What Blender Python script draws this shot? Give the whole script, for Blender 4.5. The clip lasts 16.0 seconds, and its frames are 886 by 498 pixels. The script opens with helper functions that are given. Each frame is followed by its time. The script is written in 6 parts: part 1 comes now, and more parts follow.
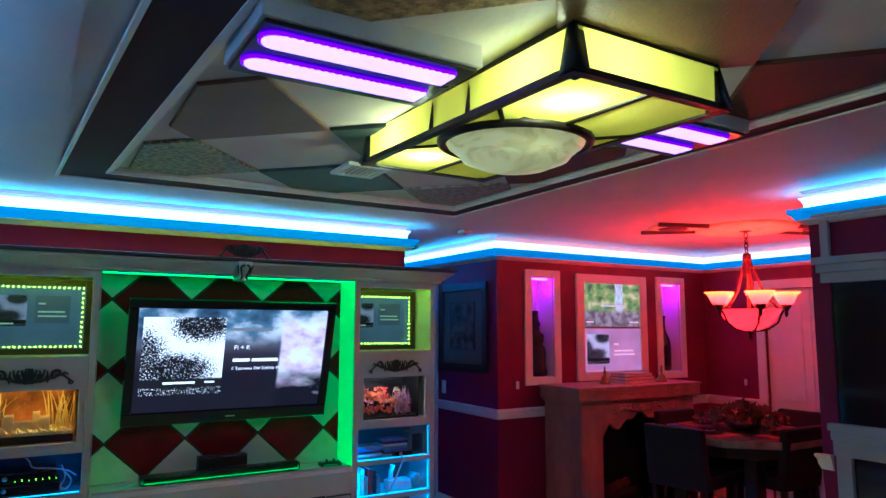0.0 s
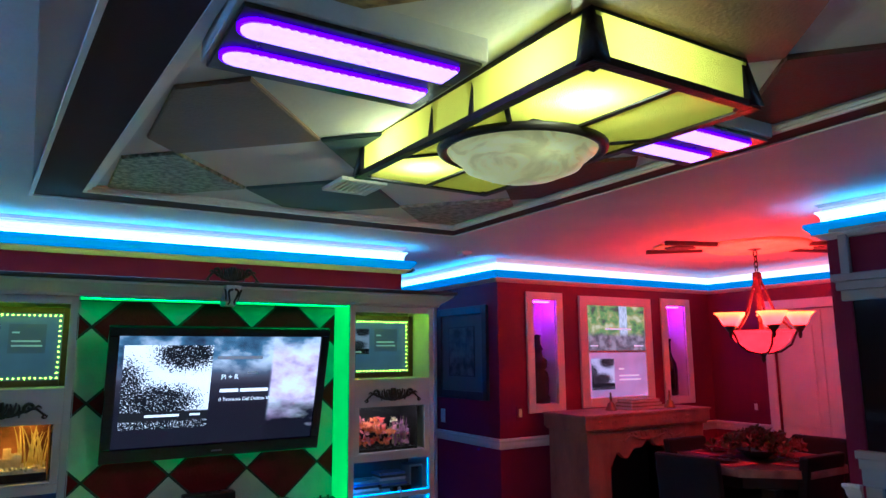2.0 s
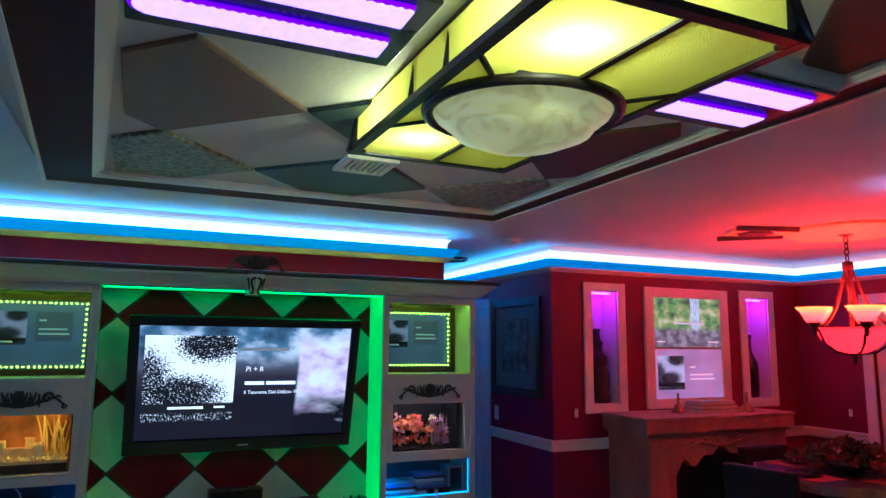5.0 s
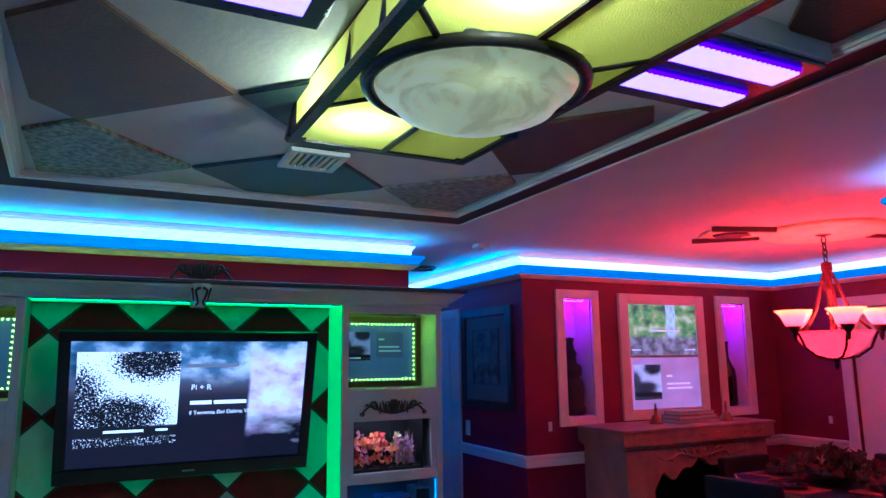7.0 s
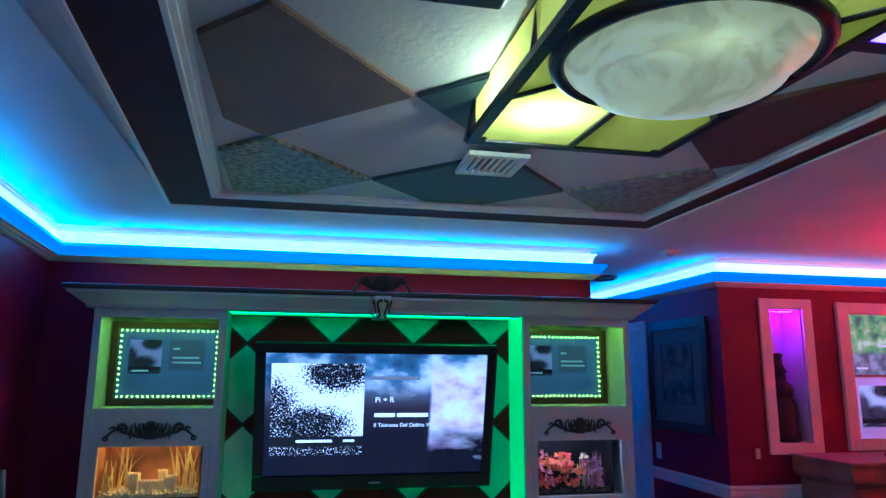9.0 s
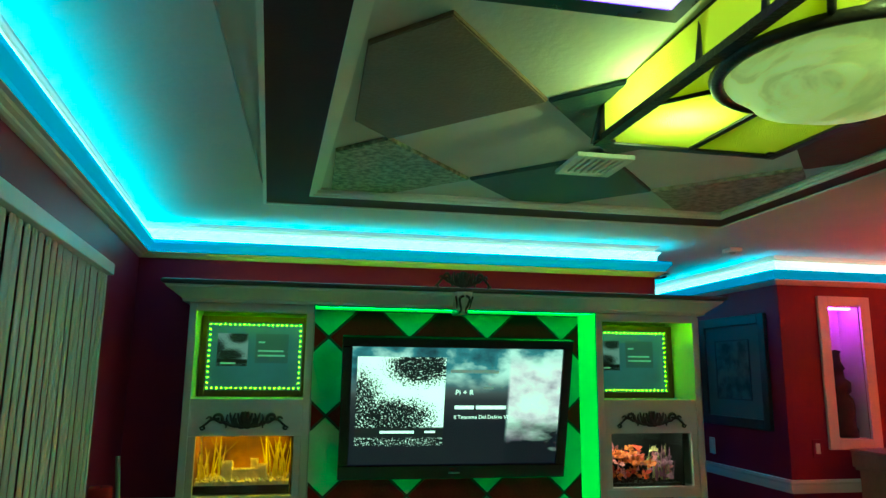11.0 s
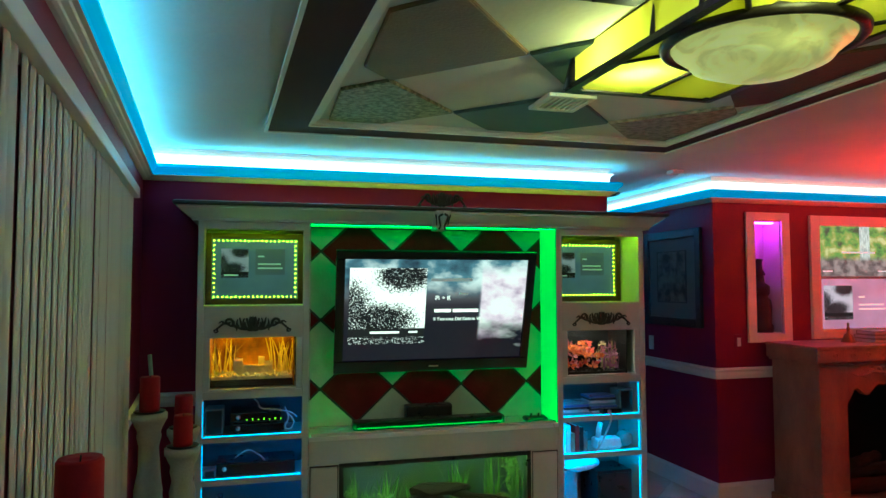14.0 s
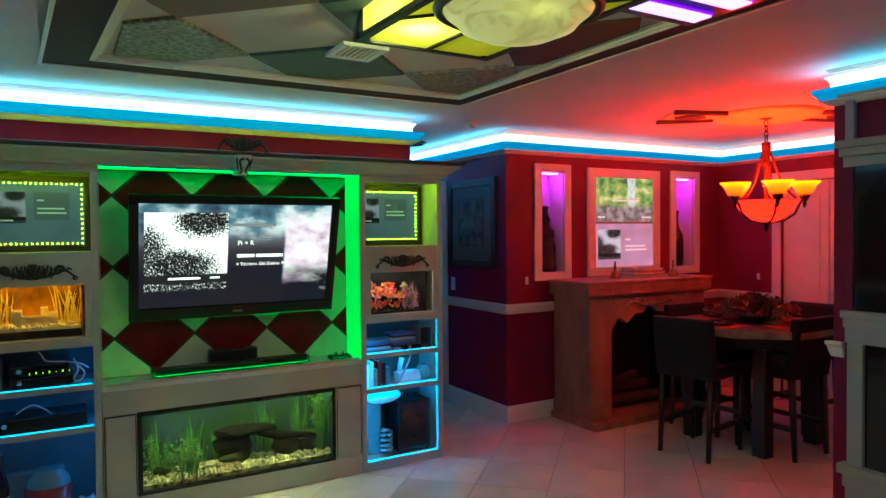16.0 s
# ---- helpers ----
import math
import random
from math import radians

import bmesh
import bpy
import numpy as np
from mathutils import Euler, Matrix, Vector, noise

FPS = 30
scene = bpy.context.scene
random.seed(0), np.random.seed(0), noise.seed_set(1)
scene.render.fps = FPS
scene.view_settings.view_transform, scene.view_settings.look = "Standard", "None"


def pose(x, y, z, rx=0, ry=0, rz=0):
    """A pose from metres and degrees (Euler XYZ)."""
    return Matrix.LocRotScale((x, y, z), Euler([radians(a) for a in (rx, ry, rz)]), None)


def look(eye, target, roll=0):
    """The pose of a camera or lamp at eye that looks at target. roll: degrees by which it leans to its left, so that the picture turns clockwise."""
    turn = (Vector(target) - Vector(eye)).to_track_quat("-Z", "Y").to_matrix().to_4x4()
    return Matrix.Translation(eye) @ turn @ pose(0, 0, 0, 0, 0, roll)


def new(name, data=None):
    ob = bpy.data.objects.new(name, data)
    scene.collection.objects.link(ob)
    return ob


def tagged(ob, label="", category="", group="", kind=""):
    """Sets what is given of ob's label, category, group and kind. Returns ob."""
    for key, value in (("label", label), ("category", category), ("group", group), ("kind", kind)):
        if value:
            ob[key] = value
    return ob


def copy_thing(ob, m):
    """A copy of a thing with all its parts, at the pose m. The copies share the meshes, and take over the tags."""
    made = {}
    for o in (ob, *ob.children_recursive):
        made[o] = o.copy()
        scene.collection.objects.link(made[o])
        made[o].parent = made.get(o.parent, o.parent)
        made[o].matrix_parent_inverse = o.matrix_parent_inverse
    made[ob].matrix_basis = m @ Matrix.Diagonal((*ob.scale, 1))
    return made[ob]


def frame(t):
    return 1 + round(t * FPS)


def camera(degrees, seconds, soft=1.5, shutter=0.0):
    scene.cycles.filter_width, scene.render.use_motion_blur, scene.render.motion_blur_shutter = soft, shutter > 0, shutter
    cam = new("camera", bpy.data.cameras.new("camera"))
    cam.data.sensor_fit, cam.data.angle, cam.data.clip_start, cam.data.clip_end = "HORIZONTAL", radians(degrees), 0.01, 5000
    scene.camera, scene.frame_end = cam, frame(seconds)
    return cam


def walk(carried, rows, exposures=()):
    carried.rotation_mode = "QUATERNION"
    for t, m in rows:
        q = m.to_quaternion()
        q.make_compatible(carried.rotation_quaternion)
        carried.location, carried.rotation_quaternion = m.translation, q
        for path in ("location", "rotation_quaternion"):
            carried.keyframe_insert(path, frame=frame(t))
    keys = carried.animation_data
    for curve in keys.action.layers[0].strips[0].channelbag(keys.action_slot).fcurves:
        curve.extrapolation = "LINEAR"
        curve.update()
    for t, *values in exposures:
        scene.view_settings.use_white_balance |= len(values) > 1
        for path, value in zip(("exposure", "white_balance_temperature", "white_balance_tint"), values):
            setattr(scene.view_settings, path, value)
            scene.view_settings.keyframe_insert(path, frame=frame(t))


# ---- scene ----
cam = camera(66.9, 16.0)
PATH = [
    (0, (0.303, 0.506, 1.667), (1.329, 2.207, 1.902), 0.16),
    (0.5, (0.296, 0.576, 1.679), (1.307, 2.274, 1.986), 0.76),
    (1, (0.285, 0.617, 1.678), (1.248, 2.333, 2.033), 1.72),
    (1.5, (0.311, 0.662, 1.676), (1.354, 2.335, 2.012), 1.41),
    (2, (0.392, 0.694, 1.662), (1.425, 2.379, 1.974), -0.51),
    (2.5, (0.537, 0.687, 1.658), (1.556, 2.369, 2.022), -1.14),
    (3, (0.667, 0.684, 1.641), (1.631, 2.406, 1.963), -1.31),
    (3.5, (0.693, 0.685, 1.663), (1.518, 2.475, 2.001), -0.45),
    (3.7, (0.700, 0.683, 1.667), (1.522, 2.478, 1.992), -0.33),
    (5.8, (0.849, 0.964, 1.693), (1.657, 2.772, 1.977), 0.84),
    (6, (0.854, 0.988, 1.688), (1.680, 2.786, 1.980), 0.36),
    (6.5, (0.885, 1.012, 1.678), (1.763, 2.782, 1.987), -1.17),
    (7, (0.968, 1.024, 1.671), (1.841, 2.793, 1.997), -0.67),
    (7.5, (1.049, 1.064, 1.679), (1.805, 2.883, 2.021), -0.44),
    (8, (1.082, 1.123, 1.673), (1.670, 2.998, 2.042), -0.90),
    (8.5, (1.078, 1.174, 1.674), (1.516, 3.086, 2.061), -1.77),
    (9, (0.978, 1.207, 1.681), (1.375, 3.133, 2.046), 0.30),
    (9.2, (0.923, 1.226, 1.688), (1.343, 3.152, 2.029), 0.54),
    (11.3, (0.596, 1.157, 1.654), (0.932, 3.095, 2.014), 0.68),
    (11.5, (0.601, 1.139, 1.670), (0.882, 3.090, 2.006), 1.02),
    (12, (0.547, 1.050, 1.650), (0.739, 3.022, 1.921), 0.54),
    (12.5, (0.503, 0.957, 1.643), (0.703, 2.939, 1.826), -0.26),
    (13, (0.441, 0.901, 1.612), (0.690, 2.882, 1.742), 0.77),
    (13.5, (0.377, 0.846, 1.610), (0.721, 2.813, 1.715), -0.23),
    (14, (0.346, 0.763, 1.622), (0.861, 2.693, 1.731), -0.13),
    (14.5, (0.310, 0.702, 1.610), (0.904, 2.608, 1.719), 0.12),
    (15, (0.298, 0.669, 1.629), (1.068, 2.515, 1.627), -0.61),
    (15.5, (0.370, 0.599, 1.579), (1.228, 2.405, 1.538), -0.60),
    (16, (0.406, 0.579, 1.593), (1.402, 2.312, 1.547), -0.53),
]
LIGHT = [  # seconds, stops, kelvin, tint
    (0.0, 0.0, 4650, 9), (3.0, -0.12, 4550, 10), (3.5, -0.15, 4500, 10), (6.2, -0.14, 4800, 12), (6.7, -0.13, 4050, 18), (9.2, -0.1, 3850, 17), (11.0, 0.05, 5550, -70), (13.4, 0.2, 5600, -80), (14.1, 0.14, 6000, -24), (16.0, 0.22, 6250, -16),
]
walk(cam, [(t, look(eye, target, roll)) for t, eye, target, roll in PATH], LIGHT)
# ---------------------------------------------------------------- world
world = bpy.data.worlds.new("world")
scene.world = world
world.use_nodes = True
world.node_tree.nodes["Background"].inputs[0].default_value = (0.01, 0.012, 0.02, 1)
world.node_tree.nodes["Background"].inputs[1].default_value = 0.3

CEIL = 2.45      # main ceiling
FACE = 4.70      # front of the wall unit
TVWALL = 5.05    # wall behind the unit
REDWALL = 5.16   # wall with the niches
HALL = 3.65      # wall beside the hall
LEFT = -0.355    # west corner of the wall with the blinds
LEAN = 0.085     # that wall runs in by this much a metre towards the south
EAST = 6.32      # far wall of the dining corner
RIGHT = 4.03     # wall with the display case


def lamp(name, kind, place, target, power, colour, size=0.1, size_y=None):
    data = bpy.data.lights.new(name, kind)
    data.energy, data.color = power, colour
    if kind == "AREA":
        data.shape = "RECTANGLE"
        data.size, data.size_y = size, size_y or size
    else:
        data.shadow_soft_size = size
    ob = new(name, data)
    ob.matrix_world = look(place, target) if target else Matrix.Translation(place)
    return ob


# ---------------------------------------------------------------- materials
def material(name, colour, rough=0.5, metal=0.0, scale=8.0, vary=0.15, bump=0.15, fine=90.0, second=None, spread=0.5,
             emit=None, power=0.0, coat=0.0, stretch=(1, 1, 1), transmit=0.0, random_tone=0.0):
    m = bpy.data.materials.new(name)
    m.use_nodes = True
    n, l = m.node_tree.nodes, m.node_tree.links
    b = n["Principled BSDF"]
    b.inputs["Roughness"].default_value = rough
    b.inputs["Metallic"].default_value = metal
    b.inputs["Coat Weight"].default_value = coat
    b.inputs["Transmission Weight"].default_value = transmit
    co = n.new("ShaderNodeTexCoord")
    mp = n.new("ShaderNodeMapping")
    mp.inputs["Scale"].default_value = stretch
    l.new(co.outputs["Object"], mp.inputs["Vector"])
    big, small = n.new("ShaderNodeTexNoise"), n.new("ShaderNodeTexNoise")
    big.inputs["Scale"].default_value, big.inputs["Detail"].default_value = scale, 5
    small.inputs["Scale"].default_value, small.inputs["Detail"].default_value = fine, 3
    l.new(mp.outputs["Vector"], big.inputs["Vector"])
    l.new(mp.outputs["Vector"], small.inputs["Vector"])
    ramp = n.new("ShaderNodeMix")
    ramp.data_type = "RGBA"
    dark = [c * (1 - vary) for c in colour]
    light = [min(1, c * (1 + vary)) for c in (second or colour)]
    ramp.inputs["A"].default_value, ramp.inputs["B"].default_value = (*dark, 1), (*light, 1)
    rng = n.new("ShaderNodeMapRange")
    rng.inputs["From Min"].default_value, rng.inputs["From Max"].default_value = 0.5 - spread / 2, 0.5 + spread / 2
    l.new(big.outputs["Fac"], rng.inputs["Value"])
    l.new(rng.outputs["Result"], ramp.inputs["Factor"])
    colour_out = ramp.outputs["Result"]
    hue = n.new("ShaderNodeHueSaturation")
    l.new(colour_out, hue.inputs["Color"])
    val = n.new("ShaderNodeMapRange")
    val.inputs["To Min"].default_value, val.inputs["To Max"].default_value = 1 - vary * 0.6, 1 + vary * 0.6
    l.new(small.outputs["Fac"], val.inputs["Value"])
    if random_tone:
        info = n.new("ShaderNodeObjectInfo")
        tone = n.new("ShaderNodeMapRange")
        tone.inputs["To Min"].default_value, tone.inputs["To Max"].default_value = 1 - random_tone, 1 + random_tone
        l.new(info.outputs["Random"], tone.inputs["Value"])
        times = n.new("ShaderNodeMath")
        times.operation = "MULTIPLY"
        l.new(val.outputs["Result"], times.inputs[0])
        l.new(tone.outputs["Result"], times.inputs[1])
        l.new(times.outputs[0], hue.inputs["Value"])
    else:
        l.new(val.outputs["Result"], hue.inputs["Value"])
    l.new(hue.outputs["Color"], b.inputs["Base Color"])
    rr = n.new("ShaderNodeMapRange")
    rr.inputs["To Min"].default_value, rr.inputs["To Max"].default_value = max(0.02, rough - 0.1), min(1, rough + 0.1)
    l.new(big.outputs["Fac"], rr.inputs["Value"])
    l.new(rr.outputs["Result"], b.inputs["Roughness"])
    if bump:
        bp = n.new("ShaderNodeBump")
        bp.inputs["Strength"].default_value, bp.inputs["Distance"].default_value = bump, 0.01
        l.new(small.outputs["Fac"], bp.inputs["Height"])
        l.new(bp.outputs["Normal"], b.inputs["Normal"])
    if emit:
        b.inputs["Emission Color"].default_value = (*emit, 1)
        b.inputs["Emission Strength"].default_value = power
    return m


def glow(name, colour, power, noise_scale=0.0, low=0.5):
    """A surface that gives off light: a diffuser, a screen, a row of diodes."""
    m = bpy.data.materials.new(name)
    m.use_nodes = True
    n, l = m.node_tree.nodes, m.node_tree.links
    b = n["Principled BSDF"]
    b.inputs["Base Color"].default_value = (*[min(0.8, c) for c in colour], 1)
    b.inputs["Emission Color"].default_value = (*colour, 1)
    b.inputs["Emission Strength"].default_value = power
    b.inputs["Roughness"].default_value = 0.4
    if noise_scale:
        t = n.new("ShaderNodeTexNoise")
        t.inputs["Scale"].default_value, t.inputs["Detail"].default_value = noise_scale, 4
        r = n.new("ShaderNodeMapRange")
        r.inputs["From Min"].default_value, r.inputs["From Max"].default_value = 0.3, 0.7
        r.inputs["To Min"].default_value, r.inputs["To Max"].default_value = power * low, power
        co = n.new("ShaderNodeTexCoord")
        l.new(co.outputs["Object"], t.inputs["Vector"])
        l.new(t.outputs["Fac"], r.inputs["Value"])
        l.new(r.outputs["Result"], b.inputs["Emission Strength"])
    return m


WINE = material("wine_wall_paint", (0.18, 0.006, 0.045), 0.45, scale=2.5, vary=0.12, bump=0.12, fine=160)
CEILING = material("knockdown_ceiling_paint", (0.6, 0.6, 0.6), 0.8, scale=3, vary=0.06, bump=0.16, fine=45)
TRIM = material("white_trim_paint", (0.72, 0.71, 0.68), 0.4, scale=5, vary=0.06, bump=0.05)
CREAM = material("cream_cabinet_paint", (0.5, 0.5, 0.47), 0.4, scale=4, vary=0.1, bump=0.08, fine=60)
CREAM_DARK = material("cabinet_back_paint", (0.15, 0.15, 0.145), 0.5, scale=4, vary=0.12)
DARKTRIM = material("dark_stained_trim", (0.03, 0.022, 0.02), 0.35, scale=12, vary=0.3, stretch=(1, 6, 6))
PLUM = material("plum_border_paint", (0.036, 0.009, 0.02), 0.85, scale=3, vary=0.2, bump=0.1)
TILE = material("polished_floor_tile", (0.56, 0.52, 0.5), 0.22, scale=3, vary=0.12, bump=0.03, random_tone=0.06)
GROUT = material("floor_grout", (0.22, 0.2, 0.19), 0.9, scale=20)
BLACK = material("black_plastic", (0.012, 0.012, 0.013), 0.3, scale=20, vary=0.2, bump=0.03)
BLACK_GLOSS = material("black_gloss_bezel", (0.008, 0.008, 0.009), 0.08, scale=10, vary=0.1, bump=0.0)
IRON = material("dark_bronze_iron", (0.02, 0.016, 0.014), 0.4, 0.4, scale=25, vary=0.4, bump=0.2)
GREENTILE = material("pale_diamond_board", (0.55, 0.56, 0.48), 0.5, scale=9, vary=0.12, bump=0.25, fine=70, random_tone=0.08)
REDTILE = material("oxblood_diamond_board", (0.15, 0.005, 0.012), 0.8, scale=9, vary=0.3, bump=0.25, fine=70, random_tone=0.15)
REDTILE.node_tree.nodes["Principled BSDF"].inputs["Specular IOR Level"].default_value = 0.12
WOODPALE = material("carved_pale_oak", (0.27, 0.115, 0.09), 0.6, scale=5, vary=0.22, bump=0.35, fine=60, stretch=(1.6, 1.6, 0.7), second=(0.34, 0.145, 0.11))
LEATHER = material("dark_leather", (0.012, 0.007, 0.009), 0.65, scale=14, vary=0.25, bump=0.25, fine=120)
DARKWOOD = material("espresso_wood", (0.02, 0.01, 0.008), 0.35, scale=8, vary=0.3, stretch=(1, 1, 8))
for matt in (WINE, LEATHER):
    matt.node_tree.nodes["Principled BSDF"].inputs["Specular IOR Level"].default_value = 0.22
LED_CYAN = glow("cove_led_diodes", (0.15, 0.68, 1.0), 20.0)
LED_DIM = glow("dining_cove_led_diodes", (0.03, 0.6, 1.0), 2.4)
# unseen fill, added to turn the hall walls blue
LED_HALLFILL = glow("unseen_hall_fill_diodes", (0.0, 0.3, 1.0), 90.0)
# strip light on the inner cove face, put in as white glow
COVEWHITE = glow("cove_lit_white_glow", (0.92, 0.97, 1.0), 1.35)
COVEWARM = glow("dining_cove_white_glow", (0.95, 0.97, 1.0), 1.05)
# blue light bounced onto the crown face, put in as glow
COVEFACE = glow("cove_face_blue_glow", (0.0, 0.36, 0.8), 0.5)
LED_GREEN = glow("bay_led_strip", (0.0, 1.0, 0.09), 24.0)
# green light on the bay's jamb and soffit, put in as glow
JAMBGLOW = glow("green_lit_jamb_glow", (0.0, 1.0, 0.12), 0.62, 3.0, 0.8)
LED_LIME = glow("cubby_led_dots", (0.5, 1.0, 0.02), 12.0)
LED_BLUE = glow("shelf_led_strip", (0.03, 0.45, 1.0), 5.0)
LED_DEEP = glow("hidden_shelf_led_strip", (0.01, 0.24, 1.0), 19.0)
LED_STRONG = glow("bright_hidden_shelf_strip", (0.02, 0.36, 1.0), 62.0)
UV = glow("violet_tube_diffuser", (0.52, 0.3, 1.0), 2.7, 60, 0.8)
UVEDGE = glow("violet_diode_edge", (0.13, 0.0, 1.0), 2.2)
SHADE = glow("frosted_red_glass", (1.0, 0.06, 0.04), 1.35)
SHADE.node_tree.nodes["Principled BSDF"].inputs["Base Color"].default_value = (0.7, 0.05, 0.008, 1)
# bulb light put into the emission colour: red base, yellow rim
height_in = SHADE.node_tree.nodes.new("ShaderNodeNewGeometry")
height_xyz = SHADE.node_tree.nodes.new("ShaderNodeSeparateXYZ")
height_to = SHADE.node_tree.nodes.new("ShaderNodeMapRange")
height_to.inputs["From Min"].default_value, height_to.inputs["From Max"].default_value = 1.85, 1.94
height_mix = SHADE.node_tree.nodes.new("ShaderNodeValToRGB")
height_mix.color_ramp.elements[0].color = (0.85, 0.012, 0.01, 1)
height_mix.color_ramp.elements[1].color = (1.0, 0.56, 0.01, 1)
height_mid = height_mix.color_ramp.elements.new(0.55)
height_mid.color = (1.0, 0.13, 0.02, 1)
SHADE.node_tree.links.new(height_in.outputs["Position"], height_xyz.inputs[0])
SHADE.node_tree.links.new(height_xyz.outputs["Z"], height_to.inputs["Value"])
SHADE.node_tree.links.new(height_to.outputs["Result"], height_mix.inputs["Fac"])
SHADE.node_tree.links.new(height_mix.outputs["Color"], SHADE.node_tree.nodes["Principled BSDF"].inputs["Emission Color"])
through_glass, both = SHADE.node_tree.nodes.new("ShaderNodeBsdfTranslucent"), SHADE.node_tree.nodes.new("ShaderNodeAddShader")
through_glass.inputs["Color"].default_value = (0.34, 0.05, 0.0, 1)
SHADE.node_tree.links.new(SHADE.node_tree.nodes["Principled BSDF"].outputs[0], both.inputs[0])
SHADE.node_tree.links.new(through_glass.outputs[0], both.inputs[1])
SHADE.node_tree.links.new(both.outputs[0], SHADE.node_tree.nodes["Material Output"].inputs["Surface"])


# ---------------------------------------------------------------- building helpers
def box(bm, x0, x1, y0, y1, z0, z1, bevel=0.0):
    made = bmesh.ops.create_cube(bm, size=1.0, matrix=Matrix.Translation(((x0 + x1) / 2, (y0 + y1) / 2, (z0 + z1) / 2))
                                 @ Matrix.Diagonal((x1 - x0, y1 - y0, z1 - z0, 1)))
    if bevel:
        edges = list({e for v in made["verts"] for e in v.link_edges})
        bmesh.ops.bevel(bm, geom=edges, offset=bevel, segments=2, affect="EDGES", profile=0.6)
    return bm


def boxes(*rows, bevel=0.0):
    bm = bmesh.new()
    for r in rows:
        box(bm, *r, bevel=bevel)
    return bm


def lathe(profile, place=(0, 0, 0), turns=24, bm=None, squash=1.0):
    """A turned form from (radius, height) pairs."""
    bm = bm or bmesh.new()
    rings = []
    for r, z in profile:
        rings.append([bm.verts.new((place[0] + r * math.cos(2 * math.pi * k / turns),
                                    place[1] + squash * r * math.sin(2 * math.pi * k / turns), place[2] + z)) for k in range(turns)])
    for a, b in zip(rings, rings[1:]):
        for k in range(turns):
            bm.faces.new((a[k], a[(k + 1) % turns], b[(k + 1) % turns], b[k]))
    if profile[0][0] > 1e-4:
        bm.faces.new(rings[0][::-1])
    if profile[-1][0] > 1e-4:
        bm.faces.new(rings[-1])
    for f in bm.faces:
        f.smooth = True
    return bm


def lathe_open(profile, place=(0, 0, 0), turns=24):
    """A turned thin shell, open at both ends."""
    bm = lathe(profile, place, turns)
    bmesh.ops.delete(bm, geom=[f for f in bm.faces if len(f.verts) == turns], context="FACES_ONLY")
    return bm


def tube(points, radius, sides=8, bm=None, taper=1.0):
    """A round bar along points."""
    bm = bm or bmesh.new()
    pts = [Vector(p) for p in points]
    rings = []
    side = None
    for i, p in enumerate(pts):
        way = (pts[min(i + 1, len(pts) - 1)] - pts[max(i - 1, 0)]).normalized()
        if side is None:
            side = way.orthogonal().normalized()
        side = (side - way * side.dot(way)).normalized()
        up = way.cross(side)
        r = radius * (1 + (taper - 1) * i / max(1, len(pts) - 1))
        rings.append([bm.verts.new(p + r * (math.cos(a) * side + math.sin(a) * up)) for a in (2 * math.pi * k / sides for k in range(sides))])
    for a, b in zip(rings, rings[1:]):
        for k in range(sides):
            f = bm.faces.new((a[k], a[(k + 1) % sides], b[(k + 1) % sides], b[k]))
            f.smooth = True
    bm.faces.new(rings[0][::-1])
    bm.faces.new(rings[-1])
    return bm


def prism(bm, outline, low, high):
    """A flat piece: outline points (x, y) between two heights."""
    a = [bm.verts.new((x, y, low)) for x, y in outline]
    b = [bm.verts.new((x, y, high)) for x, y in outline]
    n = len(a)
    bm.faces.new(a[::-1])
    bm.faces.new(b)
    for k in range(n):
        bm.faces.new((a[k], a[(k + 1) % n], b[(k + 1) % n], b[k]))
    return bm


def moulding(profile, start, end, out, bm=None, mitre_start=0, mitre_end=0):
    """A run of moulding. profile: (distance from the wall, height); out: the wall's outward direction. mitre: +1 lengthens, -1 shortens with distance."""
    bm = bm or bmesh.new()
    s, e, o = Vector((*start, 0)), Vector((*end, 0)), Vector((*out, 0))
    way = (e - s).normalized()
    a = [bm.verts.new(s + o * d - way * d * mitre_start + Vector((0, 0, z))) for d, z in profile]
    b = [bm.verts.new(e + o * d + way * d * mitre_end + Vector((0, 0, z))) for d, z in profile]
    n = len(a)
    for k in range(n):
        bm.faces.new((a[k], a[(k + 1) % n], b[(k + 1) % n], b[k]))
    bm.faces.new(a[::-1])
    bm.faces.new(b)
    bmesh.ops.recalc_face_normals(bm, faces=bm.faces)
    return bm


def clip(poly, x0, x1, y0, y1):
    """A convex outline cut to a rectangle."""
    for axis, limit, sign in ((0, x0, 1), (0, x1, -1), (1, y0, 1), (1, y1, -1)):
        kept = []
        for p, q in zip(poly, poly[1:] + poly[:1]):
            dp, dq = sign * (p[axis] - limit), sign * (q[axis] - limit)
            if dp >= 0:
                kept.append(p)
            if (dp >= 0) != (dq >= 0):
                k = dp / (dp - dq)
                kept.append((p[0] + k * (q[0] - p[0]), p[1] + k * (q[1] - p[1])))
        poly = kept
        if not poly:
            return []
    return poly


def root_of(ob):
    while ob.parent:
        ob = ob.parent
    return ob


def mesh_object(name, bm, mat, offset=(0, 0, 0)):
    me = bpy.data.meshes.new(name)
    bmesh.ops.translate(bm, verts=bm.verts, vec=-Vector(offset))
    bm.to_mesh(me)
    bm.free()
    if mat:
        me.materials.append(mat)
    return new(name, me)


def part(name, bm, mat, parent, label=""):
    ob = mesh_object(name, bm, mat, root_of(parent).location)
    ob.parent = parent
    return tagged(ob, label)


def thing(name, base, label, category, group="", kind=""):
    ob = new(name)
    ob.location = base
    ob.empty_display_size = 0.1
    return tagged(ob, label, category, group, kind)


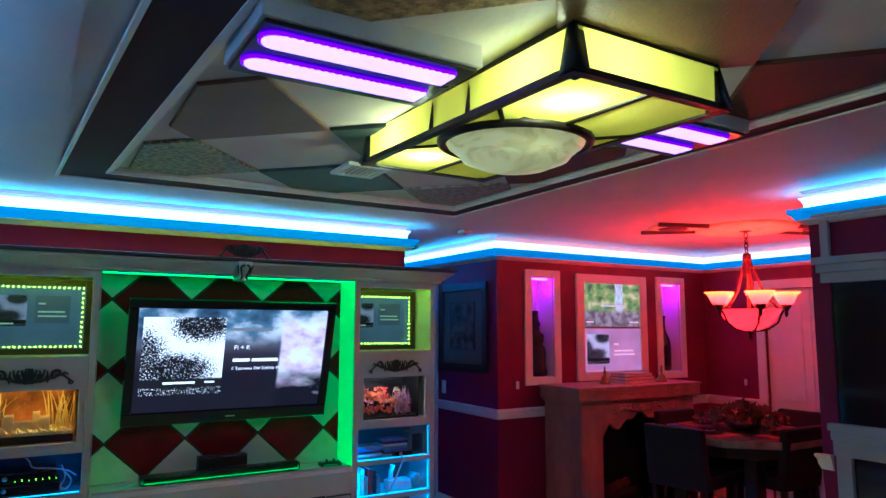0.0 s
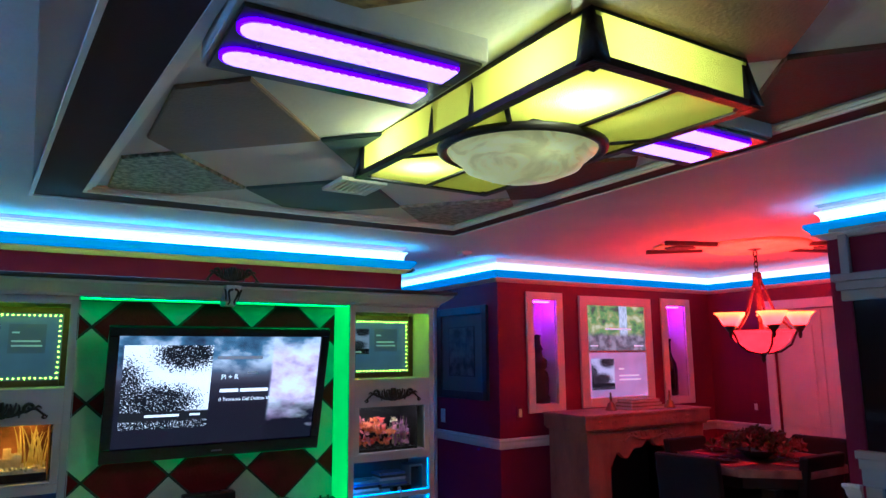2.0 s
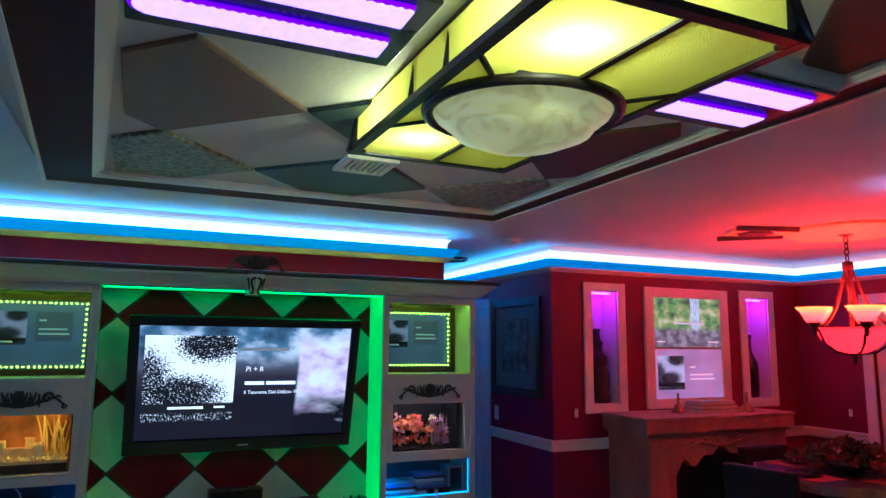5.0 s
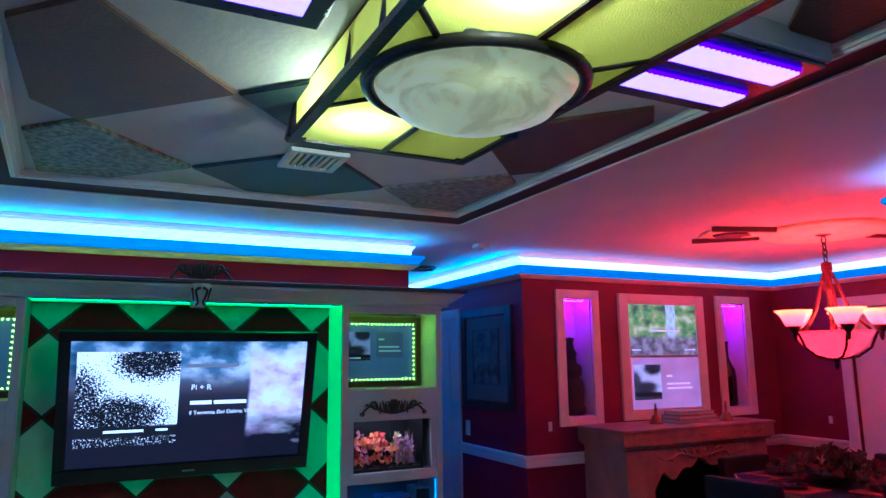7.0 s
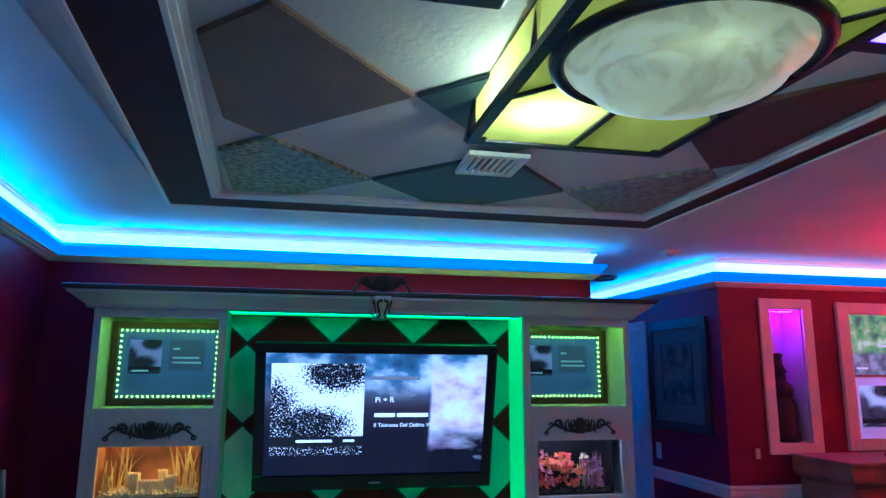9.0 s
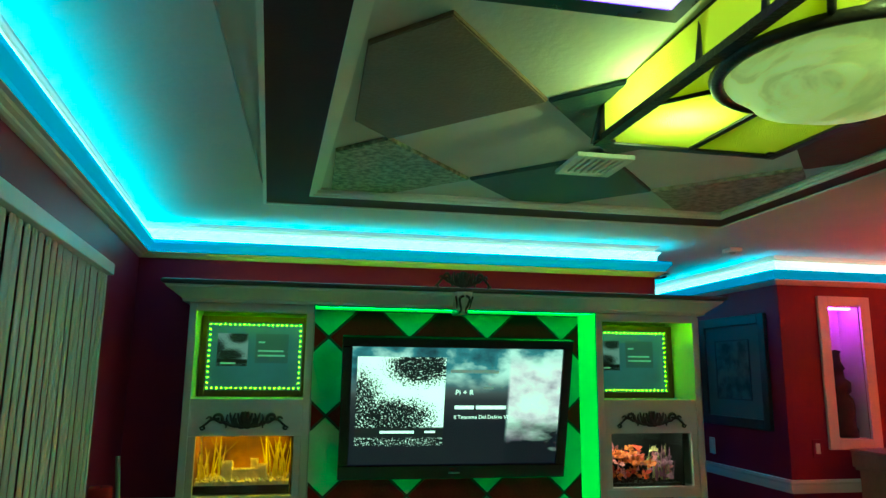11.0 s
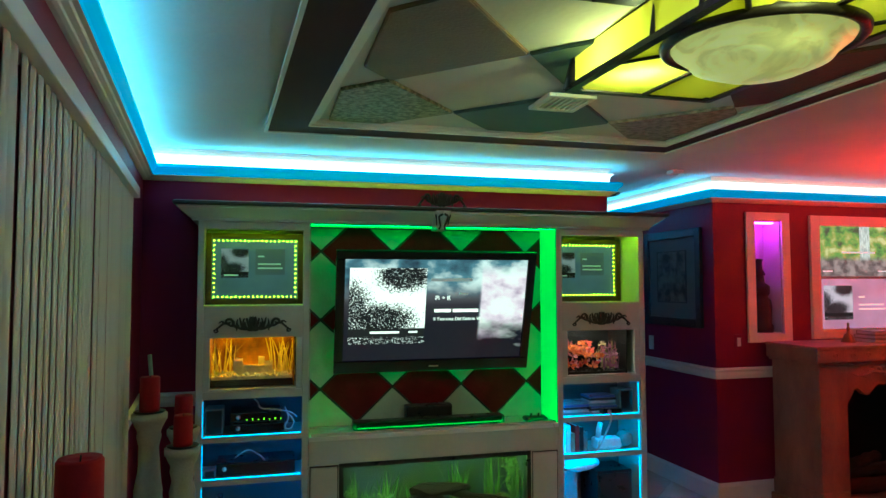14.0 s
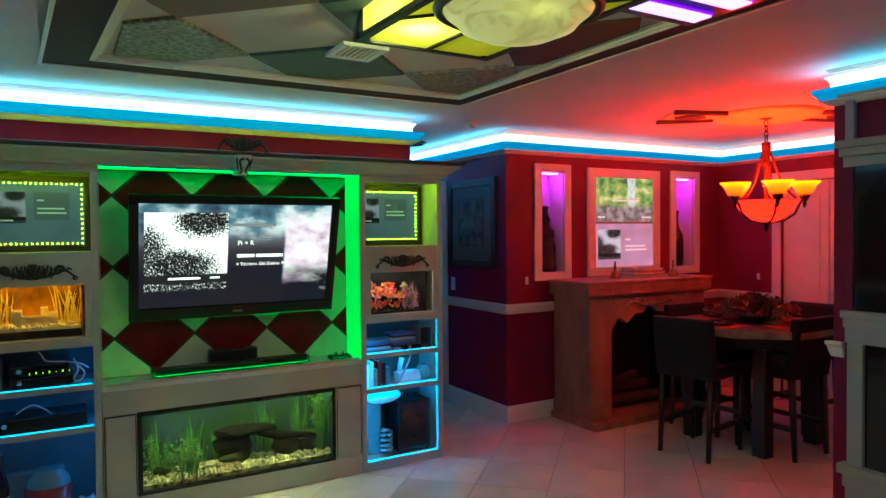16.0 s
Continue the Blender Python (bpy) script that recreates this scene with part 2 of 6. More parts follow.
def solid(name, bm, mat, label, category, kind="", group=""):
    return tagged(mesh_object(name, bm, mat), label, category, group, kind)


def sharpen(bm, offset=0.004):
    bmesh.ops.bevel(bm, geom=list(bm.edges), offset=offset, segments=2, affect="EDGES")
    return bm


# ---------------------------------------------------------------- structure
X0, X1, Y0, Y1 = LEFT, EAST, -2.2, 7.6
west_x = lambda y: LEFT + LEAN * (TVWALL - y)
WEST_OUT = (math.cos(math.atan(LEAN)), math.sin(math.atan(LEAN)))
TRAY = (0.355, 2.738, 0.33, 4.39)      # outer edge of the painted border
INNER = (0.60, 2.605, 0.53, 4.17)      # inside the border
LEAN_WEST = 0.06                       # the west border runs in by this much a metre
floor_slab = solid("floor", boxes((X0 - 0.2, X1 + 0.2, Y0 - 0.2, Y1 + 0.2, -0.12, -0.006)), GROUT, "pale polished tile floor with thin grout joints", "floor", "structure")

bm = bmesh.new()
for r in ((X0 - .2, TRAY[0], Y0 - .2, Y1 + .2), (TRAY[1], X1 + .2, Y0 - .2, Y1 + .2), (TRAY[0], TRAY[1], Y0 - .2, TRAY[2]), (TRAY[0], TRAY[1], TRAY[3], Y1 + .2)):
    box(bm, *r, CEIL, CEIL + 0.2)
box(bm, TRAY[0], TRAY[1], TRAY[2], TRAY[3], CEIL + 0.018, CEIL + 0.2)
solid("ceiling", bm, CEILING, "white knockdown-textured ceiling with a shallow recess", "ceiling", "structure")

walls = [
    ("wall_tv", (X0, 2.70, TVWALL, TVWALL + 0.14, 0, CEIL)),
    ("wall_north", (X0, HALL, Y1, Y1 + 0.15, 0, CEIL)),
    # unseen wall behind the camera, added to close the room
    ("wall_south", (X0, X1, Y0 - 0.15, Y0, 0, CEIL)),
    ("wall_display", (RIGHT, RIGHT + 0.14, Y0, 2.66, 0, CEIL)),
]
for name, r in walls:
    solid(name, boxes(r), WINE, "deep wine-red painted wall", "wall", "structure")

bm = prism(bmesh.new(), [(west_x(Y1 + .2) - .15, Y1 + .2), (west_x(Y0 - .2) - .15, Y0 - .2), (west_x(Y0 - .2), Y0 - .2), (west_x(TVWALL), TVWALL), (X0, Y1 + .2)], 0, CEIL)
bmesh.ops.recalc_face_normals(bm, faces=bm.faces)
solid("wall_west", bm, WINE, "deep wine-red painted wall behind the blinds", "wall", "structure")

NICHES = ((4.01, 4.26, 1.245, 2.12), (5.665, 5.93, 1.245, 2.12))
def holed(us, zs, holes, place):
    """A slab with rectangular holes. place(u, side, z) gives a corner; holes: cells (column, row) left open."""
    bm = bmesh.new()
    grid = {(i, s, k): bm.verts.new(place(u, s, z)) for i, u in enumerate(us) for s in (0, 1) for k, z in enumerate(zs)}
    cells = {(i, k) for i in range(len(us) - 1) for k in range(len(zs) - 1)} - set(holes)
    for i, k in cells:
        for s in (0, 1):
            bm.faces.new([grid[c] for c in ((i, s, k), (i + 1, s, k), (i + 1, s, k + 1), (i, s, k + 1))])
        for (di, dk), (a, b) in (((-1, 0), ((i, k), (i, k + 1))), ((1, 0), ((i + 1, k), (i + 1, k + 1))), ((0, -1), ((i, k), (i + 1, k))), ((0, 1), ((i, k + 1), (i + 1, k + 1)))):
            if (i + di, k + dk) not in cells:
                bm.faces.new([grid[c] for c in ((a[0], 0, a[1]), (b[0], 0, b[1]), (b[0], 1, b[1]), (a[0], 1, a[1]))])
    bmesh.ops.recalc_face_normals(bm, faces=bm.faces)
    return bm


xs = [HALL, NICHES[0][0], NICHES[0][1], NICHES[1][0], NICHES[1][1], X1]
bm = holed(xs, [0, 1.245, 2.12, CEIL], [(1, 1), (3, 1)], lambda u, s, z: (u, REDWALL + .16 * s, z))
solid("wall_niches", bm, WINE, "wine-red wall with two tall lit niches", "wall", "structure")
solid("wall_hall", boxes((HALL, HALL + 0.14, REDWALL + 0.16, Y1, 0, CEIL)), WINE, "wine-red wall along the hall", "wall", "structure")
DOOR = (3.60, 4.47, 2.05)
solid("wall_east", holed([Y0, DOOR[0], DOOR[1], REDWALL + .2], [0, DOOR[2], CEIL], [(1, 0)], lambda u, s, z: (X1 + .15 * s, u, z)),
      WINE, "wine-red dining corner wall with a doorway", "wall", "structure")

# crown with a lit cove: upper crown, glowing strip, frieze, lower moulding
CROWN = [(0, 2.45), (0.03, 2.45), (0.028, 2.444), (0.02, 2.44), (0.018, 2.432), (0.007, 2.428), (0.006, 2.326), (0, 2.326)]
STRIP = [(0.03, 2.326), (0.03, 2.333), (0.045, 2.333), (0.045, 2.326)]
# inner cove face that glows white in place of the light on it
GLOWBAND = [(0.0065, 2.342), (0.012, 2.342), (0.016, 2.38), (0.024, 2.396), (0.034, 2.405), (0.034, 2.411), (0.020, 2.404), (0.0065, 2.392)]
FACEP = [(0, 2.326), (0.072, 2.326), (0.074, 2.344), (0.08, 2.344), (0.082, 2.326), (0.07, 2.312), (0.058, 2.3), (0.05, 2.286), (0, 2.286)]
LEDGE = [(0, 2.285), (0.056, 2.285), (0.058, 2.279), (0.045, 2.276), (0.04, 2.27), (0.026, 2.264), (0.022, 2.259), (0.012, 2.255), (0, 2.254)]
RUNS = [  # start, end, outward, mitres
    ((X0, TVWALL), (2.70, TVWALL), (0, -1), -1, 1),
    ((2.70, TVWALL + .14), (2.70, TVWALL), (1, 0), 0, 1),
    ((west_x(Y0), Y0), (X0, TVWALL), WEST_OUT, -1, -1),
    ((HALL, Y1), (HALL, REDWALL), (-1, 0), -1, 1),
    # next two runs are out of view, added to light the hall blue
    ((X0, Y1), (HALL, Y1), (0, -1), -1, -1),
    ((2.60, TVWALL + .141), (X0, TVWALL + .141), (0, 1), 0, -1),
    ((HALL, REDWALL), (X1, REDWALL), (0, -1), 1, -1),
    ((X1, REDWALL), (X1, Y0), (-1, 0), -1, -1),
    ((RIGHT, 2.66), (RIGHT, Y0), (-1, 0), 1, -1),
    ((RIGHT + .14, 2.66), (RIGHT, 2.66), (0, 1), 0, 1),
]
for s, e, o, ms, me_ in RUNS:
    cove = solid("crown_moulding", moulding(CROWN, s, e, o, None, ms, me_), TRIM, "white crown moulding with a cyan light cove", "moulding", "structure")
    part("light_strip", moulding(STRIP, s, e, o, None, ms, me_), LED_HALLFILL if s[1] > 7 and e[1] > 7 or s[1] == TVWALL + .141 else LED_DIM if s[0] > 3.2 and 3 < s[1] < 6 else LED_CYAN, cove, "glowing cyan strip")
    part("diffuser", moulding(GLOWBAND, s, e, o, None, ms, me_), COVEWARM if s[0] > 3.2 and 3 < s[1] < 6 else COVEWHITE, cove, "inner cove face with white light put in as glow")
    part("cove_lip", moulding(FACEP, s, e, o, None, ms, me_), COVEFACE, cove, "cove face with blue light put in as glow")
    part("lower_moulding", moulding(LEDGE, s, e, o, None, ms, me_), TRIM, cove)
RAIL = [(0, 0.995), (0.03, 0.995), (0.032, 0.98), (0.022, 0.965), (0.018, 0.94), (0.012, 0.925), (0.008, 0.912), (0, 0.912)]
BASE = [(0, 0), (0.018, 0), (0.018, 0.115), (0.012, 0.128), (0.005, 0.14), (0, 0.14)]
for s, e, o, ms, me_ in [((HALL, 6.12), (HALL, REDWALL), (-1, 0), 0, 1), ((HALL, REDWALL), (X1, REDWALL), (0, -1), 1, -1), ((X1, REDWALL), (X1, DOOR[1] + .09), (-1, 0), -1, 0),
                         ((west_x(4.22), 4.22), (X0, TVWALL), WEST_OUT, 0, -1), ((X0, TVWALL), (0.0, TVWALL), (0, -1), -1, 0), ((RIGHT, 2.66), (RIGHT, 2.60), (-1, 0), 1, 0)]:
    solid("chair_rail", moulding(RAIL, s, e, o, None, ms, me_), TRIM, "white chair rail moulding", "moulding", "structure")
    solid("baseboard", moulding(BASE, s, e, o, None, ms, me_), TRIM, "white baseboard", "baseboard", "structure")

# ---------------------------------------------------------------- ceiling border and diamonds
def quad(inset):
    """Corners of the border's outline, moved in by inset; its west side leans."""
    y0, y1 = TRAY[2] + inset * 0.92, TRAY[3] - inset * 0.92
    west = lambda y: TRAY[0] + inset + LEAN_WEST * (TRAY[3] - y)
    return [(west(y0), y0), (TRAY[1] - inset * 0.56, y0), (TRAY[1] - inset * 0.56, y1), (west(y1), y1)]


def ring_board(a, b, low, high):
    bm = bmesh.new()
    for k in range(4):
        q = (k + 1) % 4
        prism(bm, [a[k], a[q], b[q], b[k]], low, high)
    bmesh.ops.recalc_face_normals(bm, faces=bm.faces)
    return bm


solid("ceiling_border", ring_board(quad(0), quad(0.19), CEIL - 0.008, CEIL + 0.045), PLUM, "dark plum painted border board round the ceiling recess", "border", "structure")
bm = ring_board(quad(0.19), quad(0.205), CEIL - 0.014, CEIL + 0.045)
for a, b_, z in ((0.205, 0.222, CEIL - 0.004), (0.222, 0.238, CEIL + 0.01)):
    extra = ring_board(quad(a), quad(b_), z, CEIL + 0.045)
    me = bpy.data.meshes.new("run")
    extra.to_mesh(me)
    bm.from_mesh(me)
    bpy.data.meshes.remove(me)
solid("recess_moulding", bm, TRIM, "white moulding inside the plum ceiling border", "moulding", "structure")
solid("border_moulding", ring_board(quad(-0.016), quad(0), CEIL - 0.016, CEIL), TRIM, "thin white moulding outside the plum ceiling border", "moulding", "structure")
DIA_BROWN = material("brown_leather_panel", (0.16, 0.10, 0.07), 0.6, scale=7, vary=0.2, bump=0.3)
DIA_TEAL = material("slate_teal_panel", (0.03, 0.055, 0.065), 0.6, scale=7, vary=0.2, bump=0.2)
DIA_LEAF = material("mottled_leaf_panel", (0.10, 0.14, 0.08), 0.6, scale=38, vary=0.2, bump=0.6, fine=90, second=(0.3, 0.33, 0.22), spread=0.25)
DIA_GREY = material("mottled_grey_panel", (0.16, 0.13, 0.12), 0.6, scale=30, vary=0.2, bump=0.5, second=(0.3, 0.26, 0.24), spread=0.3)
DIA_RUST = material("rust_panel", (0.13, 0.034, 0.024), 0.7, scale=30, vary=0.3, bump=0.4, second=(0.06, 0.035, 0.026), spread=0.25)
DIA_GOLD = material("mottled_gold_panel", (0.22, 0.14, 0.05), 0.55, scale=30, vary=0.2, bump=0.5, second=(0.4, 0.28, 0.1), spread=0.25)
TONES = [[DIA_LEAF, DIA_TEAL, DIA_GREY], [DIA_BROWN, DIA_TEAL, DIA_RUST], [DIA_GOLD, DIA_BROWN, DIA_RUST], [DIA_RUST, DIA_GREY, DIA_BROWN]]
panels = thing("ceiling_panels", (1.62, 2.4, CEIL), "padded diamond ceiling panels in brown, teal, rust and mottled leaf tones", "ceiling panel", kind="structure")
for j, row_y in enumerate((3.85, 2.985, 1.68, 0.82)):
    for i in range(3):
        cx, cy = 0.805 + 0.833 * i, row_y
        lean = lambda q: (q[0] + 0.07 * (3.85 - q[1]) * (2.75 - q[0]) / 2.2, q[1])
        outline = clip([lean(q) for q in ((cx - .415, cy), (cx, cy - .43), (cx + .415, cy), (cx, cy + .43))], INNER[0] + .05 + LEAN_WEST * max(0, 3.9 - cy), INNER[1] - .03, INNER[2] + .03, INNER[3] - .03)
        if outline:
            bm = prism(bmesh.new(), outline, CEIL + 0.003, CEIL + 0.0175)
            bmesh.ops.bevel(bm, geom=[e for e in bm.edges if all(v.co.z < CEIL + .01 for v in e.verts)], offset=0.004, segments=2, affect="EDGES")
            part("panel", bm, TONES[j][i], panels)

# ---------------------------------------------------------------- wall unit
SHELVES = [0.06, 0.525, 0.555, 0.757, 0.787, 0.995, 1.039, 1.333, 1.511, 1.942]


def tower(x0, x1, label):
    t = thing("cabinet_tower", ((x0 + x1) / 2, (FACE + TVWALL) / 2, 0), label, "cabinet", "towers of the wall unit")
    ix0, ix1 = x0 + 0.036, x1 - 0.036
    t_in = 0.036
    for a, b in ((x0, ix0), (ix1, x1)):
        part("stile", boxes((a, b, FACE, FACE + 0.022, 0, 1.985), bevel=0.003), CREAM, t)
    for a, b in ((x0, x0 + .018), (x1 - .018, x1)):
        part("side_panel", boxes((a, b, FACE + 0.022, TVWALL - 0.003, 0, 1.985)), CREAM, t)
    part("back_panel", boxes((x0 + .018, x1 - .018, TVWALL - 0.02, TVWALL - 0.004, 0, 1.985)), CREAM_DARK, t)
    rails = [(0, SHELVES[0])] + [(SHELVES[k], SHELVES[k + 1]) for k in (1, 3, 5, 7)] + [(SHELVES[9], 1.985)]
    for k, (a, b) in enumerate(rails):
        part("rail", boxes((ix0, ix1, FACE + 0.001, FACE + 0.021, a, b), bevel=0.002), CREAM, t)
        part("shelf", boxes((x0 + .018, x1 - .018, FACE + 0.021, TVWALL - 0.02, b - 0.02, b)), CREAM, t)
        if k == 4:
            part("tank_trim", boxes((ix0, ix0 + t_in, FACE + 0.003, FACE + 0.03, SHELVES[6], a), (ix1 - t_in, ix1, FACE + 0.003, FACE + 0.03, SHELVES[6], a), (ix0 + t_in, ix1 - t_in, FACE + 0.003, FACE + 0.03, SHELVES[6], SHELVES[6] + .012), bevel=0.004), CREAM, t)
        if k == 3:
            part("top_board", boxes((x0 + .018, x1 - .018, FACE + 0.021, TVWALL - 0.02, a, a + 0.015)), CREAM, t)
    return t


left_tower = tower(-0.01, 0.60, "cream-painted cabinet tower with lit cubby, small tank and open shelves")
right_tower = tower(2.145, 2.765, "cream-painted cabinet tower with lit cubby, coral tank and open shelves")

BAYBACK = 4.955
bay = thing("television_bay", (1.37, 4.87, 0), "cream cabinet bay with a green-lit diamond-patterned back", "cabinet")
part("back_panel", boxes((0.60, 2.145, BAYBACK + 0.012, TVWALL - 0.004, 0.70, 1.985)), DARKTRIM, bay)
part("ledge", boxes((0.602, 2.143, FACE - 0.01, BAYBACK + 0.012, 0.735, 0.762), bevel=0.004), TRIM, bay)
part("apron", boxes((0.602, 2.143, FACE, FACE + 0.022, 0.60, 0.735), bevel=0.003), CREAM, bay)
part("header", boxes((0.602, 2.143, FACE, BAYBACK + 0.012, 1.985, 2.0)), CREAM, bay)
for a, b in ((0.602, 0.775), (1.958, 2.143)):
    part("stile", boxes((a, b, FACE, FACE + 0.022, 0.12, 0.60), bevel=0.003), CREAM, bay)
part("plinth", boxes((0.602, 2.143, FACE, FACE + 0.022, 0, 0.12), bevel=0.003), CREAM, bay)
for i in range(-1, 5):
    for j in range(-1, 4):
        for k, mat in ((0, REDTILE), (1, GREENTILE)):
            cx, cz = 0.91 + 0.45 * i + 0.225 * k, 0.99 + 0.4225 * j + 0.2112 * k
            outline = clip([(cx - .215, cz), (cx, cz - .2018), (cx + .215, cz), (cx, cz + .2018)], 0.602, 2.143, 0.765, 1.98)
            if len(outline) > 2:
                bm = prism(bmesh.new(), outline, -0.012, 0)
                bmesh.ops.rotate(bm, verts=bm.verts, cent=(0, 0, 0), matrix=Matrix.Rotation(radians(90), 3, "X"))
                bmesh.ops.translate(bm, verts=bm.verts, vec=(0, BAYBACK, 0))
                part("diamond_board", bm, mat, bay)
for r in ((0.62, 2.125, FACE + .004, FACE + .008, 1.977, 1.9795), (0.62, 2.125, FACE + .003, FACE + .007, 0.7685, 0.772)):
    part("light_strip", boxes(r), LED_GREEN, bay, "glowing green strip")


# linings that glow in place of the green light falling on jamb and soffit
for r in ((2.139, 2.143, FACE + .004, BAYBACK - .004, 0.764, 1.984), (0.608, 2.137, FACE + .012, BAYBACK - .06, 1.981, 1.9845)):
    part("lit_lining", boxes(r), JAMBGLOW, bay, "lining with green jamb light put in as glow")
for r in ((0.602, 0.606, FACE - .002, FACE + .003, 0.7625, 1.9848), (2.139, 2.143, FACE - .002, FACE + .003, 0.7625, 1.9848), (0.617, 2.128, FACE - .002, FACE + .003, 1.9775, 1.9848), (0.617, 2.128, FACE - .002, FACE + .003, 0.7625, 0.777)):
    part("lip", boxes(r, bevel=.001), CREAM, bay)

# cornice
CORN = [(0, 1.985), (0.03, 1.985), (0.034, 2.0), (0.05, 2.012), (0.085, 2.04), (0.1, 2.05), (0.105, 2.062), (0.0, 2.062)]
CAP = [(0, 2.064), (0.112, 2.064), (0.122, 2.07), (0.122, 2.084), (0.112, 2.088), (0.0, 2.088)]
cornice = thing("cornice", (1.37, FACE, 1.985), "cream cornice with a dark cap along the top of the wall unit", "cornice")
for prof, mat, name in ((CORN, CREAM, "cove"), (CAP, DARKTRIM, "cap")):
    bm = moulding(prof, (-0.01, FACE), (2.765, FACE), (0, -1), None, 1, 1)
    moulding(prof, (-0.01, TVWALL - .003), (-0.01, FACE), (-1, 0), bm, 0, 1)
    moulding(prof, (2.765, FACE), (2.765, TVWALL - .003), (1, 0), bm, 1, 0)
    part(name, bm, mat, cornice)
part("top_board", boxes((-0.01, 2.765, FACE, TVWALL - .003, 2.066, 2.084)), DARKTRIM, cornice)
part("light_strip", boxes((0.05, 2.68, 4.93, 4.94, 2.084, 2.09)), glow("cornice_top_diodes", (0.62, 0.8, 0.03), 14.0), cornice, "glowing amber strip")

# television
tv = thing("television", (1.367, 4.757, 1.465), "wide black flat television tilted forward, showing a music screen", "television")
SCREEN_W, SCREEN_H = 1.229, 0.759
TVM = Matrix.Translation((1.367, 4.757, 1.465)) @ Euler((0, 0, radians(-1.3))).to_matrix().to_4x4() @ Euler((radians(15.6), 0, 0)).to_matrix().to_4x4()
def tv_part(name, bm, mat, label=""):
    bmesh.ops.transform(bm, matrix=TVM, verts=bm.verts)
    return part(name, bm, mat, tv, label)
w, h = SCREEN_W / 2, SCREEN_H / 2
tv_part("bezel", boxes((-w, w, -.025, .02, h - .05, h), (-w, w, -.025, .02, -h, -h + .075), (-w, -w + .052, -.025, .02, -h + .075, h - .05), (w - .052, w, -.025, .02, -h + .075, h - .05), bevel=0.004), BLACK_GLOSS)
tv_part("back_shell", boxes((-w + .03, w - .03, 0.021, 0.07, -h + .04, h - .04), bevel=0.01), BLACK)
tv_part("wall_mount", boxes((-.15, .15, 0.071, 0.13, -.15, .15)), BLACK)
SW0, SW1, SH0, SH1 = -w + .052, w - .052, -h + .075, h - .05

# ---------------------------------------------------------------- ceiling lamp
GLASS = bpy.data.materials.new("yellow_seeded_glass")
GLASS.use_nodes = True
n, l = GLASS.node_tree.nodes, GLASS.node_tree.links
b = n["Principled BSDF"]
b.inputs["Base Color"].default_value = (0.7, 0.7, 0.12, 1)
b.inputs["Roughness"].default_value = 0.25
b.inputs["Emission Color"].default_value = (0.72, 0.74, 0.03, 1)
tex = n.new("ShaderNodeTexNoise")
tex.inputs["Scale"].default_value = 70
rg = n.new("ShaderNodeMapRange")
rg.inputs["To Min"].default_value, rg.inputs["To Max"].default_value = 0.04, 0.40
l.new(tex.outputs["Fac"], rg.inputs["Value"])
l.new(rg.outputs["Result"], b.inputs["Emission Strength"])
tr = n.new("ShaderNodeBsdfTranslucent")
tr.inputs["Color"].default_value = (0.95, 0.93, 0.22, 1)
mx = n.new("ShaderNodeMixShader")
mx.inputs[0].default_value = 0.6
bp = n.new("ShaderNodeBump")
bp.inputs["Strength"].default_value = 0.9
bp.inputs["Distance"].default_value = 0.02
l.new(tex.outputs["Fac"], bp.inputs["Height"])
l.new(bp.outputs["Normal"], b.inputs["Normal"])
l.new(bp.outputs["Normal"], tr.inputs["Normal"])
l.new(b.outputs[0], mx.inputs[1])
l.new(tr.outputs[0], mx.inputs[2])
l.new(mx.outputs[0], n["Material Output"].inputs["Surface"])
BOWL = material("alabaster_glass", (0.64, 0.6, 0.3), 0.35, scale=5, vary=0.1, bump=0.1, second=(0.72, 0.7, 0.46), emit=(0.85, 0.78, 0.24), power=0.36, spread=0.2, stretch=(1, 1, 3))
for swirl in BOWL.node_tree.nodes:
    if swirl.type == "TEX_NOISE" and swirl.inputs["Scale"].default_value < 20:
        swirl.inputs["Distortion"].default_value = 2.2
        vein = BOWL.node_tree.nodes.new("ShaderNodeMapRange")
        vein.inputs["From Min"].default_value, vein.inputs["From Max"].default_value = 0.38, 0.62
        vein.inputs["To Min"].default_value, vein.inputs["To Max"].default_value = 0.30, 0.44
        BOWL.node_tree.links.new(swirl.outputs["Fac"], vein.inputs["Value"])
        BOWL.node_tree.links.new(vein.outputs["Result"], BOWL.node_tree.nodes["Principled BSDF"].inputs["Emission Strength"])
        break

LX0, LX1, LY0, LY1, LZ, LT = 1.415, 2.03, 1.715, 3.01, 2.322, 2.445
lampbox = thing("ceiling_lamp", (1.72, 2.365, LT), "large boxed ceiling lamp of iron and yellow glass", "ceiling lamp")
cx, cy = 1.725, 2.365
bm = bmesh.new()
T = 0.03
for x in (LX0, LX1 - T):
    box(bm, x, x + T, LY0, LY1, LZ, LZ + .02)
for y in (LY0, LY1 - T):
    box(bm, LX0, LX1, y, y + T, LZ + .001, LZ + .0195)
part("bottom_frame", bm, IRON, lampbox)
bm = boxes((LX0 + .02, LX1 - .02, LY0 + .02, LY0 + .04, LT + .011, LT + .06), (LX0 + .02, LX1 - .02, LY1 - .04, LY1 - .02, LT + .011, LT + .06), (LX0 + .02, LX0 + .04, LY0 + .04, LY1 - .04, LT + .011, LT + .06), (LX1 - .04, LX1 - .02, LY0 + .04, LY1 - .04, LT + .011, LT + .06))
part("top_frame", bm, IRON, lampbox)
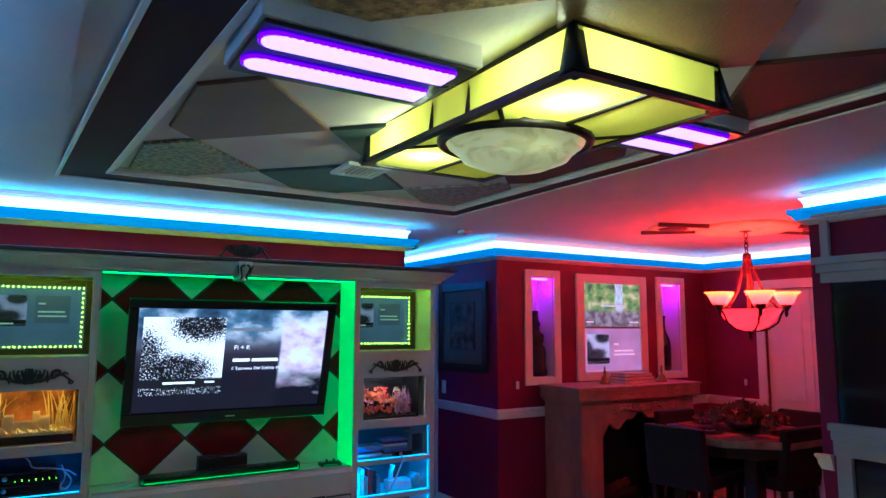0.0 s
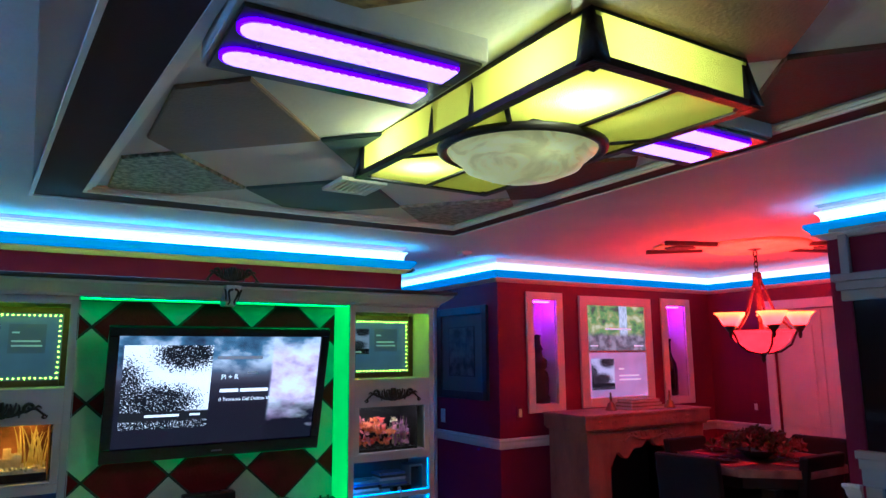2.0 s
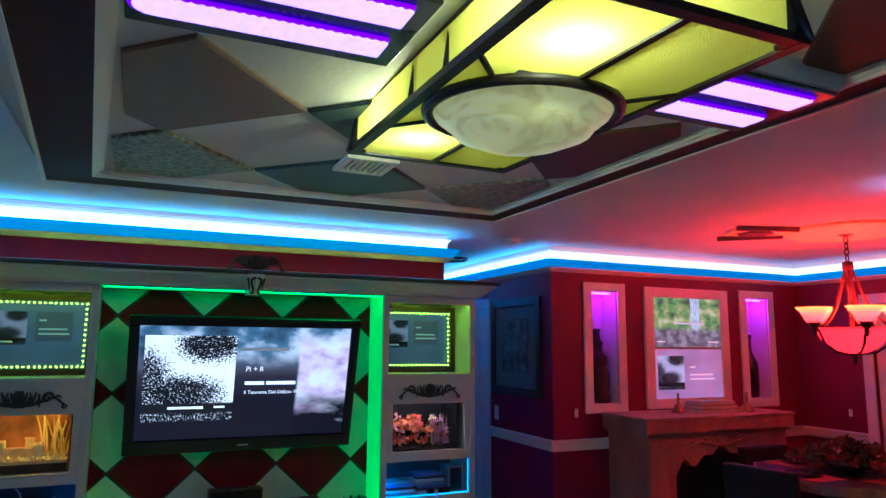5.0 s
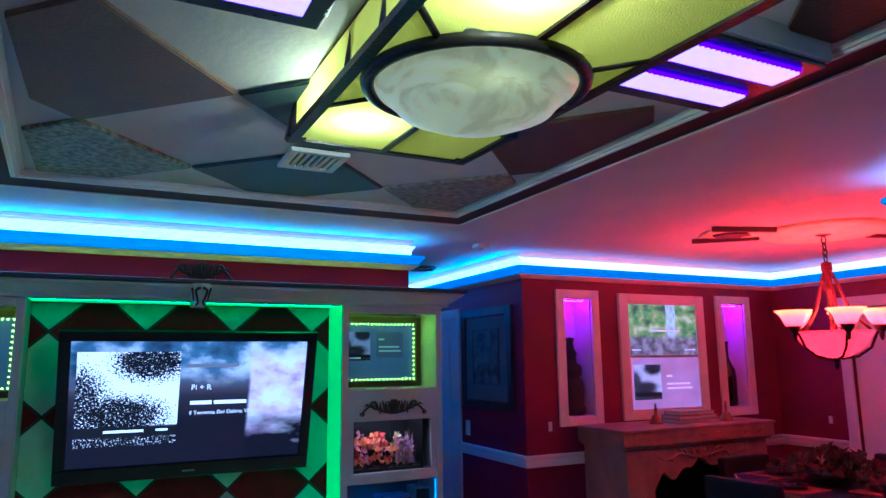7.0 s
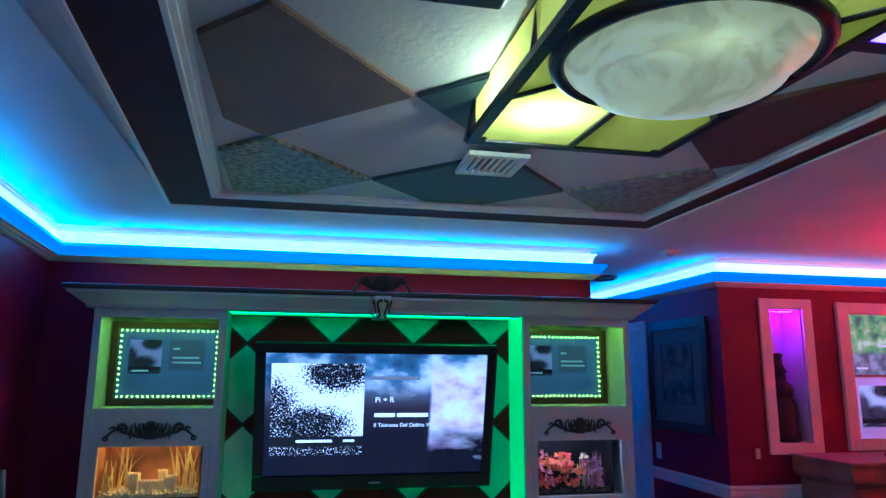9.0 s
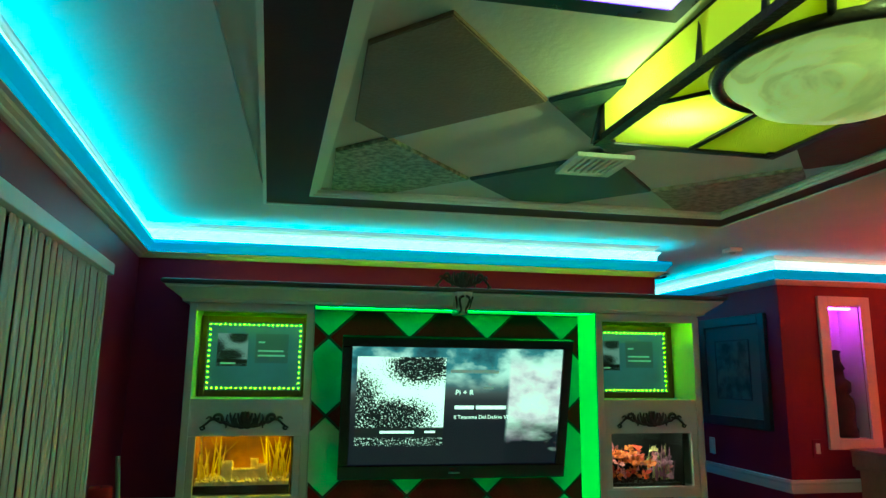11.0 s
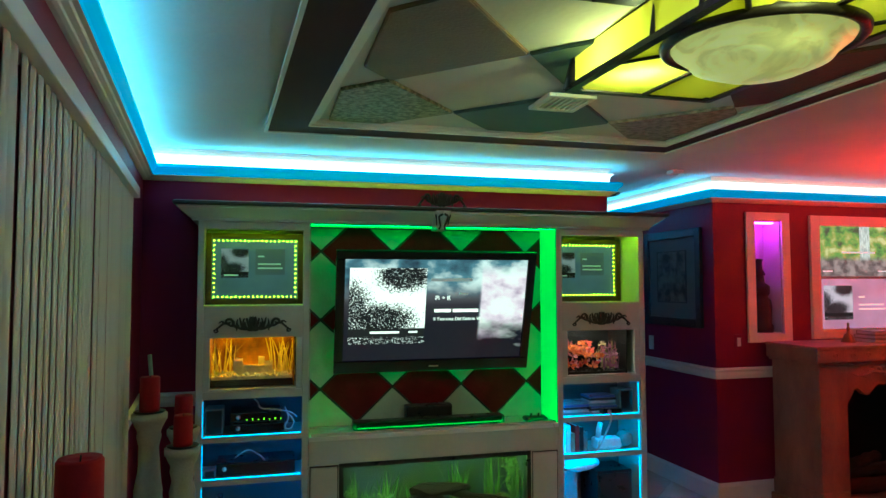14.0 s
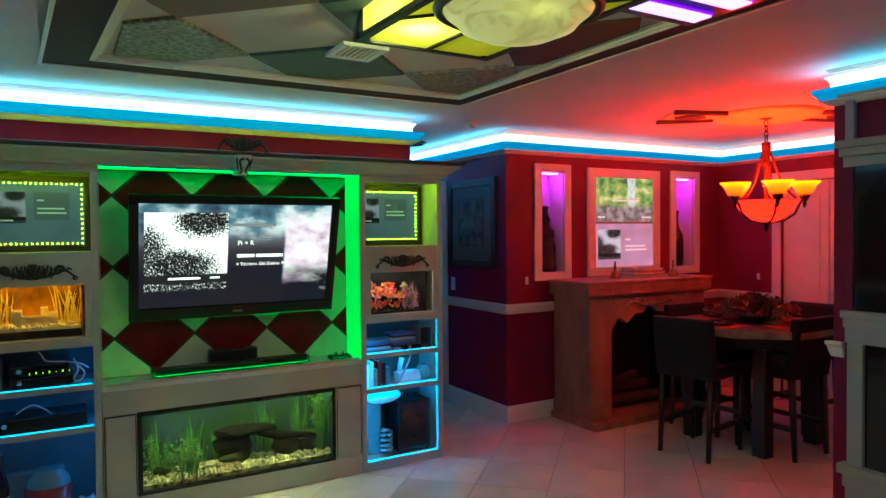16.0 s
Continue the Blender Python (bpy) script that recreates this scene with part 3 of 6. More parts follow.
for x in (LX0, LX1):
    for y in (LY0, LY1):
        ix, iy = (1 if x == LX0 else -1), (1 if y == LY0 else -1)
        part("corner_post", tube([(x + ix * .022, y + iy * .022, LZ + .004), (x + ix * .034, y + iy * .034, LT + .02)], 0.04, 4, None, 0.5), IRON, lampbox)
for x in (LX0 + .012, LX1 - .012):
    s = 1 if x < 1.7 else -1
    for y in (2.223, 2.452):
        part("side_bar", tube([(x, y, LZ + .01), (x + s * .016, y, LT + .012)], 0.009, 6), IRON, lampbox)
    for a, b_ in ((LY0 + .03, 2.223), (2.223, 2.452), (2.452, LY1 - .03)):
        bm = boxes((x + s * .006, x + s * .010, a, b_, LZ + .018, LT + .01))
        part("side_glass", bm, GLASS, lampbox, "yellow seeded glass")
for y, s in ((LY0 + .018, 1), (LY1 - .018, -1)):
    part("side_glass", boxes((LX0 + .03, LX1 - .03, y - .002, y + .002, LZ + .018, LT + .01)), GLASS, lampbox, "yellow seeded glass")
RING = 0.262
for y0, y1 in ((LY0 + .03, cy - RING + .01), (cy + RING - .01, LY1 - .03)):
    for x0, x1 in ((LX0 + .03, cx), (cx, LX1 - .03)):
        part("bottom_glass", boxes((x0, x1, y0, y1, LZ + .008, LZ + .012)), GLASS, lampbox, "yellow seeded glass")
for x0, x1 in ((LX0 + .03, cx - RING * .6), (cx + RING * .6, LX1 - .03)):
    part("bottom_glass", boxes((x0, x1, cy - RING + .01, cy + RING - .01, LZ + .008, LZ + .012)), GLASS, lampbox, "yellow seeded glass")
for y0, y1 in ((LY0 + .02, cy - RING), (cy + RING, LY1 - .02)):
    part("bottom_bar", boxes((cx - .01, cx + .01, y0, y1, LZ + .002, LZ + .02)), IRON, lampbox)
for sx in (-1, 1):
    for sy in (-1, 1):
        part("bottom_bar", tube([(cx + sx * RING * .72, cy + sy * RING * .7, LZ + .008), (cx + sx * .28, cy + sy * .29, LZ + .008)], 0.009, 6), IRON, lampbox)
bm = bmesh.new()
rings = []
for k in range(48):
    a = 2 * math.pi * k / 48
    rings.append((cx + RING * math.cos(a), cy + RING * math.sin(a), LZ + .002))
tube(rings + rings[:1], 0.018, 8, bm)
part("ring", bm, IRON, lampbox)
part("bowl", lathe([(RING - .012, 0.004), (RING - .022, -.014), (RING - .032, -.018), (RING - .042, -.030), (RING - .05, -.031), (RING * .72, -.062), (RING * .45, -.09), (RING * .2, -.104), (0.0005, -.108)], (cx, cy, LZ), 48), BOWL, lampbox, "pale yellow alabaster bowl")
part("clip_tab", boxes((1.955, 1.995, 2.60, 2.635, LZ - .022, LZ + .004), bevel=.003), IRON, lampbox)
for pane in lampbox.children:
    if pane.name.startswith(("side_glass", "bottom_glass")):
        pane.visible_shadow = False
for x, y in ((1.60, 1.93), (1.58, 2.76)):
    lamp("lamp_bulb", "POINT", (x, y, 2.37), None, 6.6, (1.0, 0.95, 0.45), 0.03)

lampbox.rotation_euler.x = radians(1.3)

# violet ceiling panels
PANELBODY = material("grey_fixture_metal", (0.5, 0.5, 0.52), 0.4, scale=10, vary=0.08)
def violet_panel(x0, x1):
    t = thing("violet_light_panel", ((x0 + x1) / 2, 2.24, CEIL), "long ceiling light panel with two glowing violet strips", "light panel", "violet light panels")
    y0, y1, z = 2.03, 2.385, 2.392
    part("casing", boxes((x0 - .012, x1 + .012, y0 - .012, y1 + .012, z + .012, CEIL + .04), bevel=0.006), PANELBODY, t)
    part("face_plate", boxes((x0, x1, y0, y1, z, z + .012), bevel=0.003), BLACK, t)
    for a in (y0 + .04, y0 + .205):
        def pill(g, scallop=0.0):
            left = [(x0 + .055 - (.04 + g) * math.cos(u), a + .04 + (.04 + g) * math.sin(u)) for u in (math.pi * (.5 - k / 8) for k in range(9))]
            low = [(x0 + .055 + k * (x1 - .105 - x0) / 48, a - g - scallop * (k % 2)) for k in range(1, 49)]
            high = [(x0 + .055 + k * (x1 - .105 - x0) / 48, a + .08 + g) for k in range(48, 0, -1)]
            return left + low + high
        for name, outline, z0, z1, mat in (("diode_edge", pill(.009), z - .009, z + .001, UVEDGE), ("diffuser", pill(0, .006), z - .013, z - .0092, UV)):
            bm = prism(bmesh.new(), outline, z0, z1)
            bmesh.ops.recalc_face_normals(bm, faces=bm.faces)
            part(name, bm, mat, t, "glowing violet strip")
    return t
violet_panel(0.725, 1.335)
violet_panel(2.03, 2.555)

# ---------------------------------------------------------------- dining corner
REDFRAME = material("white_casing_paint", (0.7, 0.68, 0.66), 0.4, scale=5, vary=0.06)
NICHEPAINT = material("niche_plaster", (0.6, 0.58, 0.6), 0.6, scale=6, vary=0.08)
STONE = material("travertine_edge", (0.2, 0.14, 0.1), 0.45, scale=10, vary=0.3, bump=0.3, second=(0.3, 0.2, 0.14))
VIOLETLED = glow("niche_led", (0.7, 0.02, 0.95), 45.0)
DARKURN = material("matt_dark_urn", (0.008, 0.006, 0.009), 0.6, scale=12, vary=0.3, bump=0.2)
DARKGLASS = material("dark_bottle_glass", (0.012, 0.01, 0.016), 0.08, scale=10, vary=0.2, bump=0, coat=0.5)

for k, (nx0, nx1, nz0, nz1) in enumerate(NICHES):
    niche = thing("wall_niche", ((nx0 + nx1) / 2, REDWALL, nz0), "tall white-framed wall niche glowing violet inside", "niche", "niches beside the picture screen", "structure")
    F_ = REDWALL - 0.022
    part("frame", boxes((nx0 - .075, nx0, F_, REDWALL - .002, nz0 - .065, nz1 + .065), (nx1, nx1 + .075, F_, REDWALL - .002, nz0 - .065, nz1 + .065),
                        (nx0, nx1, F_, REDWALL - .002, nz1, nz1 + .065), (nx0, nx1, F_, REDWALL - .002, nz0 - .065, nz0), bevel=0.004), REDFRAME, niche)
    part("lining", boxes((nx0, nx0 + .006, REDWALL, REDWALL + .18, nz0, nz1), (nx1 - .006, nx1, REDWALL, REDWALL + .18, nz0, nz1), (nx0, nx1, REDWALL + .18, REDWALL + .19, nz0, nz1),
                         (nx0, nx1, REDWALL, REDWALL + .18, nz1 - .006, nz1), (nx0, nx1, REDWALL, REDWALL + .18, nz0, nz0 + .006)), NICHEPAINT, niche)
    part("light_bar", boxes((nx0 + .03, nx1 - .03, REDWALL + .03, REDWALL + .06, nz1 - .02, nz1 - .008), bevel=0.003), VIOLETLED, niche, "glowing violet light bar")
    bx = (nx0 + nx1) / 2
    bottle = [(0.062, 0), (0.076, .012), (0.078, .24), (0.07, .31), (0.036, .38), (0.026, .42), (0.026, .52), (0.032, .525), (0.032, .55), (0.0005, .552)] if k else \
             [(0.098, 0), (0.1, .05), (0.088, .07), (0.092, .2), (0.085, .25), (0.062, .28), (0.078, .3), (0.08, .36), (0.045, .39), (0.04, .44), (0.052, .45), (0.03, .5), (0.026, .55), (0.038, .57), (0.0005, .58)]
    solid("decorative_bottle" if k else "dark_urn", lathe(bottle, (bx, REDWALL + .1, nz0 + .006), 24), DARKGLASS if k else DARKURN,
          "dark glass wine bottle standing in a violet niche" if k else "dark stepped decorative urn standing in a violet niche", "bottle" if k else "urn")


# screens -----------------------------------------------------------------
def picture_nodes(name):
    m = bpy.data.materials.new(name)
    m.use_nodes = True
    n, l = m.node_tree.nodes, m.node_tree.links
    b = n["Principled BSDF"]
    b.inputs["Base Color"].default_value = (0.01, 0.01, 0.012, 1)
    b.inputs["Roughness"].default_value = 0.15
    co = n.new("ShaderNodeTexCoord")
    return m, n, l, b, co.outputs["Generated"]


def noise_of(n, l, vector, scale, detail=4, stretch=(1, 1, 1), shift=(0, 0, 0)):
    mp = n.new("ShaderNodeMapping")
    mp.inputs["Scale"].default_value, mp.inputs["Location"].default_value = stretch, shift
    l.new(vector, mp.inputs["Vector"])
    t = n.new("ShaderNodeTexNoise")
    t.inputs["Scale"].default_value, t.inputs["Detail"].default_value = scale, detail
    l.new(mp.outputs["Vector"], t.inputs["Vector"])
    return t.outputs["Fac"]


def ramp_of(n, l, fac, stops):
    r = n.new("ShaderNodeValToRGB")
    e = r.color_ramp.elements
    while len(e) < len(stops):
        e.new(0.5)
    for el, (p, c) in zip(e, stops):
        el.position, el.color = p, (*c, 1)
    l.new(fac, r.inputs["Fac"])
    return r.outputs["Color"]


def mix_of(n, l, fac, a, b, mode="MIX"):
    x = n.new("ShaderNodeMix")
    x.data_type, x.blend_type = "RGBA", mode
    for key, v in (("Factor", fac), ("A", a), ("B", b)):
        if isinstance(v, (int, float)):
            x.inputs[key].default_value = v
        elif isinstance(v, tuple):
            x.inputs[key].default_value = (*v, 1)
        else:
            l.new(v, x.inputs[key])
    return x.outputs["Result"]


def axis_of(n, l, vector, axis):
    s = n.new("ShaderNodeSeparateXYZ")
    l.new(vector, s.inputs[0])
    return s.outputs[axis]


def span(n, l, value, a, b):
    r = n.new("ShaderNodeMapRange")
    r.inputs["From Min"].default_value, r.inputs["From Max"].default_value = a, b
    l.new(value, r.inputs["Value"])
    return r.outputs["Result"]


def music_backdrop(name, power, tint=(1, 1, 1)):
    """Blurred clouds: teal above, white and pink to one side, near black below."""
    m, n, l, b, g = picture_nodes(name)
    x, z = axis_of(n, l, g, "X"), axis_of(n, l, g, "Z")
    cloud = ramp_of(n, l, noise_of(n, l, g, 3.2, 5, (1.5, 1, 1)), [(0.36, (0.015, 0.02, 0.045)), (0.5, (0.1, 0.2, 0.28)), (0.62, (0.75, 0.8, 0.85))])
    bright = ramp_of(n, l, noise_of(n, l, g, 4.5, 4, (1.6, 1, 1), (3, 0, 1)), [(0.3, (0.45, 0.28, 0.45)), (0.45, (0.9, 0.7, 0.85)), (0.58, (1, 1, 1))])
    dark = (0.006, 0.006, 0.014)
    side = span(n, l, x, 0.735, 0.75)
    c = mix_of(n, l, side, cloud, bright)
    edge = n.new("ShaderNodeMath")
    edge.operation = "MULTIPLY_ADD"
    l.new(noise_of(n, l, g, 6, 5), edge.inputs[0])
    edge.inputs[1].default_value = 0.5
    l.new(z, edge.inputs[2])
    c = mix_of(n, l, span(n, l, edge.outputs[0], 0.68, 0.44), c, dark)
    low = span(n, l, z, 0.78, 0.6)
    inner = n.new("ShaderNodeMath")
    inner.operation = "MULTIPLY"
    l.new(low, inner.inputs[0])
    l.new(span(n, l, x, 0.75, 0.735), inner.inputs[1])
    c = mix_of(n, l, inner.outputs[0], c, ramp_of(n, l, z, [(0.35, (0.010, 0.009, 0.018)), (0.55, (0.035, 0.03, 0.042)), (0.72, (0.16, 0.14, 0.17))]))
    top = span(n, l, z, 0.82, 0.95)
    c = mix_of(n, l, top, c, cloud)
    c = mix_of(n, l, 1.0, c, tint, "MULTIPLY")
    l.new(c, b.inputs["Emission Color"])
    b.inputs["Emission Strength"].default_value = power
    return m


def cover_art(name, power, tint=(1, 1, 1)):
    """A high-contrast black and white album cover of snow and branches."""
    m, n, l, b, g = picture_nodes(name)
    z = axis_of(n, l, g, "Z")
    x = axis_of(n, l, g, "X")
    fine = noise_of(n, l, g, 46, 2, (1.4, 1, 1))
    dark = None
    for cx_, cz_, rx_, rz_, deep in ((.70, .90, .45, .26, 1.0), (.0, .44, .38, .5, .92), (.42, .33, .56, .26, 1.0), (.5, .03, .9, .14, .95)):
        off = n.new("ShaderNodeVectorMath")
        off.operation = "MULTIPLY_ADD"
        off.inputs[1].default_value, off.inputs[2].default_value = (1 / rx_, 0, 1 / rz_), (-cx_ / rx_, 0, -cz_ / rz_)
        l.new(g, off.inputs[0])
        far = n.new("ShaderNodeVectorMath")
        far.operation = "LENGTH"
        l.new(off.outputs[0], far.inputs[0])
        patch = n.new("ShaderNodeMapRange")
        patch.inputs["From Min"].default_value, patch.inputs["From Max"].default_value = 1.2, 0.5
        patch.inputs["To Max"].default_value = deep
        l.new(far.outputs["Value"], patch.inputs["Value"])
        if dark:
            more = n.new("ShaderNodeMath")
            more.operation = "MAXIMUM"
            l.new(dark, more.inputs[0])
            l.new(patch.outputs["Result"], more.inputs[1])
            dark = more.outputs[0]
        else:
            dark = patch.outputs["Result"]
    add = n.new("ShaderNodeMath")
    add.operation = "MULTIPLY_ADD"
    l.new(dark, add.inputs[0])
    add.inputs[1].default_value = -0.36
    l.new(fine, add.inputs[2])
    c = ramp_of(n, l, add.outputs[0], [(0.0, (0.002, 0.002, 0.004)), (0.25, (0.004, 0.005, 0.008)), (0.29, (1, 1, 1)), (1.0, (1, 1, 1))])
    band = n.new("ShaderNodeMath")
    band.operation = "MULTIPLY"
    l.new(span(n, l, z, 0.22, 0.20), band.inputs[0])
    l.new(span(n, l, z, 0.08, 0.10), band.inputs[1])
    c = mix_of(n, l, band.outputs[0], c, (0.01, 0.01, 0.012))
    c = mix_of(n, l, 1.0, c, tint, "MULTIPLY")
    l.new(c, b.inputs["Emission Color"])
    b.inputs["Emission Strength"].default_value = power
    return m


def letters(text, height):
    """Flat letters of the built-in font as a bmesh in the x-z plane, facing -y."""
    cu = bpy.data.curves.new("letters", "FONT")
    cu.body, cu.size, cu.extrude = text, height, 0.0004
    ob = new("letters", cu)
    me = bpy.data.meshes.new_from_object(ob.evaluated_get(bpy.context.evaluated_depsgraph_get()))
    bpy.data.objects.remove(ob)
    bm = bmesh.new()
    bm.from_mesh(me)
    bpy.data.meshes.remove(me)
    bmesh.ops.rotate(bm, verts=bm.verts, cent=(0, 0, 0), matrix=Matrix.Rotation(radians(90), 3, "X"))
    return bm


PINKTEXT = glow("pink_screen_text", (0.85, 0.6, 0.75), 0.8)
WHITEGLOW = glow("white_screen_text", (1, 1, 1), 1.3)
GREYGLOW = glow("dim_screen_text", (0.5, 0.5, 0.55), 0.35)


def music_screen(parent, put, x0, x1, z0, z1, depth, power, tint=(1, 1, 1), full=True):
    """The music page: backdrop, cover, titles. put: places a bmesh made in screen coordinates."""
    w_, h_ = x1 - x0, z1 - z0
    back = put("screen", boxes((x0, x1, depth, depth + .008, z0, z1)), music_backdrop("music_backdrop", power, tint), "lit screen of blurred clouds")
    px = lambda u: x0 + u * w_
    pz = lambda v: z0 + v * h_
    put("album_cover", boxes((px(.025), px(.437), depth - .002, depth - .0005, pz(.165), pz(.915))), cover_art("album_cover", power * 1.25, tint), "black and white album cover")
    put("caption_bar", boxes((px(.14), px(.30), depth - .003, depth - .0022, pz(.272), pz(.292)), (px(.35), px(.40), depth - .003, depth - .0022, pz(.275), pz(.292))), WHITEGLOW if full else GREYGLOW, "small white caption bars")
    if full:
        bm = letters("Pi + R", .04)
        bmesh.ops.translate(bm, verts=bm.verts, vec=(px(.487), depth - .002, pz(.60)))
        put("title_line", bm, WHITEGLOW, "white title letters")
        bm = letters("Il Teorema Del Delirio VI", .0285)
        bmesh.ops.translate(bm, verts=bm.verts, vec=(px(.485), depth - .002, pz(.395)))
        put("title_line", bm, WHITEGLOW, "white title letters")
        put("name_bar", boxes((px(.487), px(.58), depth - .003, depth - .002, pz(.478), pz(.508)), (px(.59), px(.735), depth - .003, depth - .002, pz(.478), pz(.508))), WHITEGLOW, "white bars in place of a name")
        put("subtitle_bar", boxes((px(.46), px(.69), depth - .003, depth - .002, pz(.785), pz(.815)), (px(.62), px(.67), depth - .003, depth - .002, pz(.65), pz(.67))), GREYGLOW, "dim grey bars")
    else:
        put("title_bar", boxes((px(.54), px(.60), depth - .003, depth - .002, pz(.64), pz(.67)), (px(.54), px(.80), depth - .003, depth - .002, pz(.51), pz(.535)), (px(.54), px(.80), depth - .003, depth - .002, pz(.43), pz(.455))), GREYGLOW, "dim title bars")
    return back


music_screen(tv, tv_part, SW0, SW1, SH0, SH1, -.012, 1.0)
tv_part("maker_mark", boxes((-.03, .03, -.0265, -.0252, -h + .03, -h + .038)), material("silver_mark", (0.4, 0.4, 0.42), 0.3, 0.8), "small silver mark")

# picture screen over the mantel: landscape above, the music page below
WIN = (4.527, 5.435, 1.195, 2.172)
frame_screen = thing("picture_screen", ((WIN[0] + WIN[1]) / 2, REDWALL, WIN[2]), "white-framed wall screen, landscape above and music page below", "screen")
F_ = REDWALL - 0.03
part("frame", boxes((WIN[0], WIN[0] + .088, F_, REDWALL - .002, WIN[2], WIN[3]), (WIN[1] - .092, WIN[1], F_, REDWALL - .002, WIN[2], WIN[3]),
                    (WIN[0] + .088, WIN[1] - .092, F_, REDWALL - .002, WIN[3] - .08, WIN[3]), (WIN[0] + .088, WIN[1] - .092, F_, REDWALL - .002, WIN[2], WIN[2] + .078), bevel=0.005), REDFRAME, frame_screen)
m, n, l, b, g = picture_nodes("waterfall_scene")
x, z = axis_of(n, l, g, "X"), axis_of(n, l, g, "Z")
leaves = ramp_of(n, l, noise_of(n, l, g, 5, 5, (1.3, 1, 1)), [(0.36, (0.03, 0.06, 0.01)), (0.47, (0.16, 0.4, 0.04)), (0.55, (0.5, 0.45, 0.08)), (0.63, (0.85, 0.75, 0.35))])
water = ramp_of(n, l, noise_of(n, l, g, 14, 4, (3, 1, 0.5)), [(0.35, (0.5, 0.45, 0.5)), (0.6, (1, 0.95, 0.98))])
dist = n.new("ShaderNodeMath")
dist.operation = "COMPARE"
l.new(x, dist.inputs[0])
dist.inputs[1].default_value, dist.inputs[2].default_value = 0.62, 0.07
c = mix_of(n, l, dist.outputs[0], leaves, water)
rocks = ramp_of(n, l, noise_of(n, l, g, 7, 5, (1.5, 1, 1), (2, 0, 0)), [(0.4, (0.08, 0.05, 0.06)), (0.6, (0.45, 0.3, 0.33))])
c = mix_of(n, l, span(n, l, z, 0.42, 0.3), c, rocks)
c = mix_of(n, l, 0.14, c, (0.75, 0.45, 0.5))
l.new(c, b.inputs["Emission Color"])
b.inputs["Emission Strength"].default_value = 0.8
SX0, SX1, SZ0, SZ1, SZM = WIN[0] + .088, WIN[1] - .092, WIN[2] + .078, WIN[3] - .08, 1.675
part("landscape_panel", boxes((SX0, SX1, F_ + .012, F_ + .02, SZM + .012, SZ1)), m, frame_screen, "lit picture of a waterfall in greenery")
part("divider", boxes((SX0, SX1, F_ + .006, F_ + .02, SZM - .006, SZM + .012)), material("rose_divider", (0.5, 0.3, 0.32), 0.4), frame_screen)
m = glow("pink_music_page", (0.42, 0.28, 0.5), 0.85, 4.0, 0.5)
part("music_panel", boxes((SX0, SX1, F_ + .012, F_ + .02, SZ0, SZM - .006)), m, frame_screen, "lit music page in pink tones")
part("album_cover", boxes((SX0 + .03, SX0 + .31, F_ + .010, F_ + .0115, SZ0 + .07, SZM - .06)), cover_art("pink_cover", 0.62, (1, 0.72, 0.95)), frame_screen, "black and white album cover")
for u0, u1, v0, v1 in ((.37, .43, -.16, -.145), (.37, .62, -.22, -.208), (.37, .64, -.255, -.243), (.22, .55, .20, .212), (.03, .12, .05, .06), (.58, .7, .05, .06)):
    part("title_bar", boxes((SX0 + u0, SX0 + u1, F_ + .010, F_ + .0115, SZM + v0, SZM + v1)), PINKTEXT, frame_screen, "thin white caption bar")

# fireplace ---------------------------------------------------------------
MX0, MX1, MF = 4.06, 5.55, 4.62
fp = thing("fireplace", ((MX0 + MX1) / 2, 4.9, 0), "carved pale wooden fireplace surround with a curved dark opening", "fireplace")
part("mantel_shelf", boxes((MX0, MX1, MF, REDWALL - .035, 1.168, 1.19), bevel=0.006), WOODPALE, fp)
part("mantel_face", boxes((MX0 + .01, MX1 - .01, MF + .01, REDWALL - .035, 1.075, 1.168), bevel=0.006), WOODPALE, fp)
part("bed_moulding", boxes((MX0 + .03, MX1 - .03, MF + .03, REDWALL - .035, 1.055, 1.075), bevel=0.006), WOODPALE, fp)
OX0, OX1 = 4.36, 5.25
part("left_pier", boxes((MX0 + .06, OX0, MF + .05, REDWALL - .035, .06, 1.055), bevel=0.008), WOODPALE, fp)
part("right_pier", boxes((OX1, MX1 - .06, MF + .05, REDWALL - .035, .06, 1.055), bevel=0.008), WOODPALE, fp)
for a, b_ in ((MX0 + .045, OX0 - .02), (OX1 + .02, MX1 - .045)):
    part("pier_foot", boxes((a, b_, MF + .03, REDWALL - .036, .06, .17), bevel=0.008), WOODPALE, fp)
# frieze with a scalloped lower edge
pts = []
N = 40
for k in range(N + 1):
    u = k / N
    xx = OX0 + u * (OX1 - OX0)
    v = abs(2 * u - 1)
    zz = 0.90 + 0.05 * math.cos(v * math.pi * 1.6) - 0.12 * max(0, v - .82) / .18 + 0.02 * math.cos(v * math.pi * 5)
    pts.append((xx, min(zz, 1.0)))
bm = bmesh.new()
f0, f1 = MF + .055, MF + .10
for (xa, za), (xb, zb) in zip(pts, pts[1:]):
    q = [bm.verts.new(c) for c in ((xa, f0, za), (xb, f0, zb), (xb, f0, 1.055), (xa, f0, 1.055), (xa, f1, za), (xb, f1, zb), (xb, f1, 1.055), (xa, f1, 1.055))]
    for ids in ((0, 1, 2, 3), (7, 6, 5, 4), (4, 5, 1, 0)):
        bm.faces.new([q[i] for i in ids])
bmesh.ops.remove_doubles(bm, verts=bm.verts, dist=1e-5)
bmesh.ops.recalc_face_normals(bm, faces=bm.faces)
part("frieze", bm, WOODPALE, fp)
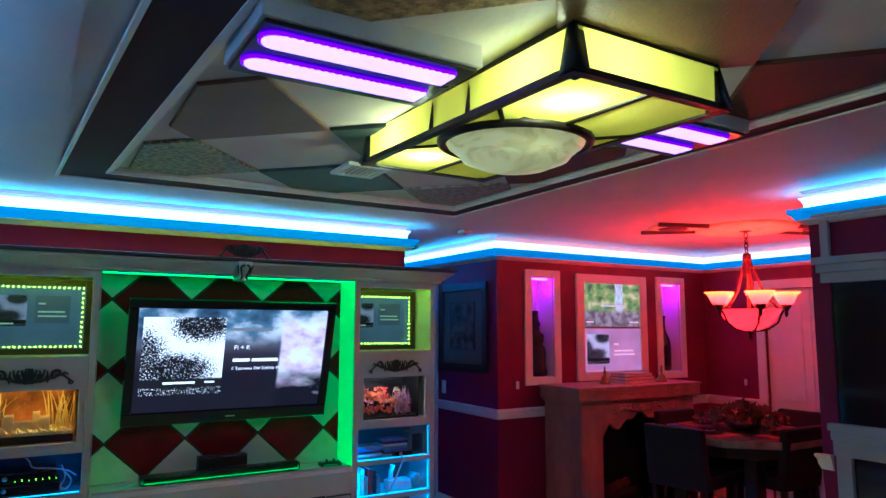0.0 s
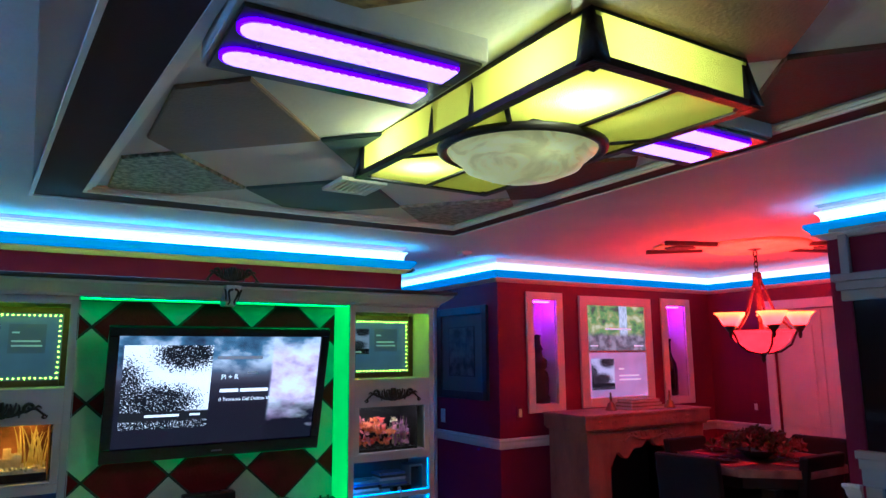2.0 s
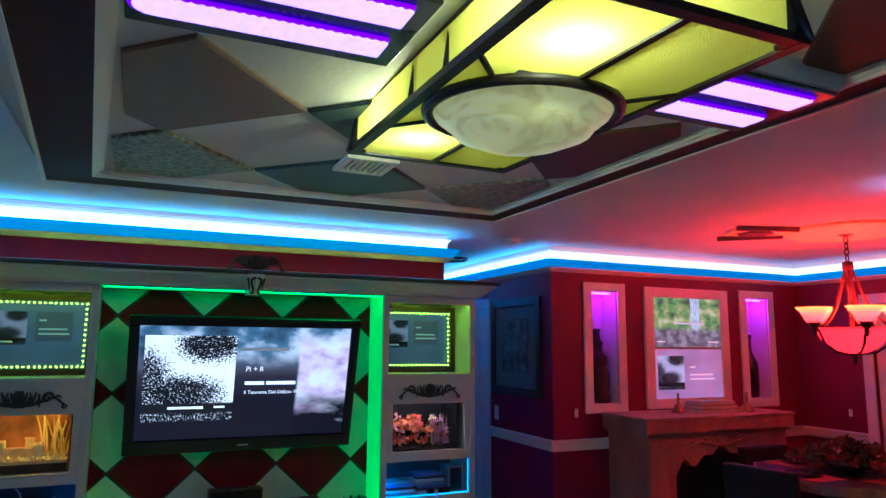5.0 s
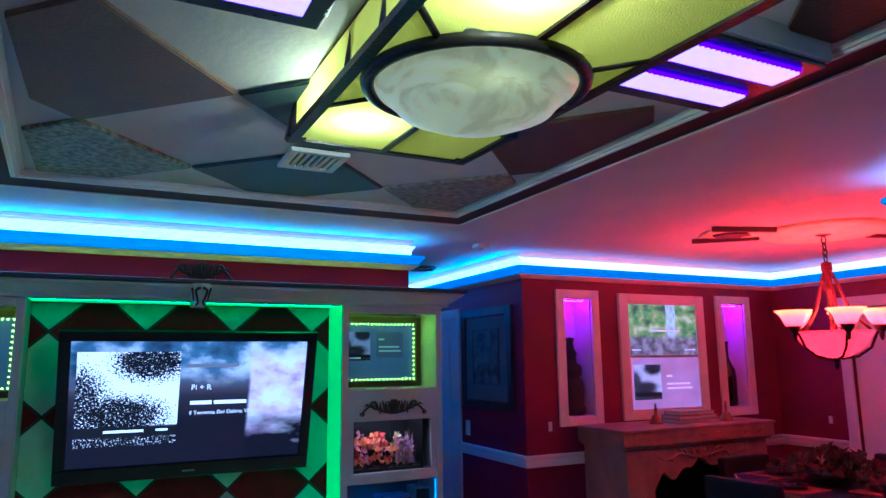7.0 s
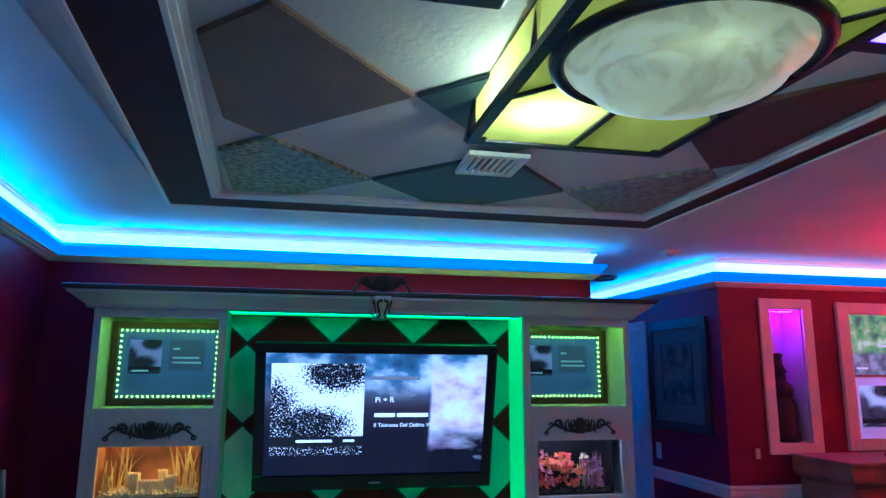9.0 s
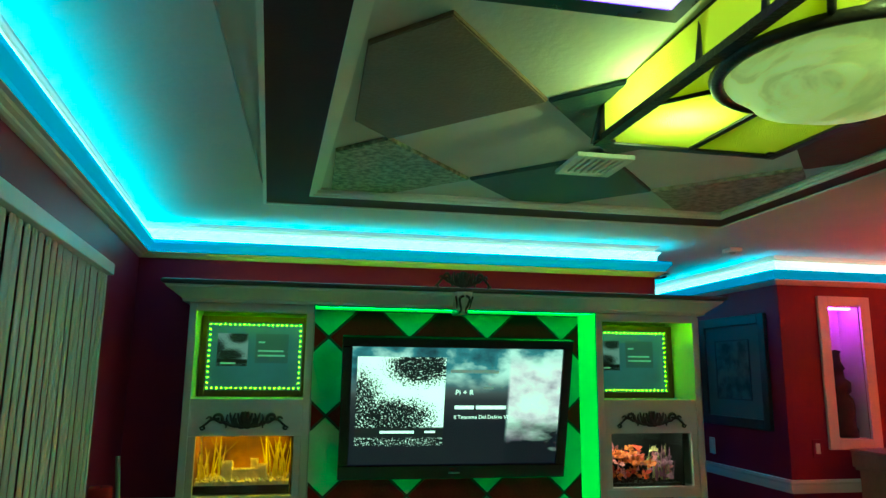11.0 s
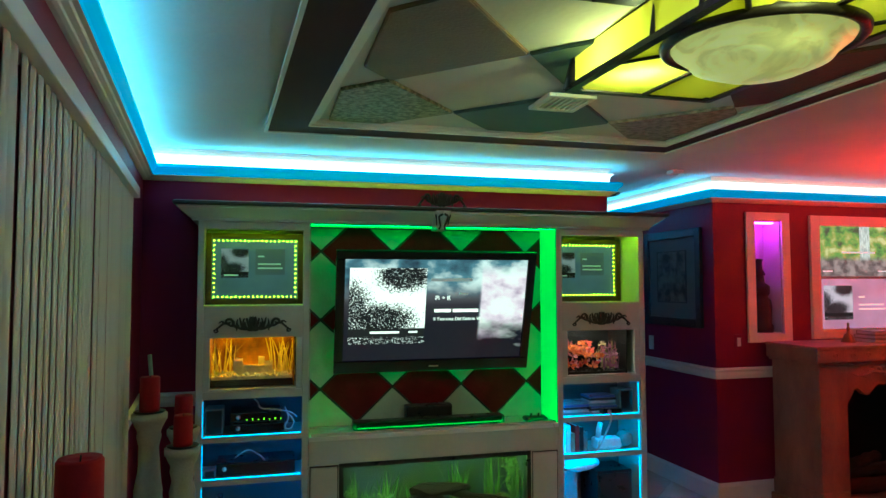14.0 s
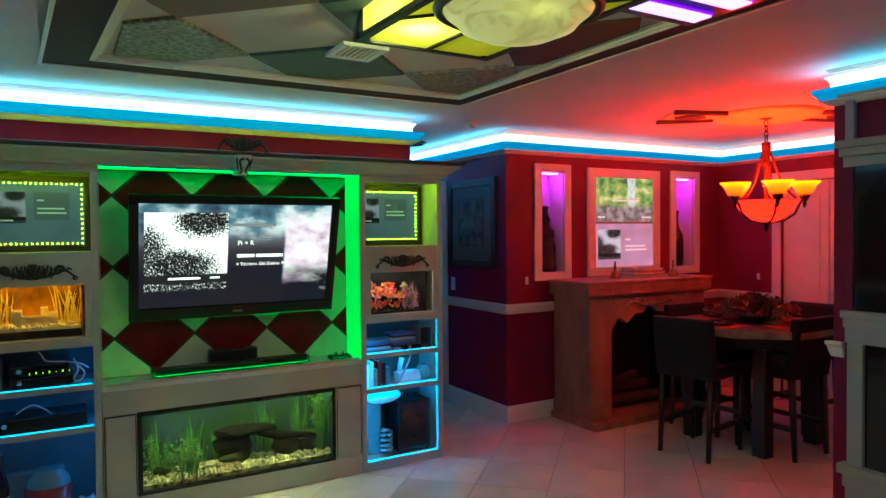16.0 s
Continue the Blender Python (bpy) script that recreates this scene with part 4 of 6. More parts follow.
# carved scrolls on the frieze
def scroll(cx_, cy_, cz_, size, flip=1, turns=1.4, r=0.008):
    pts_ = []
    for k in range(26):
        u = k / 25
        a = u * turns * 2 * math.pi
        rad = size * (1 - 0.85 * u)
        pts_.append((cx_ + flip * rad * math.cos(a), cy_, cz_ + rad * math.sin(a)))
    return tube(pts_, r, 6, None, 0.5)
for fx in (-1, 1):
    part("carved_scroll", scroll(4.805 + fx * .10, MF + .053, 1.0, .045, fx), WOODPALE, fp)
    part("carved_vine", tube([(4.805 + fx * (.13 + .045 * k), MF + .053, .985 + .018 * math.sin(k * 1.1)) for k in range(7)], .008, 6, None, .5), WOODPALE, fp)
for k in range(9):
    part("carved_leaf", scroll(MX0 + .17 + k * .143, MF + .008, 1.12, .022, 1 if k % 2 else -1, 1.1, .005), WOODPALE, fp)
part("hearth", boxes((MX0 + .02, MX1 - .02, MF - .05, REDWALL - .036, 0.0, .06), bevel=0.006), WOODPALE, fp)
SOOT = material("sooty_firebox", (0.01, 0.009, 0.009), 0.8, scale=9, vary=0.4)
part("firebox", boxes((OX0, OX1, REDWALL - .06, REDWALL - .036, .06, 1.05), (OX0 - .02, OX0, MF + .11, REDWALL - .06, .061, 1.05), (OX1, OX1 + .02, MF + .11, REDWALL - .06, .061, 1.05)), SOOT, fp)
logs = thing("log_set", (4.8, 4.95, .06), "dark stack of gas logs inside the fireplace", "log set")
LOGM = material("charred_log", (0.06, 0.03, 0.025), 0.8, scale=16, vary=0.4, bump=0.6, stretch=(1, 1, 4))
for k, (xa, ya, za, xb, yb, zb, r) in enumerate(((4.5, 4.9, .12, 5.1, 4.88, .12, .055), (4.48, 5.0, .12, 5.12, 5.02, .12, .055), (4.55, 4.95, .22, 5.05, 4.98, .21, .05), (4.6, 4.9, .28, 4.95, 5.0, .3, .04))):
    part("log", tube([(xa + (xb - xa) * u / 6, ya + (yb - ya) * u / 6 + .008 * math.sin(u * 2), za + (zb - za) * u / 6 + .006 * math.cos(u * 3)) for u in range(7)], r, 10), LOGM, logs)

# on the mantel
GOLD = material("aged_brass", (0.22, 0.13, 0.06), 0.4, 0.7, scale=20, vary=0.2)
WHITEBOX = material("pale_gift_box", (0.6, 0.56, 0.52), 0.5, scale=12, vary=0.1)
for bx, by in ((4.60, 4.88), (5.23, 4.80)):
    tagged(mesh_object("hand_bell", lathe([(.052, 0), (.05, .008), (.036, .03), (.03, .055), (.012, .068), (.009, .09), (.013, .1), (.008, .115), (.009, .14), (0.0005, .15)], (bx, by, 1.19), 20), GOLD), "small brass hand bell standing on the mantel", "bell", "bells on the mantel")
for k in range(3):
    t = thing("keepsake_book", (4.93, 4.86, 1.19 + .03 * k), "flat pale book lying stacked on the mantel", "book", "books on the mantel")
    z0 = 1.19 + .028 * k
    s = .012 * k
    part("cover", boxes((4.73 + s, 5.13 - s, 4.77 + s, 4.98 - s, z0, z0 + .004), (4.73 + s, 5.13 - s, 4.77 + s, 4.98 - s, z0 + .022, z0 + .0265), (4.73 + s, 5.13 - s, 4.974 - s, 4.98 - s, z0 + .004, z0 + .022)), STONE, t)
    part("page_block", boxes((4.735 + s, 5.125 - s, 4.775 + s, 4.974 - s, z0 + .004, z0 + .022)), WHITEBOX, t)


BOWLRED = glow("frosted_bowl_glass", (1.0, 0.03, 0.05), 0.5, 9, 0.7)
n, l = BOWLRED.node_tree.nodes, BOWLRED.node_tree.links
n["Principled BSDF"].inputs["Base Color"].default_value = (0.7, 0.03, 0.02, 1)
seep, both = n.new("ShaderNodeBsdfTranslucent"), n.new("ShaderNodeAddShader")
seep.inputs["Color"].default_value = (0.85, 0.012, 0.03, 1)
l.new(n["Principled BSDF"].outputs[0], both.inputs[0])
l.new(seep.outputs[0], both.inputs[1])
l.new(both.outputs[0], n["Material Output"].inputs["Surface"])


# chandelier --------------------------------------------------------------
CX, CY = 4.955, 3.692
ch = thing("chandelier", (CX, CY, CEIL), "dark iron chandelier with five glowing shades and a central bowl", "chandelier")
RIBBON = material("red_fabric_sleeve", (0.07, 0.008, 0.01), 0.8, scale=20, vary=0.2, bump=0.4)
part("canopy", lathe([(0.085, CEIL), (0.085, CEIL - .012), (0.05, CEIL - .03), (0.02, CEIL - .04), (0.0005, CEIL - .041)], (CX, CY, 0)), IRON, ch)
for k, zc in enumerate((2.385, 2.345, 2.305, 2.268)):
    ringp = [(CX + (.014 if k % 2 else 0) * math.cos(a) + (0 if k % 2 else 0), CY + (0 if k % 2 else .014) * math.cos(a), zc + .026 * math.sin(a)) for a in (2 * math.pi * q / 14 for q in range(15))]
    part("chain_link", tube(ringp, .0045, 6), IRON, ch)
part("stem", lathe([(0.008, 2.25), (0.03, 2.24), (0.034, 2.2), (0.026, 2.18), (0.022, 2.1), (0.03, 2.08), (0.014, 2.06), (0.014, 1.72), (0.0005, 1.71)], (CX, CY, 0), 16), RIBBON, ch)
Rv, Dv = Vector((0.857, -0.515, 0)), Vector((-0.515, -0.857, 0))
for k in range(5):
    a = radians(25.5 + 72 * k)
    d = Rv * math.cos(a) + Dv * math.sin(a)
    c0 = Vector((CX, CY, 0))
    P_ = lambda r, z: tuple(c0 + d * r + Vector((0, 0, z)))
    part("arm", tube([P_(.03, 1.65), P_(.12, 1.665), P_(.19, 1.715), P_(.215, 1.775), P_(.23, 1.805), P_(.25, 1.815)], .008, 8), IRON, ch)
    part("upper_scroll", tube([P_(.015, 2.2), P_(.045, 2.12), P_(.075, 2.02), P_(.10, 1.95), P_(.145, 1.88), P_(.2, 1.82)], .009, 8), RIBBON, ch)
    p = P_(.25, 0)
    part("shade_cup", lathe([(0.0005, 1.755), (.008, 1.762), (.014, 1.785), (.012, 1.80), (.03, 1.825), (.046, 1.85), (.0005, 1.851)], (p[0], p[1], 0), 16), IRON, ch)
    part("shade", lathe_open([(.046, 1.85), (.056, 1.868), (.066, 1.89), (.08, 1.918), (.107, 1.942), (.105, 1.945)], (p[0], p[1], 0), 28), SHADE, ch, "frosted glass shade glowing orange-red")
    lamp("shade_bulb", "POINT", (p[0], p[1], 1.925), None, 20.0, (1.0, 0.003, 0.010), 0.03)
part("bowl", lathe([(.222, 1.815), (.21, 1.795), (.18, 1.742), (.135, 1.695), (.07, 1.66), (0.0005, 1.65), (0.0005, 1.658), (.12, 1.7), (.17, 1.746), (.2, 1.797), (.217, 1.817)], (CX, CY, 0), 40), BOWLRED, ch, "frosted glass bowl glowing red")
part("finial", lathe([(.035, 1.655), (.022, 1.64), (.012, 1.625), (.018, 1.61), (.01, 1.595), (0.0005, 1.58)], (CX, CY, 0), 16), IRON, ch)
lamp("bowl_bulb", "POINT", (CX, CY, 1.88), None, 24.0, (1.0, 0.10, 0.010), 0.08)

med = thing("ceiling_medallion", (CX, CY, CEIL), "round ceiling medallion with raised hexagonal frames around it", "medallion", kind="structure")
MEDM = material("gilded_medallion_paint", (0.85, 0.72, 0.2), 0.5, scale=8, vary=0.15)
part("disc", lathe([(0.0005, CEIL - .03), (.12, CEIL - .032), (.14, CEIL - .022), (.3, CEIL - .024), (.33, CEIL - .03), (.36, CEIL - .018), (.38, CEIL)], (CX, CY, 0), 48), MEDM, med)
for k in range(2):
    a = radians(149 + 180 * k)
    turned = lambda pts_: [(CX + u * math.cos(a) - v * math.sin(a), CY + u * math.sin(a) + v * math.cos(a)) for u, v in pts_]
    part("arm_plate", prism(bmesh.new(), turned([(.345, -.10), (.5, -.14), (.73, -.10), (.73, .10), (.5, .14), (.345, .10)]), CEIL - .014, CEIL - .001), MEDM, med)
    part("hexagon_panel", prism(bmesh.new(), turned([(.44, 0), (.49, -.085), (.62, -.085), (.675, 0), (.62, .085), (.49, .085)]), CEIL - .024, CEIL - .0145), DIA_RUST, med, "rust-red hexagon")
    for f in (-1, 1):
        part("side_bar", prism(bmesh.new(), turned([(.34, .125 * f), (.74, .2 * f), (.74, .235 * f), (.34, .16 * f)][::f]), CEIL - .03, CEIL - .001), DIA_RUST, med)

# table and chairs ---------------------------------------------------------
TX0, TX1, TY0, TY1, TZ = 4.47, 5.50, 3.33, 4.33, 0.90
table = thing("dining_table", ((TX0 + TX1) / 2, (TY0 + TY1) / 2, 0), "counter-height dark dining table with a pale stone-edged top", "table")
TCX, TCY = (TX0 + TX1) / 2, (TY0 + TY1) / 2


def octagon(radius):
    return [(TCX + radius / math.cos(math.pi / 8) * math.cos(a), TCY + radius / math.cos(math.pi / 8) * math.sin(a)) for a in (math.pi * (2 * k + 1) / 8 for k in range(8))]


part("tabletop", prism(bmesh.new(), octagon(.518), TZ - .05, TZ), DARKWOOD, table)
bm = bmesh.new()
for a, b_, c_, d_ in zip(octagon(.53), octagon(.53)[1:] + octagon(.53)[:1], octagon(.519)[1:] + octagon(.519)[:1], octagon(.519)):
    prism(bm, [a, b_, c_, d_], TZ - .055, TZ - .002)
bmesh.ops.recalc_face_normals(bm, faces=bm.faces)
part("edge_band", bm, STONE, table, "pale stone edge")
part("apron", prism(bmesh.new(), octagon(.44), TZ - .14, TZ - .05), DARKWOOD, table)
for fx in (-1, 1):
    for fy in (-1, 1):
        x, y = TCX + fx * .30, TCY + fy * .30
        part("leg", boxes((x - .05, x + .05, y - .05, y + .05, 0, TZ - .14), bevel=0.006), DARKWOOD, table)
DARKPLATE = material("dark_glazed_plate", (0.06, 0.02, 0.02), 0.25, scale=10, vary=0.2)
RUNNER = material("red_table_cloth", (0.3, 0.03, 0.035), 0.85, scale=14, vary=0.2, bump=0.4)
for k, (x, y, rz) in enumerate(((4.62, 3.85, 0), (5.0, 3.47, 90), (5.32, 3.85, 0), (5.0, 4.18, 90))):
    hw, hl = (.13, .19) if rz == 0 else (.19, .13)
    solid("place_mat", boxes((x - hw, x + hw, y - hl, y + hl, TZ, TZ + .005), bevel=0.002), RUNNER, "red woven place mat on the table", "place mat", "", "place mats on the table")
    solid("dinner_plate", lathe([(.05, 0), (.06, .004), (.11, .016), (.112, .019), (.06, .009), (0.0005, .008)], (x, y, TZ + .005), 28), DARKPLATE, "dark round dinner plate on a red mat", "plate", "", "plates on the table")
cent = thing("flower_centrepiece", (5.0, 3.83, TZ), "bushy red and brown dried flower centrepiece in a low bowl", "centrepiece")
part("bowl", lathe([(.07, TZ), (.08, TZ + .01), (.15, TZ + .06), (.145, TZ + .062), (.07, TZ + .02), (0.0005, TZ + .02)], (5.0, 3.83, 0), 24), DARKWOOD, cent)
rnd = random.Random(4)
PETAL = material("dark_red_petals", (0.22, 0.015, 0.02), 0.7, scale=30, vary=0.4, second=(0.12, 0.03, 0.02))
LEAFM = material("dry_olive_leaves", (0.05, 0.05, 0.02), 0.7, scale=30, vary=0.4)
PEACH = material("peach_petals", (0.6, 0.3, 0.2), 0.7, scale=30, vary=0.3)
def blossom(bm, c, r, n_=7):
    for q in range(n_):
        d = Vector((rnd.gauss(0, 1), rnd.gauss(0, 1), rnd.gauss(.5, .8))).normalized()
        s = d.orthogonal().normalized() * r * .5
        tip, mid = Vector(c) + d * r, Vector(c) + d * r * .55
        up = d.cross(s).normalized() * r * .18
        v = [bm.verts.new(p) for p in (Vector(c), mid + s + up, tip, mid - s + up)]
        bm.faces.new((v[0], v[1], v[2]))
        bm.faces.new((v[0], v[2], v[3]))
for name, mat, count, size in (("red_bloom", PETAL, 90, .045), ("leaves", LEAFM, 70, .06), ("peach_bloom", PEACH, 12, .04)):
    bm = bmesh.new()
    for q in range(count):
        a, r, zz = rnd.uniform(0, 6.28), abs(rnd.gauss(0, .13)), 0
        zz = TZ + .06 + max(0, .13 - r * .45) * rnd.uniform(.3, 1.1)
        blossom(bm, (5.0 + min(.3, r * 1.5) * math.cos(a), 3.83 + min(.3, r * 1.5) * math.sin(a), zz), size * rnd.uniform(.7, 1.3))
    tagged(part(name, bm, mat, cent), kind="stuff")


def bar_chair(x, y, turn, first=None):
    if first:
        return copy_thing(first, pose(x, y, 0, 0, 0, turn))
    t = thing("dining_chair", (x, y, 0), "tall dark leather dining chair with straight espresso legs", "chair", "chairs round the table")
    o = Vector((x, y, 0))
    def B(*r, bevel=0.0):
        bm = boxes(r, bevel=bevel)
        bmesh.ops.translate(bm, verts=bm.verts, vec=o)
        return bm
    # the chair faces +x
    part("seat", B(-.2, .24, -.22, .22, .56, .65, bevel=.02), LEATHER, t)
    bm = boxes((-.25, -.185, -.225, .225, .56, 1.0), bevel=.018)
    for v in bm.verts:
        v.co.x -= max(0, v.co.z - .6) * .13
        v.co.z -= .015 * (abs(v.co.y) / .225) ** 2 if v.co.z > .9 else 0
    bmesh.ops.translate(bm, verts=bm.verts, vec=o)
    part("backrest", bm, LEATHER, t)
    for a, b_ in ((-.22, -.185), (-.22, .185), (.2, -.185), (.2, .185)):
        sp = -.03 if a < 0 else .0
        part("leg", tube([o + Vector((a, b_, .57)), o + Vector((a + sp, b_, 0))], .026, 4, None, .7), DARKWOOD, t)
    for b_ in (-.185, .185):
        part("stretcher", B(-.22, .2, b_ - .011, b_ + .011, .2, .235), DARKWOOD, t)
    part("stretcher", B(.18, .2, -.185, .185, .26, .295), DARKWOOD, t)
    return t


chair = bar_chair(4.46, 3.86, 0)
bar_chair(4.95, 3.59, 90, chair)
bar_chair(5.60, 3.86, 180, chair)
bar_chair(4.98, 4.19, -90, chair)
chair.matrix_basis = pose(4.46, 3.86, 0, 0, 0, 10)

# doorway on the far wall
door = thing("door", (EAST + .02, 4.0, 0), "white panelled double door in a white casing", "door", kind="structure")
DX = EAST - .018
part("casing", boxes((DX, EAST - .001, DOOR[1], DOOR[1] + .085, 0, DOOR[2] + .085), (DX, EAST - .001, DOOR[0] - .085, DOOR[0], 0, DOOR[2] + .085), (DX, EAST - .001, DOOR[0], DOOR[1], DOOR[2], DOOR[2] + .085), bevel=.004), REDFRAME, door)
for k, (a, b_) in enumerate(((DOOR[0] + .004, 4.03), (4.036, DOOR[1] - .004))):
    leaf = part("door_leaf", boxes((EAST + .03, EAST + .065, a, b_, .01, DOOR[2] - .004), bevel=.003), REDFRAME, door)
    for z0, z1 in ((.15, .85), (1.0, 1.9)):
        part("raised_panel", boxes((EAST + .02, EAST + .031, a + .08, b_ - .08, z0, z1), bevel=.004), REDFRAME, leaf)
for yy, z in ((4.70, 1.15),):
    t = thing("light_switch", (EAST, yy, z), "small pale wall switch plate", "switch")
    part("plate", boxes((EAST - .008, EAST - .001, yy - .036, yy + .036, z - .058, z + .058), bevel=.003), WINE, t)
    part("rocker", boxes((EAST - .012, EAST - .0075, yy - .016, yy + .016, z - .03, z + .03), bevel=.002), REDFRAME, t)
t = thing("light_switch", (3.85, REDWALL, 1.19), "small white wall switch in a dark plate", "switch")
part("plate", boxes((3.815, 3.885, REDWALL - .008, REDWALL - .001, 1.13, 1.245), bevel=.003), WINE, t)
part("rocker", boxes((3.835, 3.865, REDWALL - .013, REDWALL - .0075, 1.155, 1.22), bevel=.002), REDFRAME, t)

# ---------------------------------------------------------------- what stands in the wall unit
TARNISH = material("dark_green_bronze", (0.03, 0.035, 0.028), 0.5, 0.3, scale=30, vary=0.4, bump=0.3)
FRAMEBROWN = material("brown_wood_frame", (0.05, 0.018, 0.009), 0.45, scale=12, vary=0.3, stretch=(1, 6, 6))
GREYPLASTIC = material("grey_plastic", (0.2, 0.2, 0.21), 0.4, scale=20, vary=0.15)
WHITEPLASTIC = material("white_plastic", (0.72, 0.72, 0.72), 0.3, scale=20, vary=0.06)
CABLEM = material("pale_cable", (0.5, 0.5, 0.5), 0.5, scale=40, vary=0.1)
SILVER = material("brushed_silver", (0.5, 0.5, 0.52), 0.3, 0.8, scale=30, vary=0.15)
GREENLIT = glow("green_indicator", (0.3, 1.0, 0.02), 2.5)


def diode_mesh():
    me = bpy.data.meshes.new("diode")
    bm = boxes((-.004, .004, -.003, .003, -.0035, .0035), bevel=.0013)
    bm.to_mesh(me)
    bm.free()
    me.materials.append(LED_LIME)
    return me


DIODE = diode_mesh()
HAZE = glow("hazy_screen", (0.12, 0.24, 0.34), 0.36, 3.0, 0.4)
HAZEDIM = glow("hazy_screen_band", (0.06, 0.1, 0.14), 0.36)
HAZETEXT = glow("hazy_screen_text", (0.3, 0.38, 0.45), 0.3)
for m in (HAZE, HAZEDIM):
    m.node_tree.nodes["Principled BSDF"].inputs["Base Color"].default_value = (0.03, 0.03, 0.035, 1)


def cubby_screen(x0, x1):
    """A wooden shadow box at the back of a cubby: a dim screen edged with lime diodes."""
    t = thing("shadow_box_screen", ((x0 + x1) / 2, 4.99, 1.511), "wood-framed screen edged with lime diodes in a cubby", "screen", "screens in the cubbies")
    y0, y1, z0, z1, w_ = 4.955, 5.025, 1.513, 1.938, .034
    part("frame", boxes((x0, x0 + w_, y0, y1, z0, z1), (x1 - w_, x1, y0, y1, z0, z1), (x0 + w_, x1 - w_, y0, y1, z1 - w_, z1), (x0 + w_, x1 - w_, y0, y1, z0, z0 + w_), bevel=.004), FRAMEBROWN, t)
    put = lambda name, bm, mat, label="": part(name, bm, mat, t, label)
    sx, sz, sw, sh_ = x0 + w_, z0 + w_, x1 - x0 - 2 * w_, z1 - z0 - 2 * w_
    put("screen", boxes((sx, sx + sw, y0 + .035, y0 + .042, sz, sz + sh_)), HAZE, "hazy blue-grey lit screen")
    put("album_cover", boxes((sx + sw * .1, sx + sw * .42, y0 + .0335, y0 + .0345, sz + sh_ * .35, sz + sh_ * .84)), cover_art("hazy_cover", 0.2, (0.8, 0.95, 1.0)), "faint album cover")
    put("side_band", boxes((sx + sw * .5, sx + sw * .85, y0 + .0338, y0 + .0345, sz + sh_ * .4, sz + sh_ * .84)), HAZEDIM, "darker screen band")
    for u0, u1, v in ((.53, .6, .7), (.53, .8, .57), (.53, .82, .5), (.14, .3, .38)):
        put("title_bar", boxes((sx + sw * u0, sx + sw * u1, y0 + .0325, y0 + .0335, sz + sh_ * v, sz + sh_ * (v + .025))), HAZETEXT, "dim title bar")
    spots = [(x0 + w_ + .012 + k * (x1 - x0 - 2 * w_ - .024) / 19, z) for k in range(20) for z in (z0 + w_ + .01, z1 - w_ - .01)]
    spots += [(x, z0 + w_ + .01 + k * (z1 - z0 - 2 * w_ - .02) / 12) for k in range(1, 12) for x in (x0 + w_ + .012, x1 - w_ - .012)]
    for x, z in spots:
        d = new("diode", DIODE)
        d.parent = t
        d.location = (x - t.location.x, y0 + .012 - t.location.y, z - t.location.z)
    return t


cubby_screen(0.012, 0.578)
cubby_screen(2.167, 2.743)
for x0, x1 in ((0.012, 0.578), (2.167, 2.743)):
    s = thing("cubby_spot", ((x0 + x1) / 2, 4.78, 1.93), "tiny amber lamp strip under the cubby top", "lamp strip", "cubby lamp strips")
    part("lens", boxes((x0 + .03, x1 - .03, 4.728, 4.742, 1.950, 1.955)), glow("amber_lime_diodes", (0.55, 1.0, 0.005), 34.0), s, "glowing lime strip")


STROKES = [  # name, way as (share of the half width, share of the height), radius, taper
    ("stem", [(.04, .25), (.18, .14), (.33, .2), (.45, .36), (.55, .36), (.65, .5), (.75, .5), (.85, .3), (.93, .14), (1, .04)], .0085, .5),
    ("leaf", [(0, .2), (.07, .62), (.05, .95)], .012, .5),
    ("leaf", [(.02, .12), (.12, .45), (.16, .86)], .010, .45),
    ("leaf", [(.02, .08), (.12, .1), (.19, .34), (.2, .6)], .009, .4),
    ("leaf", [(.2, .2), (.25, .55), (.22, .86)], .0085, .35),
    ("leaf", [(.25, .18), (.31, .58), (.34, .9)], .0085, .35),
    ("leaf", [(.36, .25), (.41, .52), (.39, .8)], .0075, .35),
    ("leaf", [(.46, .32), (.41, .18), (.42, .02)], .007, .4),
    ("scroll", [(.5, .36), (.51, .64), (.58, .8), (.67, .74), (.68, .58), (.61, .53), (.58, .62)], .0085, .55),
    ("leaf", [(.72, .5), (.79, .66), (.87, .54)], .0075, .35),
    ("scroll", [(.93, .15), (.89, .02), (.94, -.06), (.98, .0)], .006, .5),
]


def bent(points, steps=5):
    """A smooth way through points."""
    P0 = [Vector(p) for p in points]
    out = []
    for i in range(len(P0) - 1):
        p0, p1, p2, p3 = P0[max(i - 1, 0)], P0[i], P0[i + 1], P0[min(i + 2, len(P0) - 1)]
        out += [.5 * ((2 * p1) + (p2 - p0) * u + (2 * p0 - 5 * p1 + 4 * p2 - p3) * u * u + (3 * p1 - p0 - 3 * p2 + p3) * u ** 3) for u in (k / steps for k in range(steps))]
    return out + [P0[-1]]


def foliage(parent, cx_, y, low, half, height, grow=1.0, mat=None):
    for f in (-1, 1):
        for name, way, radius, taper in STROKES:
            part(name, tube(bent([(cx_ + f * half * u, y - .004 * math.sin(3.1 * k / len(way)), low + height * v) for k, (u, v) in enumerate(way)]), radius * grow, 6, None, taper), mat or TARNISH, parent)
    part("shell", lathe([(.0005, low), (.014 * grow, low + .01), (.02 * grow, low + height * .35), (.013 * grow, low + height * .75), (.0005, low + height)], (cx_, y, 0), 12, None, .5), mat or TARNISH, parent)


